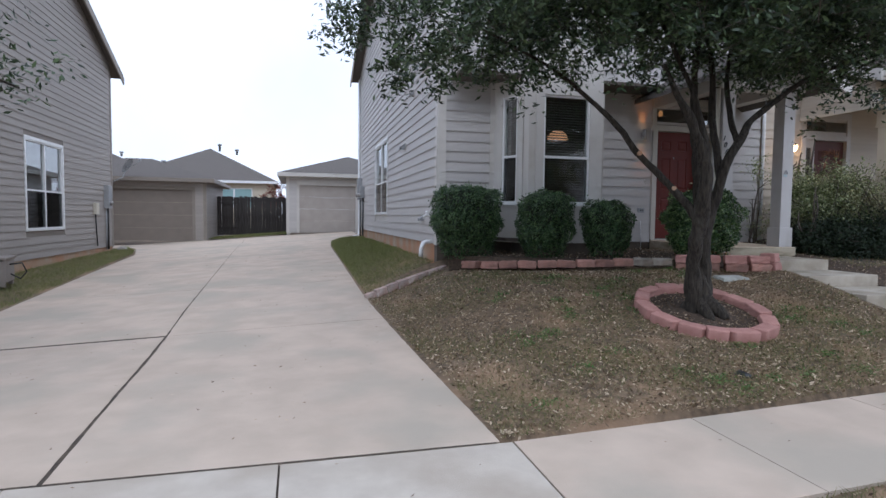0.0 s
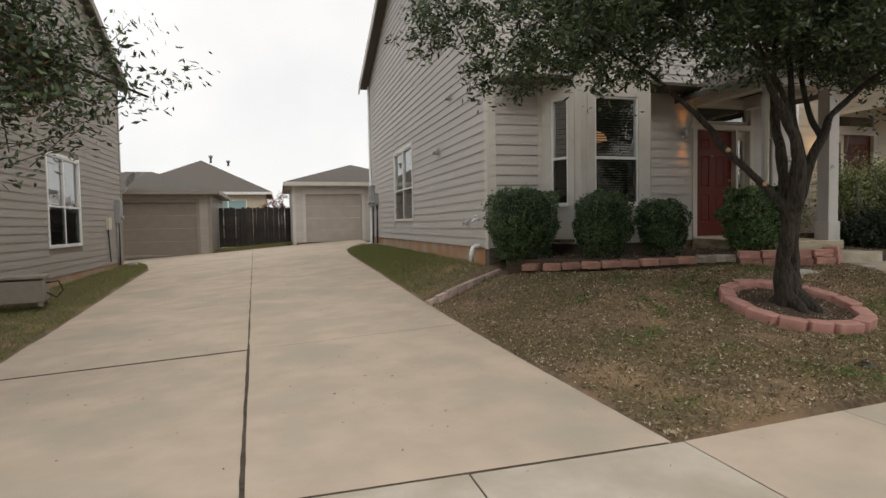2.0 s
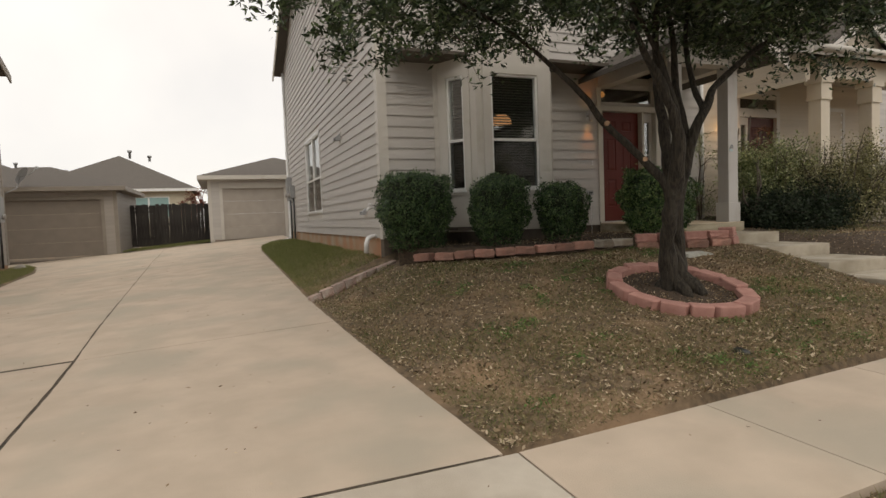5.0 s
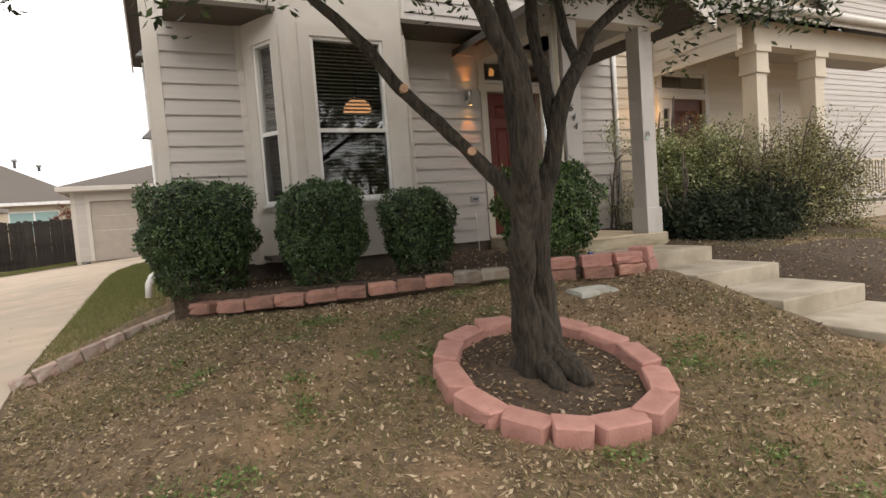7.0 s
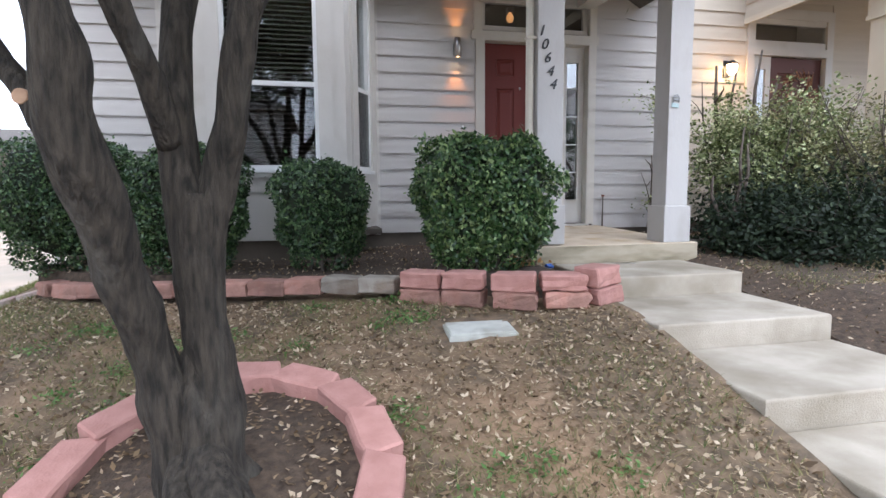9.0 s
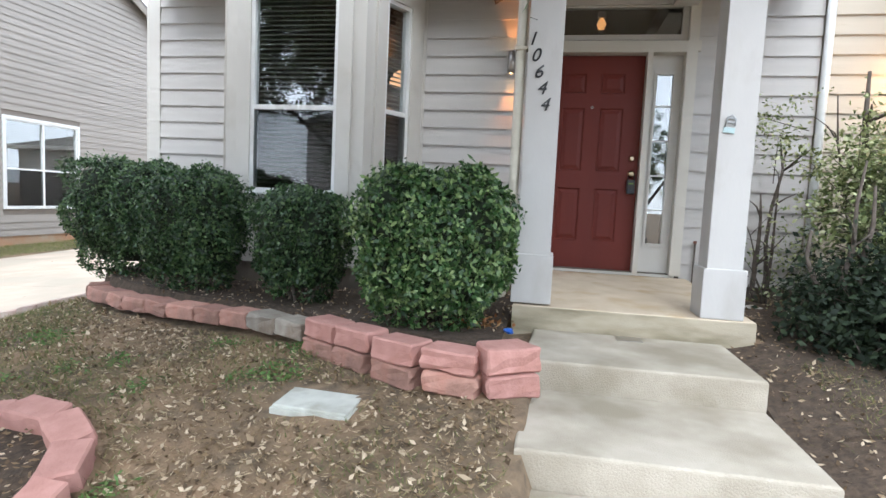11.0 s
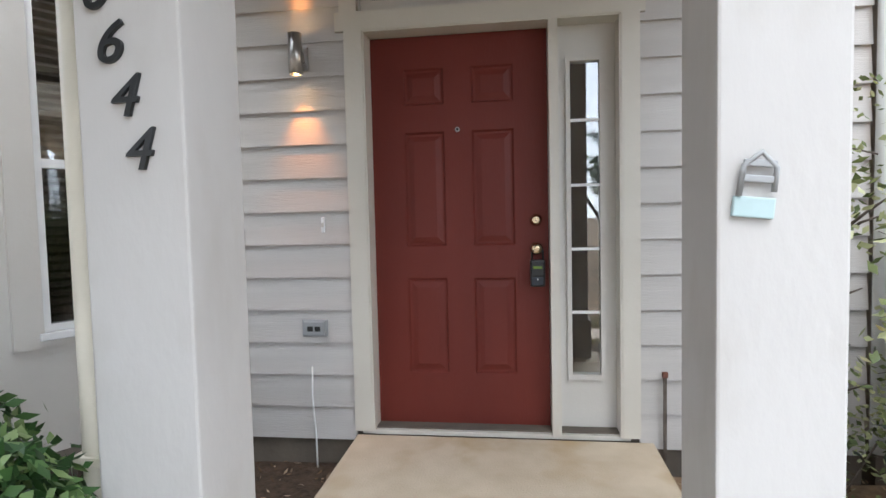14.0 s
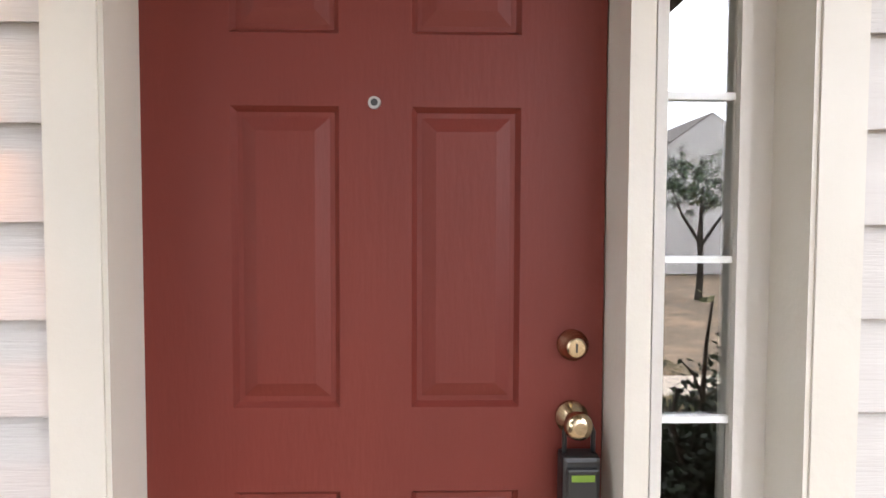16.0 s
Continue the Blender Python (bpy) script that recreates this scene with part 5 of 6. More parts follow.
bpart("transom_pane", (0.10, 1.16, 0.01, 0.015, 2.24, 2.44), GLASS, nd)
bm = bmesh.new()
wall_cells(bm, 0.10, 0.38, 0, 2.06, [(0.17, 0.31, 0.4, 1.9)], 0.04, 0.02)
part("sidelight_panel", bm, TRIM, nd)
bpart("sidelight_pane", (0.17, 0.31, 0.035, 0.04, 0.4, 1.9), GLASS, nd)
bm = bmesh.new()
DP2 = [(a + 0.0, b + 0.0, c, d) for a, b in ((0.12, 0.34), (0.44, 0.66)) for c, d in ((0.22, 0.75), (0.9, 1.5), (1.62, 1.86))]
panelled(bm, 0.78, 2.04, 0.044, DP2)
part("leaf", bm, mat("dark_door_paint", (0.10, 0.03, 0.022), None, 4, 0.5), nd, "dark red-brown panelled leaf", at(0.38, 0.05, 0.01))
bpart("backing", (0.0, 1.3, 0.6, 0.62, 0, 2.7), ROOM, nd)
wreath = thing("wreath", at(3.70, -0.09, 1.66), "dry twig wreath hanging on the neighbouring door", "wreath")
rng_ = random.Random(4)
bm = bmesh.new()
for _ in range(46):
    a = rng_.uniform(0, 2 * math.pi)
    r = rng_.uniform(0.10, 0.19)
    p = Vector((r * math.cos(a), rng_.uniform(-0.03, 0), r * math.sin(a)))
    d = Vector((-math.sin(a), rng_.uniform(-0.4, 0), math.cos(a))) * rng_.uniform(0.08, 0.2) + Vector((math.cos(a), 0, math.sin(a))) * 0.06
    tube(bm, [p, p + d], [0.005, 0.003], 4)
part("twig_ring", bm, mat("dry_twig", (0.40, 0.20, 0.10), (0.25, 0.10, 0.05), 30, 0.8), wreath)
nl = thing("wall_lantern", at(2.62, -0.12, 1.83), "small glowing wall lantern beside the neighbouring door", "wall light")
bpart("backplate", (-0.04, 0.04, 0, 0.02, -0.06, 0.14), BLACK, nl)
bm = bmesh.new()
tube(bm, [(0, -0.09, -0.04), (0, -0.09, 0.0), (0, -0.09, 0.07)], [0.03, 0.055, 0.06], 12)
part("glass", bm, BULB, nl)
bm = bmesh.new()
tube(bm, [(0, -0.09, 0.075), (0, -0.09, 0.10), (0, -0.09, 0.13)], [0.075, 0.05, 0.012], 12)
part("cap", bm, BLACK, nl)
bpart("arm", (-0.01, 0.01, -0.09, 0.0, 0.11, 0.125), BLACK, nl)
L = new("lantern_light", bpy.data.lights.new("lantern_light", "POINT"))
L.data.energy, L.data.color, L.data.shadow_soft_size = 1.9, (1, 0.52, 0.2), 0.06
L.location = (2.62, -0.34, 1.86)

# its porch
npz = 2.52
NPC = mat("cream_trim_paint", (0.60, 0.54, 0.44), (0.56, 0.50, 0.405), 3, 0.55, bump=0.1, bscale=50)
np_ = wall_thing("porch", at(0, 0, 0), nh)
bpart("floor_slab", (2.75, 9.3, -1.75, -0.11, -0.5, -0.02), CONCPALE, np_)
for x in (3.39, 4.84, 8.4):
    column(np_, x, -1.50, 0.24, 0.30, 0.3, 0, npz, True, NPC)
bm = bmesh.new()
box(bm, 3.25, 9.3, -1.62, -1.38, npz, npz + 0.36)
box(bm, 2.86, 2.98, -1.62, -0.11, npz + 0.0, npz + 0.06)
part("beam", bm, NPC, np_)
bm = bmesh.new()
box(bm, 2.88, 3.0, -1.60, -0.11, npz - 0.06, npz + 0.36)
part("side_beam", bm, NPC, np_)
sb = wall_thing("gable_side", at(2.87, 0, 0, -90), nh)
laps(sb, SIDING2, 0.11, 1.62, npz - 0.05, npz + 0.44, seed=6)
bpart("edge_board", (0.11, 1.64, -0.03, 0.0, npz - 0.11, npz - 0.05), NPC, sb)
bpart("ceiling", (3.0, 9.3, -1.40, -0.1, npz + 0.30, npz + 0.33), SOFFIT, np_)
bm = bmesh.new()
vs = [(2.62, -1.88, 2.92), (9.5, -1.88, 2.92), (9.5, -0.10, 3.55), (2.62, -0.10, 3.55)]
lo = [bm.verts.new(v) for v in vs]
hi = [bm.verts.new((v[0], v[1], v[2] + 0.08)) for v in vs]
bm.faces.new(lo)
bm.faces.new(hi)
for i in range(4):
    j = (i + 1) % 4
    bm.faces.new((lo[i], lo[j], hi[j], hi[i]))
part("porch_roof", bm, SHINGLE, np_, "dark brown shingle roof")
bm = bmesh.new()
a = [bm.verts.new((2.59, y, z)) for y, z in ((-1.92, 2.80), (-0.1, 3.46), (-0.1, 3.62), (-1.92, 3.0))]
b = [bm.verts.new((2.62, v.co.y, v.co.z)) for v in a]
bm.faces.new(a)
bm.faces.new(b[::-1])
for i in range(4):
    j = (i + 1) % 4
    bm.faces.new((a[i], b[i], b[j], a[j]))
part("bargeboard", bm, TRIM, np_)
bm = bmesh.new()
tube(bm, [(2.66, -1.95, 2.93), (9.5, -1.95, 2.93)], 0.062, 10)
box(bm, 2.60, 9.5, -1.905, -1.88, 2.82, 3.0)
part("gutter", bm, TRIM, np_)
ng = wall_thing("dormer", at(0, 0, 0), nh)
gable(ng, 3.9, 6.1, -1.2, 2.0, 3.15, 0.75, 0.15, SIDING2)
bm = bmesh.new()
box(bm, 6.86, 7.0, -0.1, 6, 0, 5.6)
box(bm, 1.96, 6.9, 11.9, 12.0, 0, 5.6)
part("wall", bm, SIDING2, nh)
w3 = wall_thing("wall", at(6.86, 0, 0, -90), nh)
window(w2, 3.45, 0.75, 0.8, 1.5, casing=0.08, blinds=False)
rail = thing("porch_railing", at(9.6, 0.6, 0), "pale wooden porch railing with upright balusters", "railing")
bpart("top_rail", (0, 4.5, -0.03, 0.03, 0.92, 0.98), NPC, rail)
bpart("bottom_rail", (0, 4.5, -0.02, 0.02, 0.12, 0.17), NPC, rail)
bal = tomesh("baluster", (lambda b_: (box(b_, -0.016, 0.016, -0.016, 0.016, 0.17, 0.92), b_)[1])(bmesh.new()), NPC)
for k in range(33):
    part("baluster", bal, NPC, rail, m=at(0.1 + k * 0.135, 0, 0))
fh3 = thing("house", at(0, 0, 0), "tall pinkish grey lap-sided house beyond the porch", "house")
w4 = wall_thing("wall", at(10.5, 3.6, 0), fh3)
bm = bmesh.new()
box(bm, 0, 12, 0, 0.14, -0.8, 6.6)
box(bm, 0, 0.14, 0.14, 9, -0.8, 6.6)
part("sheathing", bm, SIDING, w4)
laps(w4, SIDING, 0, 12, -0.4, 6.6, seed=8, long=12)
gable(fh3, 10.5, 22.5, 3.5, 14, 6.6, 2.8, 0.3, SIDING)

# shared: brown house across the driveway
lh = thing("house", at(0.11, 0, -0.10), "two-storey brown-grey lap-sided house across the driveway", "house")
wl_ = wall_thing("wall", at(-13.24, 0, 0, 90), lh)
def left_top(z, e=12.4, s=0.40, z0=5.3, ridge=5.6):
    if z < z0:
        return (-99, 99)
    d = (z - z0) / s
    return (ridge - (e - ridge) + d, e - d)
lwin = [(5.58, 7.83, -0.02, 2.30)]
bm = bmesh.new()
wall_cells(bm, -1.6, 11.9, -0.62, 5.3, [(5.66, 7.74, 0.06, 2.22)], 0.14)
for k in range(10):
    a, b = left_top(5.3 + k * 0.26 + 0.26)
    if b > a:
        box(bm, max(a, -1.6), min(b, 11.9), 0, 0.14, 5.3 + k * 0.26, 5.56 + k * 0.26)
part("sheathing", bm, BROWN, wl_)
laps(wl_, SIDING3, -1.5, 11.78, -0.62, 8.0, lwin, top=left_top, seed=3)
bpart("corner_board", (11.78, 11.92, -0.028, 0.0, -0.64, 5.3), BROWNTRIM, wl_)
bpart("corner_board", (-1.62, -1.5, -0.028, 0.0, -0.64, 5.3), BROWNTRIM, wl_)
bpart("footing", (-1.6, 11.9, 0.006, 0.2, -1.4, -0.62), FOUND, wl_)
window(wl_, 5.66, 0.08, 2.08, 2.12, bar=0.56, mull=True, casing=0.075, blinds=True, trim=VINYL)
bm = bmesh.new()
box(bm, -24, -13.26, -1.6, -1.46, -0.9, 5.3)
box(bm, -24, -13.26, 11.78, 11.9, -0.9, 5.3)
part("wall", bm, BROWN, lh)
bm = bmesh.new()
for y0 in (-2.0, 12.5):
    vs = [(-24, y0, 5.15), (-12.98, y0, 5.15), (-12.98, 5.6, 8.05), (-24, 5.6, 8.05)]
    lo = [bm.verts.new(v) for v in vs]
    hi = [bm.verts.new((v[0], v[1], v[2] + 0.12)) for v in vs]
    bm.faces.new(lo)
    bm.faces.new(hi)
    for i in range(4):
        j = (i + 1) % 4
        bm.faces.new((lo[i], lo[j], hi[j], hi[i]))
part("roof", bm, SHINGLE, lh, "dark brown shingle roof")
bm = bmesh.new()
for y0 in (-2.0, 12.5):
    vs = [(y0, 4.95), (5.6, 7.85), (5.6, 8.05), (y0, 5.17)]
    a = [bm.verts.new((-12.95, y, z)) for y, z in vs]
    b = [bm.verts.new((-12.99, y, z)) for y, z in vs]
    bm.faces.new(a)
    bm.faces.new(b[::-1])
    for i in range(4):
        j = (i + 1) % 4
        bm.faces.new((a[i], b[i], b[j], a[j]))
part("bargeboard", bm, BROWNTRIM, lh)
spout("downspout", [(-13.17, 11.95, 4.8), (-13.17, 11.95, -0.5)], 0.045, BROWNTRIM, "brown downspout at the house corner")


def meterbox(x, y, z, side, label, material=GREY, w=0.34, h=0.62, wires=True):
    t = thing("meter_box", at(x, y, z, 90 if side < 0 else -90), label, "meter box")
    bpart("case", (-w / 2, w / 2, -0.16, 0, 0, h), material, t, bevel=0.012)
    bpart("door", (-w / 2 + 0.02, w / 2 - 0.02, -0.172, -0.16, h * 0.45, h - 0.03), material, t, bevel=0.006)
    bm = bmesh.new()
    tube(bm, [(0, -0.16, h * 0.22), (0, -0.23, h * 0.22)], [0.08, 0.07], 16)
    part("meter", bm, STEEL, t)
    if wires:
        for k, r in ((-0.1, 0.022), (0.03, 0.018), (0.12, 0.012)):
            bm = bmesh.new()
            tube(bm, [(k, -0.06, 0.0), (k + 0.01, -0.06, -0.5), (k, -0.06, -1.35)], r, 8)
            part("conduit", bm, GREY if r > 0.02 else BLACK, t)
    return t


meterbox(-13.13, 11.2, 0.55, -1, "grey electric meter box with conduits on brown siding", h=0.75)
tb = thing("cable_box", at(-13.12, 10.15, 0.35, 90), "cream plastic cable box on brown siding", "cable box")
bpart("case", (-0.13, 0.13, -0.10, 0, 0, 0.36), CREAM, tb, bevel=0.01)
bm = bmesh.new()
tube(bm, [(0, -0.03, 0), (0.02, -0.04, -0.5), (0.08, -0.05, -0.98)], 0.018, 8)
part("cable", bm, BLACK, tb)
meterbox(-4.70, 11.6, 1.0, 1, "grey electric meter box on the house side wall", h=0.8, w=0.45)
meterbox(-4.70, 10.75, 1.05, 1, "small grey switch box with black cable", h=0.42, w=0.26, wires=True)
spout("downspout", [(-4.76, 12.02, 5.5), (-4.76, 12.02, -0.1), (-4.8, 11.85, -0.32), (-5.2, 11.4, -0.42)], 0.045, VINYL, "white downspout with splash elbow")
for y, z, s in ((2.85, 1.93, 1.0), (1.93, 2.9, 0.75), (0.92, 0.36, 0.85)):
    v = thing("vent_hood", at(-4.72, y, z, -90), "small grey dryer vent hood on lap siding", "vent")
    bpart("flange", (-0.10 * s, 0.10 * s, -0.012, 0, -0.10 * s, 0.10 * s), PALEGREY, v)
    bm = bmesh.new()
    vs = [(-0.08 * s, 0, 0.09 * s), (0.08 * s, 0, 0.09 * s), (0.08 * s, -0.14 * s, -0.05 * s), (-0.08 * s, -0.14 * s, -0.05 * s), (-0.08 * s, 0, -0.06 * s), (0.08 * s, 0, -0.06 * s)]
    q = [bm.verts.new(p) for p in vs]
    for f in ((0, 1, 2, 3), (0, 3, 4), (1, 5, 2)):
        bm.faces.new([q[i] for i in f])
    part("hood", bm, GREY, v)
    bpart("flap", (-0.07 * s, 0.07 * s, -0.12 * s, -0.115 * s, -0.06 * s, 0.0), BLACK, v)
hb = thing("hose_bib", at(-4.72, 0.38, 0.42, -90), "white and brass garden tap on the side wall", "tap")
bm = bmesh.new()
tube(bm, [(0, 0, 0), (0, -0.07, 0), (0, -0.11, -0.03), (0, -0.12, -0.07)], [0.028, 0.026, 0.024, 0.018], 10)
part("valve", bm, VINYL, hb)
bm = bmesh.new()
tube(bm, [(-0.0, -0.06, 0.03), (0, -0.06, 0.07)], [0.03, 0.032], 10)
part("handle", bm, VINYL, hb)

reel = thing("hose_box", at(-12.65, 2.55, -0.98, 12), "taupe plastic hose reel box on the grass", "hose reel")
RB = mat("taupe_plastic", (0.25, 0.22, 0.195), (0.22, 0.195, 0.17), 6, 0.6)
bpart("back_panel", (-0.45, 0.45, 0.28, 0.33, 0.08, 0.52), RB, reel, bevel=0.01)
bpart("front_panel", (-0.45, 0.45, -0.33, -0.28, 0.08, 0.46), RB, reel, bevel=0.01)
bpart("side_panel", (0.42, 0.47, -0.33, 0.33, 0.08, 0.50), RB, reel, bevel=0.01)
bpart("side_panel", (-0.47, -0.42, -0.33, 0.33, 0.08, 0.50), RB, reel, bevel=0.01)
bpart("lid", (-0.49, 0.49, -0.36, 0.36, 0.49, 0.54), RB, reel, bevel=0.015)
for x in (-0.44, 0.38):
    for y in (-0.32, 0.26):
        bpart("leg", (x, x + 0.07, y, y + 0.07, 0, 0.12), RB, reel)
bm = bmesh.new()
tube(bm, [(0.48, -0.1, 0.4), (0.66, -0.05, 0.42), (0.72, 0.0, 0.25), (0.62, 0.0, 0.12), (0.48, -0.05, 0.22)], 0.014, 8)
part("hose_loop", bm, BLACK, reel)


# garages, fence, houses behind
def garage(x0, x1, y0, y1, zg, ze, dx0, dx1, dh, body, trimm, label, door_mat, rise, seed):
    g = thing("garage", at(0, 0, 0), label, "garage")
    w = wall_thing("wall", at(x0, y0, 0), g)
    bm = bmesh.new()
    wall_cells(bm, 0, x1 - x0, zg, ze, [(dx0 - x0, dx1 - x0, zg - 0.1, zg + dh)], 0.14)
    part("sheathing", bm, trimm, w)
    hole = [(dx0 - x0 - 0.12, dx1 - x0 + 0.12, zg - 1, zg + dh + 0.14)]
    laps(w, body, 0.12, x1 - x0 - 0.12, zg + 0.02, ze, hole, seed=seed)
    boards = ((dx0 - 0.12, dx0, zg, zg + dh + 0.14), (dx1, dx1 + 0.12, zg, zg + dh + 0.14), (dx0, dx1, zg + dh, zg + dh + 0.14), (x0, x0 + 0.12, zg, ze), (x1 - 0.12, x1, zg, ze))
    pieces("trim_board", [(a - x0, b - x0, c, d) for a, b, c, d in boards], trimm, w, -0.03, 0)
    for k in range(4):
        bpart("door_section", (dx0 - x0, dx1 - x0, 0.06, 0.10, zg + k * dh / 4 + 0.002, zg + (k + 1) * dh / 4 - 0.002), door_mat, w, bevel=0.003)
    for side, xx, rz in ((0, x0, -90), (1, x1, 90)):
        ww = wall_thing("wall", at(xx, y0, 0, rz), g)
        L = y1 - y0
        u0, u1 = (-L, 0) if rz < 0 else (0, L)
        bm = bmesh.new()
        wall_cells(bm, u0, u1, zg - 0.1, ze, [], 0.14)
        part("sheathing", bm, trimm, ww)
        laps(ww, body, u0, u1, zg + 0.02, ze, seed=seed + 1, long=8)
    o, t = 0.35, 0.16
    cx0, cx1, cy0, cy1 = x0 - o, x1 + o, y0 - o, y1 + o
    ins = (cy1 - cy0) / 2
    mid = (cy0 + cy1) / 2
    ra, rb = (cx0 + ins, cx1 - ins) if cx1 - cx0 > 2 * ins else ((cx0 + cx1) / 2 - 0.01, (cx0 + cx1) / 2 + 0.01)
    bm = bmesh.new()
    base = [bm.verts.new(v) for v in ((cx0, cy0, ze + t), (cx1, cy0, ze + t), (cx1, cy1, ze + t), (cx0, cy1, ze + t))]
    r = [bm.verts.new((ra, mid, ze + t + rise)), bm.verts.new((rb, mid, ze + t + rise))]
    for f in ((base[0], base[1], r[1], r[0]), (base[2], base[3], r[0], r[1]), (base[1], base[2], r[1]), (base[3], base[0], r[0]), base[::-1]):
        bm.faces.new(f)
    part("roof", bm, SHINGLE, g, "brown shingle hip roof")
    bm = bmesh.new()
    wall_cells(bm, cx0 - 0.0, cx1, ze, ze + t, [], 0.03, cy0 - 0.03)
    box(bm, cx0 - 0.03, cx0, cy0, cy1, ze, ze + t)
    box(bm, cx1, cx1 + 0.03, cy0, cy1, ze, ze + t)
    part("fascia", bm, trimm, g)
    bpart("soffit", (cx0, cx1, cy0, cy1, ze - 0.02, ze), trimm, g)
    return g


G1DOOR = mat("garage_door_paint", (0.40, 0.365, 0.325), None, 3, 0.6)
G2DOOR = mat("brown_garage_door_paint", (0.205, 0.175, 0.145), None, 3, 0.6)
garage(-7.5, -1.6, 16.6, 22.4, -0.37, 2.13, -6.94, -4.44, 2.14, SIDING, TRIM, "small greige lap-sided garage with hip roof", G1DOOR, 1.1, 31)
garage(-17.6, -10.93, 17.25, 22.8, -0.77, 1.80, -16.9, -11.50, 2.23, SIDING3, BROWNTRIM, "brown lap-sided double garage with hip roof", G2DOOR, 1.05, 33)
dish = thing("satellite_dish", at(-13.95, 16.75, 2.42, 30), "pale grey satellite dish on a bent mast", "satellite dish")
bm = bmesh.new()
rings_ = []
for r in (0.001, 0.12, 0.22, 0.31):
    rings_.append([bm.verts.new((r * math.cos(a), -0.3 * r * r * 1.4 + 0.0, r * 1.1 * math.sin(a))) for a in (2 * math.pi * q / 20 for q in range(20))])
for p, q in zip(rings_, rings_[1:]):
    for k in range(20):
        bm.faces.new((p[k], p[(k + 1) % 20], q[(k + 1) % 20], q[k]))
part("reflector", bm, GREY, dish, m=at(0, 0, 0, 50, 30))
bm = bmesh.new()
tube(bm, [(0, 0, 0), (0.0, 0.1, -0.15), (-0.1, 0.15, -0.5), (-0.55, 0.1, -0.75)], 0.022, 8)
tube(bm, [(0, 0, -0.1), (0.25, -0.2, 0.0), (0.42, -0.35, 0.22)], 0.012, 8)
box(bm, 0.38, 0.46, -0.42, -0.32, 0.18, 0.28)
part("mast", bm, GREY, dish)

fence = thing("fence", at(-11.0, 20.6, 0), "weathered dark wooden board fence between garages", "fence")
fb = {}
frnd = random.Random(12)
for k in range(25):
    h = frnd.choice((1.9, 1.93, 1.96))
    if h not in fb:
        bm = bmesh.new()
        vs = box(bm, 0, 0.1365, -0.01, 0.01, 0, h)
        fb[h] = tomesh("board", bm, FENCE)
    x = 0.02 + k * 0.138
    part("board", fb[h], FENCE, fence, m=at(x, frnd.uniform(-0.008, 0.008), -0.62 + 0.02 * (k / 25), 0, 0, frnd.uniform(-0.8, 0.8)))
for z in (-0.35, 0.35, 1.1):
    bpart("rail", (0, 3.46, 0.01, 0.05, z, z + 0.09), FENCE, fence)
for z in (-0.30, 0.92):
    bpart("gate_rail", (0.12, 1.22, -0.05, -0.012, z, z + 0.11), FENCE, fence)
for x in (0.10, 1.22):
    bpart("gate_post", (x, x + 0.08, -0.045, -0.012, -0.6, 1.05), FENCE, fence)
for x in (0, 1.73, 3.4):
    bpart("post", (x, x + 0.09, 0.05, 0.14, -0.7, 1.3), FENCE, fence)


def hip_house(x0, x1, y0, y1, zg, ze, rise, label, wallm, vents=(), wins=()):
    h = thing("house", at(0, 0, 0), label, "house")
    bm = bmesh.new()
    box(bm, x0, x1, y0, y1, zg, ze)
    part("wall", bm, wallm, h)
    o = 0.5
    cx0, cx1, cy0, cy1 = x0 - o, x1 + o, y0 - o, y1 + o
    ins = min((cy1 - cy0) / 2, (cx1 - cx0) / 2 - 0.01)
    mid = (cy0 + cy1) / 2
    bm = bmesh.new()
    base = [bm.verts.new(v) for v in ((cx0, cy0, ze), (cx1, cy0, ze), (cx1, cy1, ze), (cx0, cy1, ze))]
    r = [bm.verts.new((cx0 + ins, mid, ze + rise)), bm.verts.new((cx1 - ins, mid, ze + rise))]
    for f in ((base[0], base[1], r[1], r[0]), (base[2], base[3], r[0], r[1]), (base[1], base[2], r[1]), (base[3], base[0], r[0]), base[::-1]):
        bm.faces.new(f)
    part("roof", bm, SHINGLE, h, "brown shingle hip roof")
    bm = bmesh.new()
    wall_cells(bm, cx0, cx1, ze - 0.2, ze - 0.01, [], 0.04, cy0 - 0.04)
    box(bm, cx1, cx1 + 0.04, cy0, cy1, ze - 0.2, ze - 0.01)
    part("fascia", bm, VINYL, h)
    for x, y, z, hh in vents:
        bm = bmesh.new()
        tube(bm, [(x, y, z), (x, y, z + hh), (x, y, z + hh), (x, y, z + hh + 0.15)], [0.09, 0.09, 0.16, 0.16], 10)
        part("vent_pipe", bm, GREY, h)
    for x, z, w, hh in wins:
        wn_ = thing("window", at(x, y0, z), "", "")
        wn_.parent = h
        bm = bmesh.new()
        for a in ((0, 0.07, 0, hh), (w - 0.07, w, 0, hh), (w / 2 - 0.05, w / 2 + 0.05, 0, hh), (0.07, w - 0.07, 0, 0.07), (0.07, w - 0.07, hh - 0.07, hh)):
            box(bm, a[0], a[1], -0.05, 0.0, a[2], a[3])
        part("frame", bm, VINYL, wn_)
        bpart("pane", (0.07, w - 0.07, -0.03, -0.02, 0.07, hh - 0.07), mat("teal_glass", (0.30, 0.46, 0.46), None, 1, 0.15), wn_)
    return h


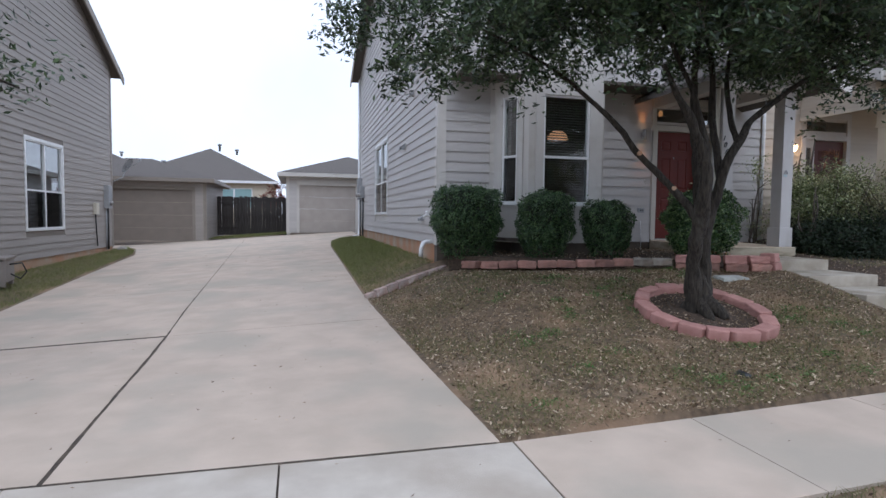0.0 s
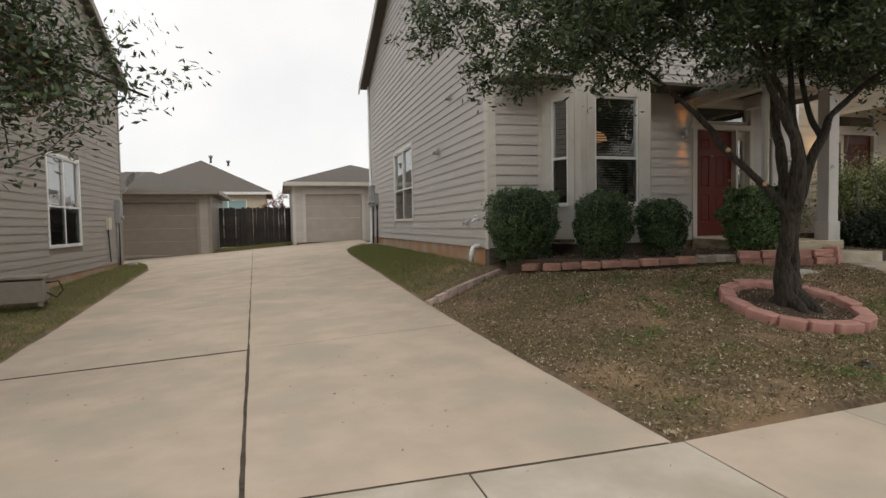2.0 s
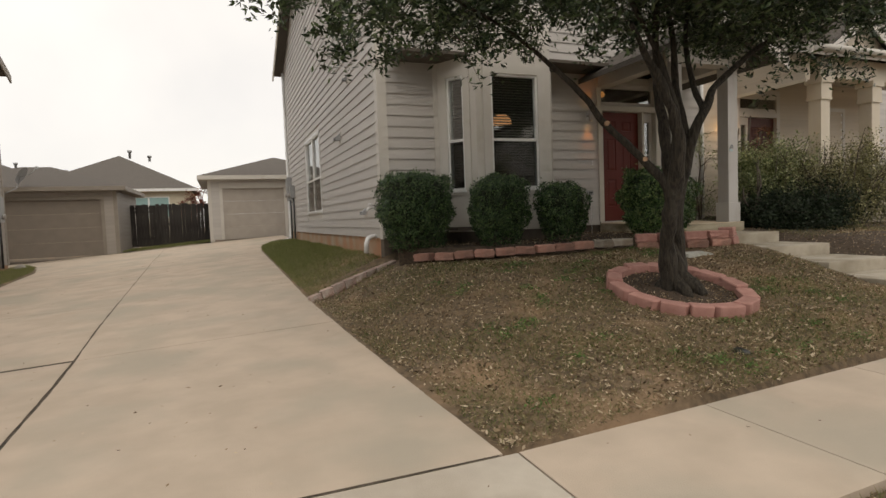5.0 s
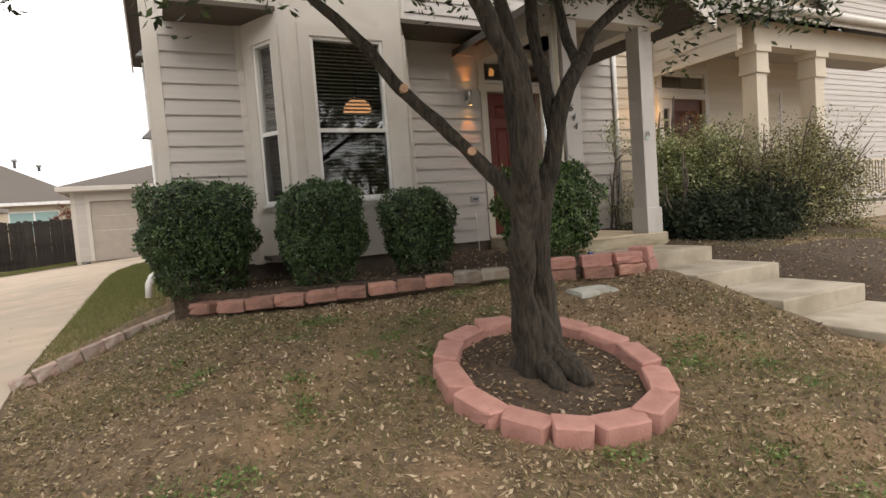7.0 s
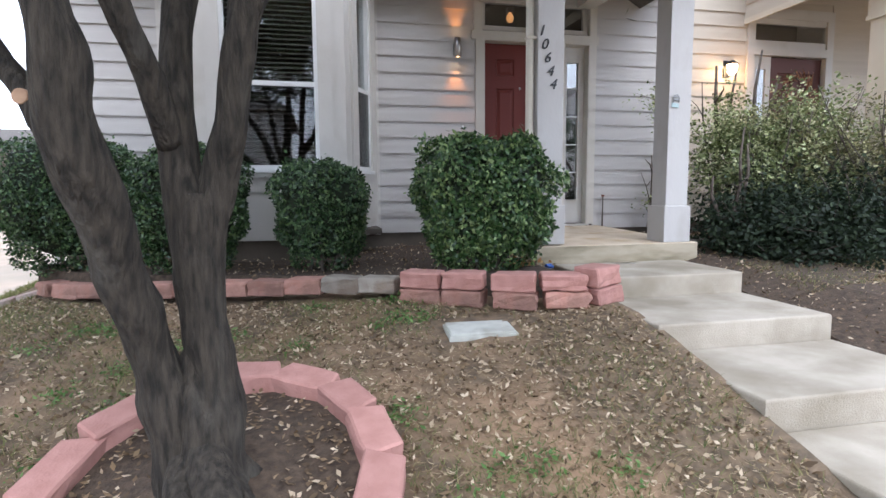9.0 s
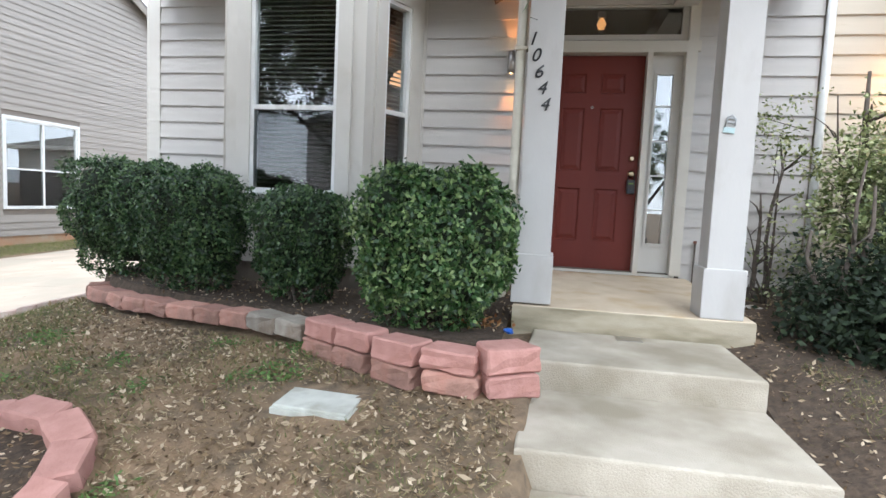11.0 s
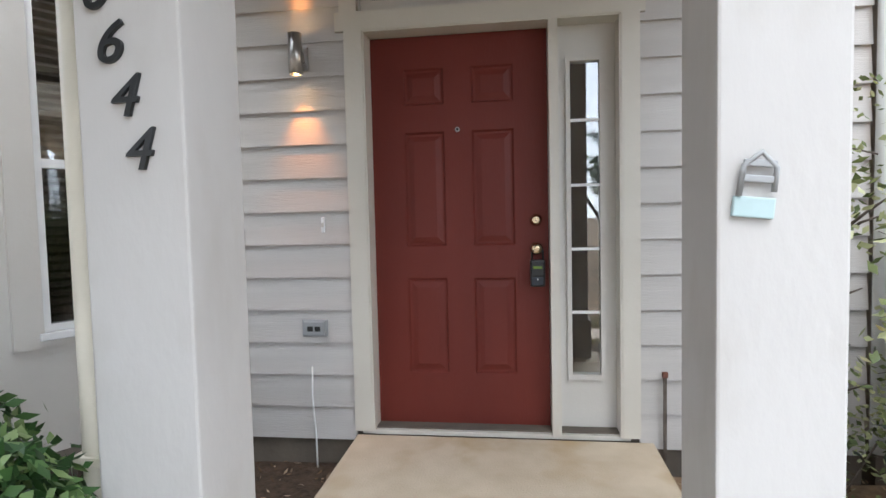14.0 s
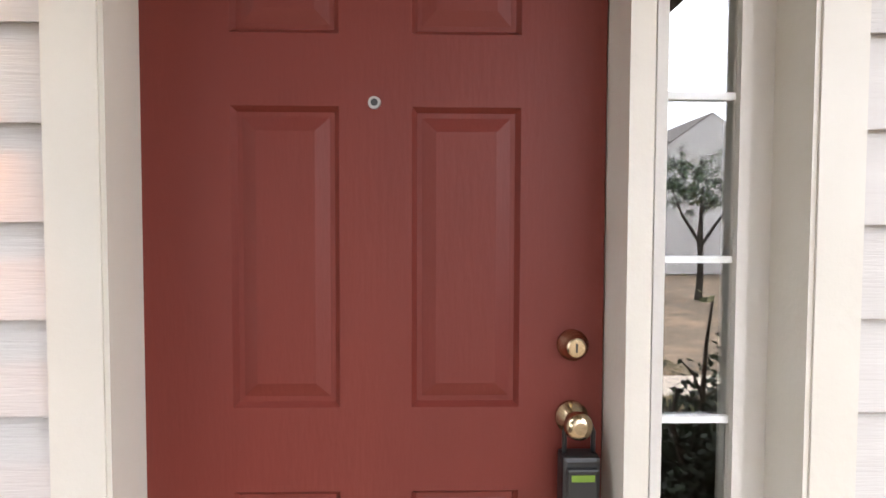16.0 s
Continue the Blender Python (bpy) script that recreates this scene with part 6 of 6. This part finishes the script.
CREAMWALL = mat("cream_stucco", (0.58, 0.52, 0.40), None, 3, 0.85)
hip_house(-19.0, -9.0, 35, 46, -1, 2.95, 2.9, "single-storey cream house with brown hip roof behind fence", CREAMWALL, [(-13.2, 40, 5.6, 0.45), (-11.9, 40.3, 5.4, 0.3), (-16.8, 37, 4.1, 0.2)], [(-12.9, 0.9, 2.6, 1.5)])
hip_house(-31, -17.5, 42, 56, -1, 2.9, 3.3, "distant single-storey house with brown hip roof", CREAMWALL, [(-22.5, 47.5, 5.6, 0.3)])

# across the street, behind the walk
hip_house(-14, -4, -36, -26, -1.3, 4.6, 3.2, "two-storey greige house across the street", SIDING, (), [(-11, 1.8, 1.8, 1.5), (-7.5, 1.8, 1.8, 1.5)])
ac = thing("house", at(0, 0, 0), "pale lap-sided house with a front gable across the street", "house")
bm = bmesh.new()
box(bm, 12, 20, -38, -30, -1.3, 4.9)
part("wall", bm, SIDING, ac)
gable(ac, 12, 20, -38, -30, 4.9, 2.8, 0.4, SIDING)
bm = bmesh.new()
a = [bm.verts.new(v) for v in ((12, -29.98, 4.9), (20, -29.98, 4.9), (16, -29.98, 7.7))]
bm.faces.new(a)
part("gable_wall", bm, SIDING, ac)

for tx, ty, seed, lab in ((-7.5, -17.5, 61, "street tree with dense dark crown across the road"), (3.2, -17, 62, "bare-branched street tree across the road"), (10, -19, 63, "street tree with an uneven green crown"), (6.4, -22, 64, "rounded olive-green street tree beyond the road"), (13.5, -18, 65, "thin twiggy street tree with few leaves"), (0.0, -23, 66, "dense olive-green tree beyond the road")):
    tr = thing("street_tree", at(tx, ty, -1.2), lab, "tree")
    limb("trunk", [(0, 0, -0.1), (0.05, 0, 1.0), (0, 0.05, 2.4), (0.1, 0, 4.0)], [0.16, 0.12, 0.10, 0.04], 8, tr, seed)
    limb("limb", [(0, 0, 1.8), (0.6, 0.2, 2.8), (1.3, 0.3, 3.8)], [0.07, 0.05, 0.02], 7, tr, seed)
    limb("limb", [(0, 0, 2.0), (-0.6, -0.1, 3.0), (-1.2, 0.3, 4.0)], [0.07, 0.05, 0.02], 7, tr, seed + 1)
    crown("foliage", tr, [(0, 0, 4.2 - 0.5 * (seed > 63), 1.7 + 1.2 * (seed > 63), 1.6, 1.1 + 0.5 * (seed > 63)), (1.0, 0.2, 3.5, 1.1, 1.0, 0.8), (-1.0, 0.1, 3.6, 1.1, 1.1, 0.8)], (7000 if seed < 64 else 14000) if seed not in (62, 65) else 4000, OAKLEAF if seed < 64 else AIRYLEAF, seed, 0.13)

# tree at the left whose branches reach into the picture
lt = thing("oak_tree", at(-13.88, -4.2, -1.0), "live oak with drooping outer branches over the driveway", "tree")
limb("trunk", [(0, 0, -0.1), (0.0, 0, 0.8), (0.1, 0, 1.8), (0.2, 0, 3.2)], [0.17, 0.13, 0.12, 0.06], 10, lt, 71)
limb("limb", [(0.1, 0, 1.6), (0.9, 0, 2.5), (2.0, 0.0, 3.1), (3.2, -0.1, 3.0), (4.85, -0.3, 2.3)], [0.08, 0.06, 0.045, 0.025, 0.008], 8, lt, 72)
limb("limb", [(0.1, 0, 1.9), (0.7, 0.3, 3.0), (1.6, 0.4, 3.9), (2.6, 0.3, 4.3)], [0.07, 0.05, 0.04, 0.015], 8, lt, 73)
crown("foliage", lt, [(1.6, 0.3, 3.9, 1.2, 1.1, 0.8), (2.5, 0.0, 3.2, 1.1, 0.7, 0.55), (3.3, -0.1, 2.85, 0.75, 0.4, 0.38), (2.2, 0.1, 2.5, 0.8, 0.5, 0.25), (0.2, 0, 3.8, 1.5, 1.5, 1.0), (2.9, 0.1, 4.0, 0.9, 0.7, 0.6), (4.2, -0.2, 2.5, 0.5, 0.3, 0.4), (4.65, -0.3, 2.25, 0.38, 0.2, 0.14), (3.7, -0.2, 2.6, 0.6, 0.4, 0.6), (3.0, -0.1, 2.9, 0.8, 0.6, 0.8), (4.1, -0.2, 1.95, 0.25, 0.2, 0.2), (3.7, -0.2, 3.4, 0.5, 0.4, 0.4), (2.6, 0, 2.2, 0.5, 0.4, 0.4)], 148800, OAKLEAF, 74, 0.066, hang=0.1)
crown("dry_foliage", lt, [(4.0, -0.3, 2.55, 0.3, 0.15, 0.2)], 900, OAKBROWN, 75, 0.055, hang=0.3)

# pendant in the room behind the bay
pend = thing("pendant_lamp", at(-2.06, 0.81, 2.02), "glowing amber glass dome pendant lamp, switched on", "ceiling light")
bm = bmesh.new()
tube(bm, [(0, 0, -0.09), (0, 0, -0.085), (0, 0, -0.02), (0, 0, 0.04), (0, 0, 0.08), (0, 0, 0.10)], [0.19, 0.20, 0.19, 0.15, 0.09, 0.03], 24)
part("shade", bm, AMBER, pend)
bm = bmesh.new()
tube(bm, [(0, 0, 0.1), (0, 0, 0.68)], 0.008, 6)
part("rod", bm, BLACK, pend)
hl = thing("hall_lamp", at(0.07, 0.55, 2.52), "small warm hall ceiling lamp seen through the transom", "ceiling light")
bm = bmesh.new()
tube(bm, [(0, 0, -0.05), (0, 0, 0.0), (0, 0, 0.06)], [0.03, 0.05, 0.02], 12)
part("bulb", bm, glow("amber_bulb", (1.0, 0.42, 0.13), 0.42), hl)
bpart("base", (-0.04, 0.04, -0.04, 0.04, 0.06, 0.12), STEEL, hl)

iron = thing("iron_bar", at(0.99, -0.15, -0.2), "rusty iron bar standing against the siding beside the door", "bar")
bm = bmesh.new()
tube(bm, [(0, 0, -0.1), (0, 0, 0.54)], 0.009, 8)
part("rod", bm, TWIG, iron)
bpart("cap", (-0.012, 0.012, -0.012, 0.012, 0.535, 0.56), mat("rust", (0.16, 0.07, 0.05), None, 30, 0.9), iron)
gw = thing("ground_wire", at(-0.775, -0.135, -0.2), "thin pale wire running down the siding into the bed", "wire")
bm = bmesh.new()
tube(bm, [(0, 0, 0.56), (0.0, -0.012, 0.40), (0.012, -0.01, 0.2), (0.016, -0.01, -0.1)], 0.005, 6)
part("wire", bm, VINYL, gw)
for x, y, z, sx in ((1.33, -0.75, -0.16, 0.10), (1.62, -0.95, -0.15, 0.13)):
    st = thing("stone", at(x, y, z, 20 * sx), "rounded pale grey stone in the mulch bed", "stone")
    bm = bmesh.new()
    bmesh.ops.create_icosphere(bm, subdivisions=3, radius=sx)
    for v in bm.verts:
        v.co *= 1 + 0.22 * noise.noise(v.co * 9)
        v.co.z *= 0.55
    part("stone", bm, mat("pale_stone", (0.42, 0.40, 0.36), (0.30, 0.28, 0.25), 12, 0.9, bump=0.4), st)

rock = thing("stone", at(-12.9, 12.2, -0.95), "rounded pale stone at the foot of the brown house corner", "stone")
bm = bmesh.new()
bmesh.ops.create_icosphere(bm, subdivisions=3, radius=0.2)
for v in bm.verts:
    v.co *= 1 + 0.2 * noise.noise(v.co * 6)
part("stone", bm, mat("grey_stone", (0.36, 0.34, 0.30), (0.25, 0.23, 0.20), 10, 0.9, bump=0.4), rock)
scrap = thing("wrapper", at(-0.545, -2.18, -0.165), "crumpled bright blue plastic wrapper in the mulch", "litter")
bm = bmesh.new()
bmesh.ops.create_icosphere(bm, subdivisions=2, radius=0.035)
for v in bm.verts:
    v.co *= 1 + 0.7 * noise.noise(v.co * 40)
    v.co.z *= 0.5
part("wrapper", bm, mat("blue_plastic", (0.02, 0.10, 0.42), None, 20, 0.35), scrap)

# fallen leaves, grass and small debris
def scatter(n, xr, yr, seed, keep, dz=0.006):
    rng = np.random.default_rng(seed)
    x, y = rng.uniform(*xr, n), rng.uniform(*yr, n)
    k = keep(x, y, rng)
    x, y = x[k], y[k]
    return np.stack([x, y, lawn_z(x, y) + rough_at(x, y) + dz], 1), rng


def rough_at(x, y):
    return 0.012 * np.sin(x * 3.1) * np.cos(y * 2.7) + 0.004


def on_lawn(x, y, rng):
    front = (y > -5.93) & (y < np.interp(x, RX, RY) - 0.11) & (x > drive_edge_e(y) + 0.03) & (x < -0.45)
    side = (x < -4.75) & (x > drive_edge_e(y) + 0.03) & (y > -0.9) & (y < 9)
    east = (x > 0.85) & (y > -5.93) & (y < -2.2)
    strip = (y < -7.12) & (y > -8.6) & (x > -5.0)
    ringhole = ((x - RCX) / 0.70) ** 2 + ((y - RCY) / 0.80) ** 2 > 1
    lid = (abs(x + 1.40) < 0.24) & (abs(y + 3.11) < 0.17)
    return (front | side | east | strip) & ringhole & ~lid


def patches(x, y, s, seed):
    return np.sin(x * s + seed) * np.cos(y * s * 1.3 + 2 * seed) + 0.6 * np.sin((x + y) * s * 2.1 + seed)


P, rng = scatter(280000, (-6.1, 4.2), (-8.6, 9), 1, lambda x, y, r: on_lawn(x, y, r) & ((y < -0.5) | (r.random(len(x)) < 0.25)) & (r.random(len(x)) < 0.66 + 0.22 * patches(x, y, 1.3, 3)), 0.01)
litter = new("fallen_leaves", leaves("fallen_leaves", P, np.tile([0, 0, 1.0], (len(P), 1)), 0.031, LITTER, rng, 0.6, 0.5, 0.3))
tagged(litter, "small dry brown leaves scattered over the lawn", "leaf litter", kind="stuff")
P, rng = scatter(110000, (-6.1, 4.2), (-6.0, -1.9), 31, lambda x, y, r: on_lawn(x, y, r) & (r.random(len(x)) < 0.6 - 0.3 * patches(x, y, 1.1, 5)), 0.012)
straw = new("dry_straw", leaves("dry_straw", P, np.tile([0, 0, 1.0], (len(P), 1)), 0.034, STRAW, rng, 0.25, 0.14, 0.25))
tagged(straw, "short dead straw lying over the bare soil", "dead grass", kind="stuff")
P, rng = scatter(9000, (-6.1, 0.5), (-6, -1), 9, lambda x, y, r: on_lawn(x, y, r), 0.012)
big = new("fallen_leaves", leaves("fallen_leaves", P[:2200], np.tile([0, 0, 1.0], (2200, 1)), 0.055, LITTER, rng, 0.3, 0.45, 0.3))
tagged(big, "larger pale curled dry leaves on the lawn", "leaf litter", kind="stuff")


def blades(name, P, rng, h, material, label, lean=0.5):
    n = len(P)
    up = np.stack([rng.normal(0, lean, n), rng.normal(0, lean, n), np.ones(n)], 1)
    L = (h * rng.uniform(0.5, 1.3, n))[:, None]
    a = rng.uniform(0, math.pi, n)
    w = np.stack([np.cos(a), np.sin(a), 0 * a], 1) * 0.0028
    vs = np.stack([P - w, P + w, P + up * L], 1).reshape(-1, 3)
    me = bpy.data.meshes.new(name)
    me.vertices.add(3 * n)
    me.vertices.foreach_set("co", vs.ravel())
    me.loops.add(3 * n)
    me.loops.foreach_set("vertex_index", np.arange(3 * n, dtype=np.int32))
    me.polygons.add(n)
    me.polygons.foreach_set("loop_start", np.arange(0, 3 * n, 3, dtype=np.int32))
    me.polygons.foreach_set("loop_total", np.full(n, 3, dtype=np.int32))
    me.update(calc_edges=True)
    me.materials.append(material)
    return tagged(new(name, me), label, "grass", kind="stuff")


P, rng = scatter(190000, (-6.1, 4.2), (-8.6, -0.9), 2, lambda x, y, r: on_lawn(x, y, r) & (r.random(len(x)) < 0.48 + 0.5 * patches(x, y, 1.9, 1) + 0.35 * (y < -4.9)))
blades("dry_grass", P, rng, 0.034, GRASS, "thin short yellow-brown winter grass", 0.9)
rng = np.random.default_rng(77)
cx, cy = rng.uniform(-5.2, -0.9, 90), rng.uniform(-5.8, -2.4, 90)
k = on_lawn(cx, cy, rng) & (patches(cx, cy, 1.9, 1) > -0.2)
cx, cy = cx[k], cy[k]
idx = rng.integers(0, len(cx), 3600)
x, y = cx[idx] + rng.normal(0, 0.055, 3600), cy[idx] + rng.normal(0, 0.055, 3600)
P = np.stack([x, y, lawn_z(x, y) + rough_at(x, y) + rng.uniform(0.003, 0.03, 3600)], 1)
weeds = new("low_weeds", leaves("low_weeds", P, np.tile([0, 0, 1.0], (len(P), 1)), 0.034, WEED, rng, 0.5, 0.4, 0.2))
tagged(weeds, "small green weed tufts in the dry lawn", "weeds", kind="stuff")
P, rng = scatter(90000, (-6.1, -4.7), (-0.9, 11.5), 3, lambda x, y, r: (x > drive_edge_e(y) + 0.03) & (x < -4.75) & (r.random(len(x)) < 0.2 + 0.16 * (y + 0.9)))
blades("green_grass", P, rng, 0.05, GRASSG, "short green grass beside the driveway", 0.6)
P, rng = scatter(90000, (-14.0, -10.9), (-4, 14.5), 4, lambda x, y, r: (x < drive_edge_w(y) - 0.03) & (x > -13.2))
blades("green_grass", P, rng, 0.06, GRASSG, "green grass strip below the brown house", 0.6)
P, rng = scatter(26000, (-11.2, -7.4), (16.6, 20.5), 5, lambda x, y, r: y > 17.0 + 0.35 * (x + 9.3) ** 2 * 0.6)
P[:, 2] = drive_z(P[:, 0], P[:, 1]) + 0.02
blades("green_grass", P, rng, 0.07, GRASSG, "green grass strip before the fence", 0.6)

rngb = np.random.default_rng(15)
n = 5200
x = rngb.uniform(-4.5, 3.8, n)
y = rngb.uniform(-2.85, -0.15, n)
k = (y > np.array([max(bed_front(v), -2.4) for v in x]) + 0.12) & ~((x > -0.5) & (x < 1.0))
x, y = x[k], y[k]
z = -0.20 + 0.05 * np.clip(x + 2.2, 0, 1)
z = np.where(x > 0.9, lawn_z(x, y) + 0.03, z)
chips = new("mulch_chips", leaves("mulch_chips", np.stack([x, y, z], 1), np.tile([0, 0, 1.0], (len(x), 1)), 0.035, LITTER, rngb, 0.5, 0.4, 0.25))
tagged(chips, "dry leaves and chips on dark mulch", "leaf litter", kind="stuff")
n = 1700
x, y = rngb.uniform(0.78, 2.7, n), rngb.uniform(-4.6, -1.95, n)
k = (y < -2.95) | (x < 1.1)
x, y = x[k], y[k]
P = np.stack([x, y, lawn_z(x, y) + 0.052], 1)
sl = new("fallen_leaves", leaves("fallen_leaves", P, np.tile([0, 0, 1.0], (len(x), 1)), 0.032, LITTER, rngb, 0.5, 0.45, 0.3))
tagged(sl, "dry leaves on the dark soil beside the steps", "leaf litter", kind="stuff")
n = 900
a, r = rngb.uniform(0, 2 * math.pi, n), 0.5 * np.sqrt(rngb.random(n))
x, y = RCX + r * np.cos(a), RCY + 1.2 * r * np.sin(a)
P = np.stack([x, y, lawn_z(x, y) + 0.045], 1)
rl = new("fallen_leaves", leaves("fallen_leaves", P, np.tile([0, 0, 1.0], (n, 1)), 0.034, LITTER, rngb, 0.4, 0.5, 0.25))
tagged(rl, "dry leaves in the soil round the trunk", "leaf litter", kind="stuff")
n = 260
x, y = rngb.uniform(-10.5, -5.9, n), rngb.uniform(-9, 6, n)
z = np.where(y < -5.98, walk_z(x, y), drive_z(x, y)) + 0.006
z = np.where(y < -7.1, walk_z(x, -7.1) + 0.04 * (y + 7.1) + 0.006, z)
dl = new("fallen_leaves", leaves("fallen_leaves", np.stack([x, y, z], 1), np.tile([0, 0, 1.0], (n, 1)), 0.026, LITTER, rngb, 0.12, 0.5, 0.2))
tagged(dl, "a few small dry leaves on the concrete", "leaf litter", kind="stuff")

rng = np.random.default_rng(41)
n = 260
x, y = rng.uniform(-11.0, 0.6, n), rng.uniform(-7.0, 8, n)
k = ((x > drive_edge_w(y) + 0.1) & (x < drive_edge_e(y) - 0.05) & (y > -5.9)) | ((y < -6.0) & (x > -11))
x, y = x[k], y[k]
P = np.stack([x, y, np.where(y > -5.97, drive_z(x, y), walk_z(x, y)) + 0.006], 1)
specks = new("fallen_leaves", leaves("fallen_leaves", P, np.tile([0, 0, 1.0], (len(P), 1)), 0.034, OAKBROWN, rng, 0.25, 0.5, 0.2))
tagged(specks, "scattered small dry leaves on the concrete", "leaf litter", kind="stuff")

rng = np.random.default_rng(52)
n = 42
P = np.stack([rng.normal(-0.72, 0.07, n), rng.normal(-2.12, 0.09, n), rng.uniform(-0.15, -0.12, n)], 1)
pile = new("fallen_leaves", leaves("fallen_leaves", P, np.tile([0, 0, 1.0], (n, 1)), 0.05, leafmat("orange_leaf", (0.20, 0.08, 0.03), (0.34, 0.16, 0.06), (0.45, 0.28, 0.12), 0.6), rng, 0.7, 0.5, 0.3))
tagged(pile, "small pile of orange dry leaves below the downspout", "leaf litter", kind="stuff")
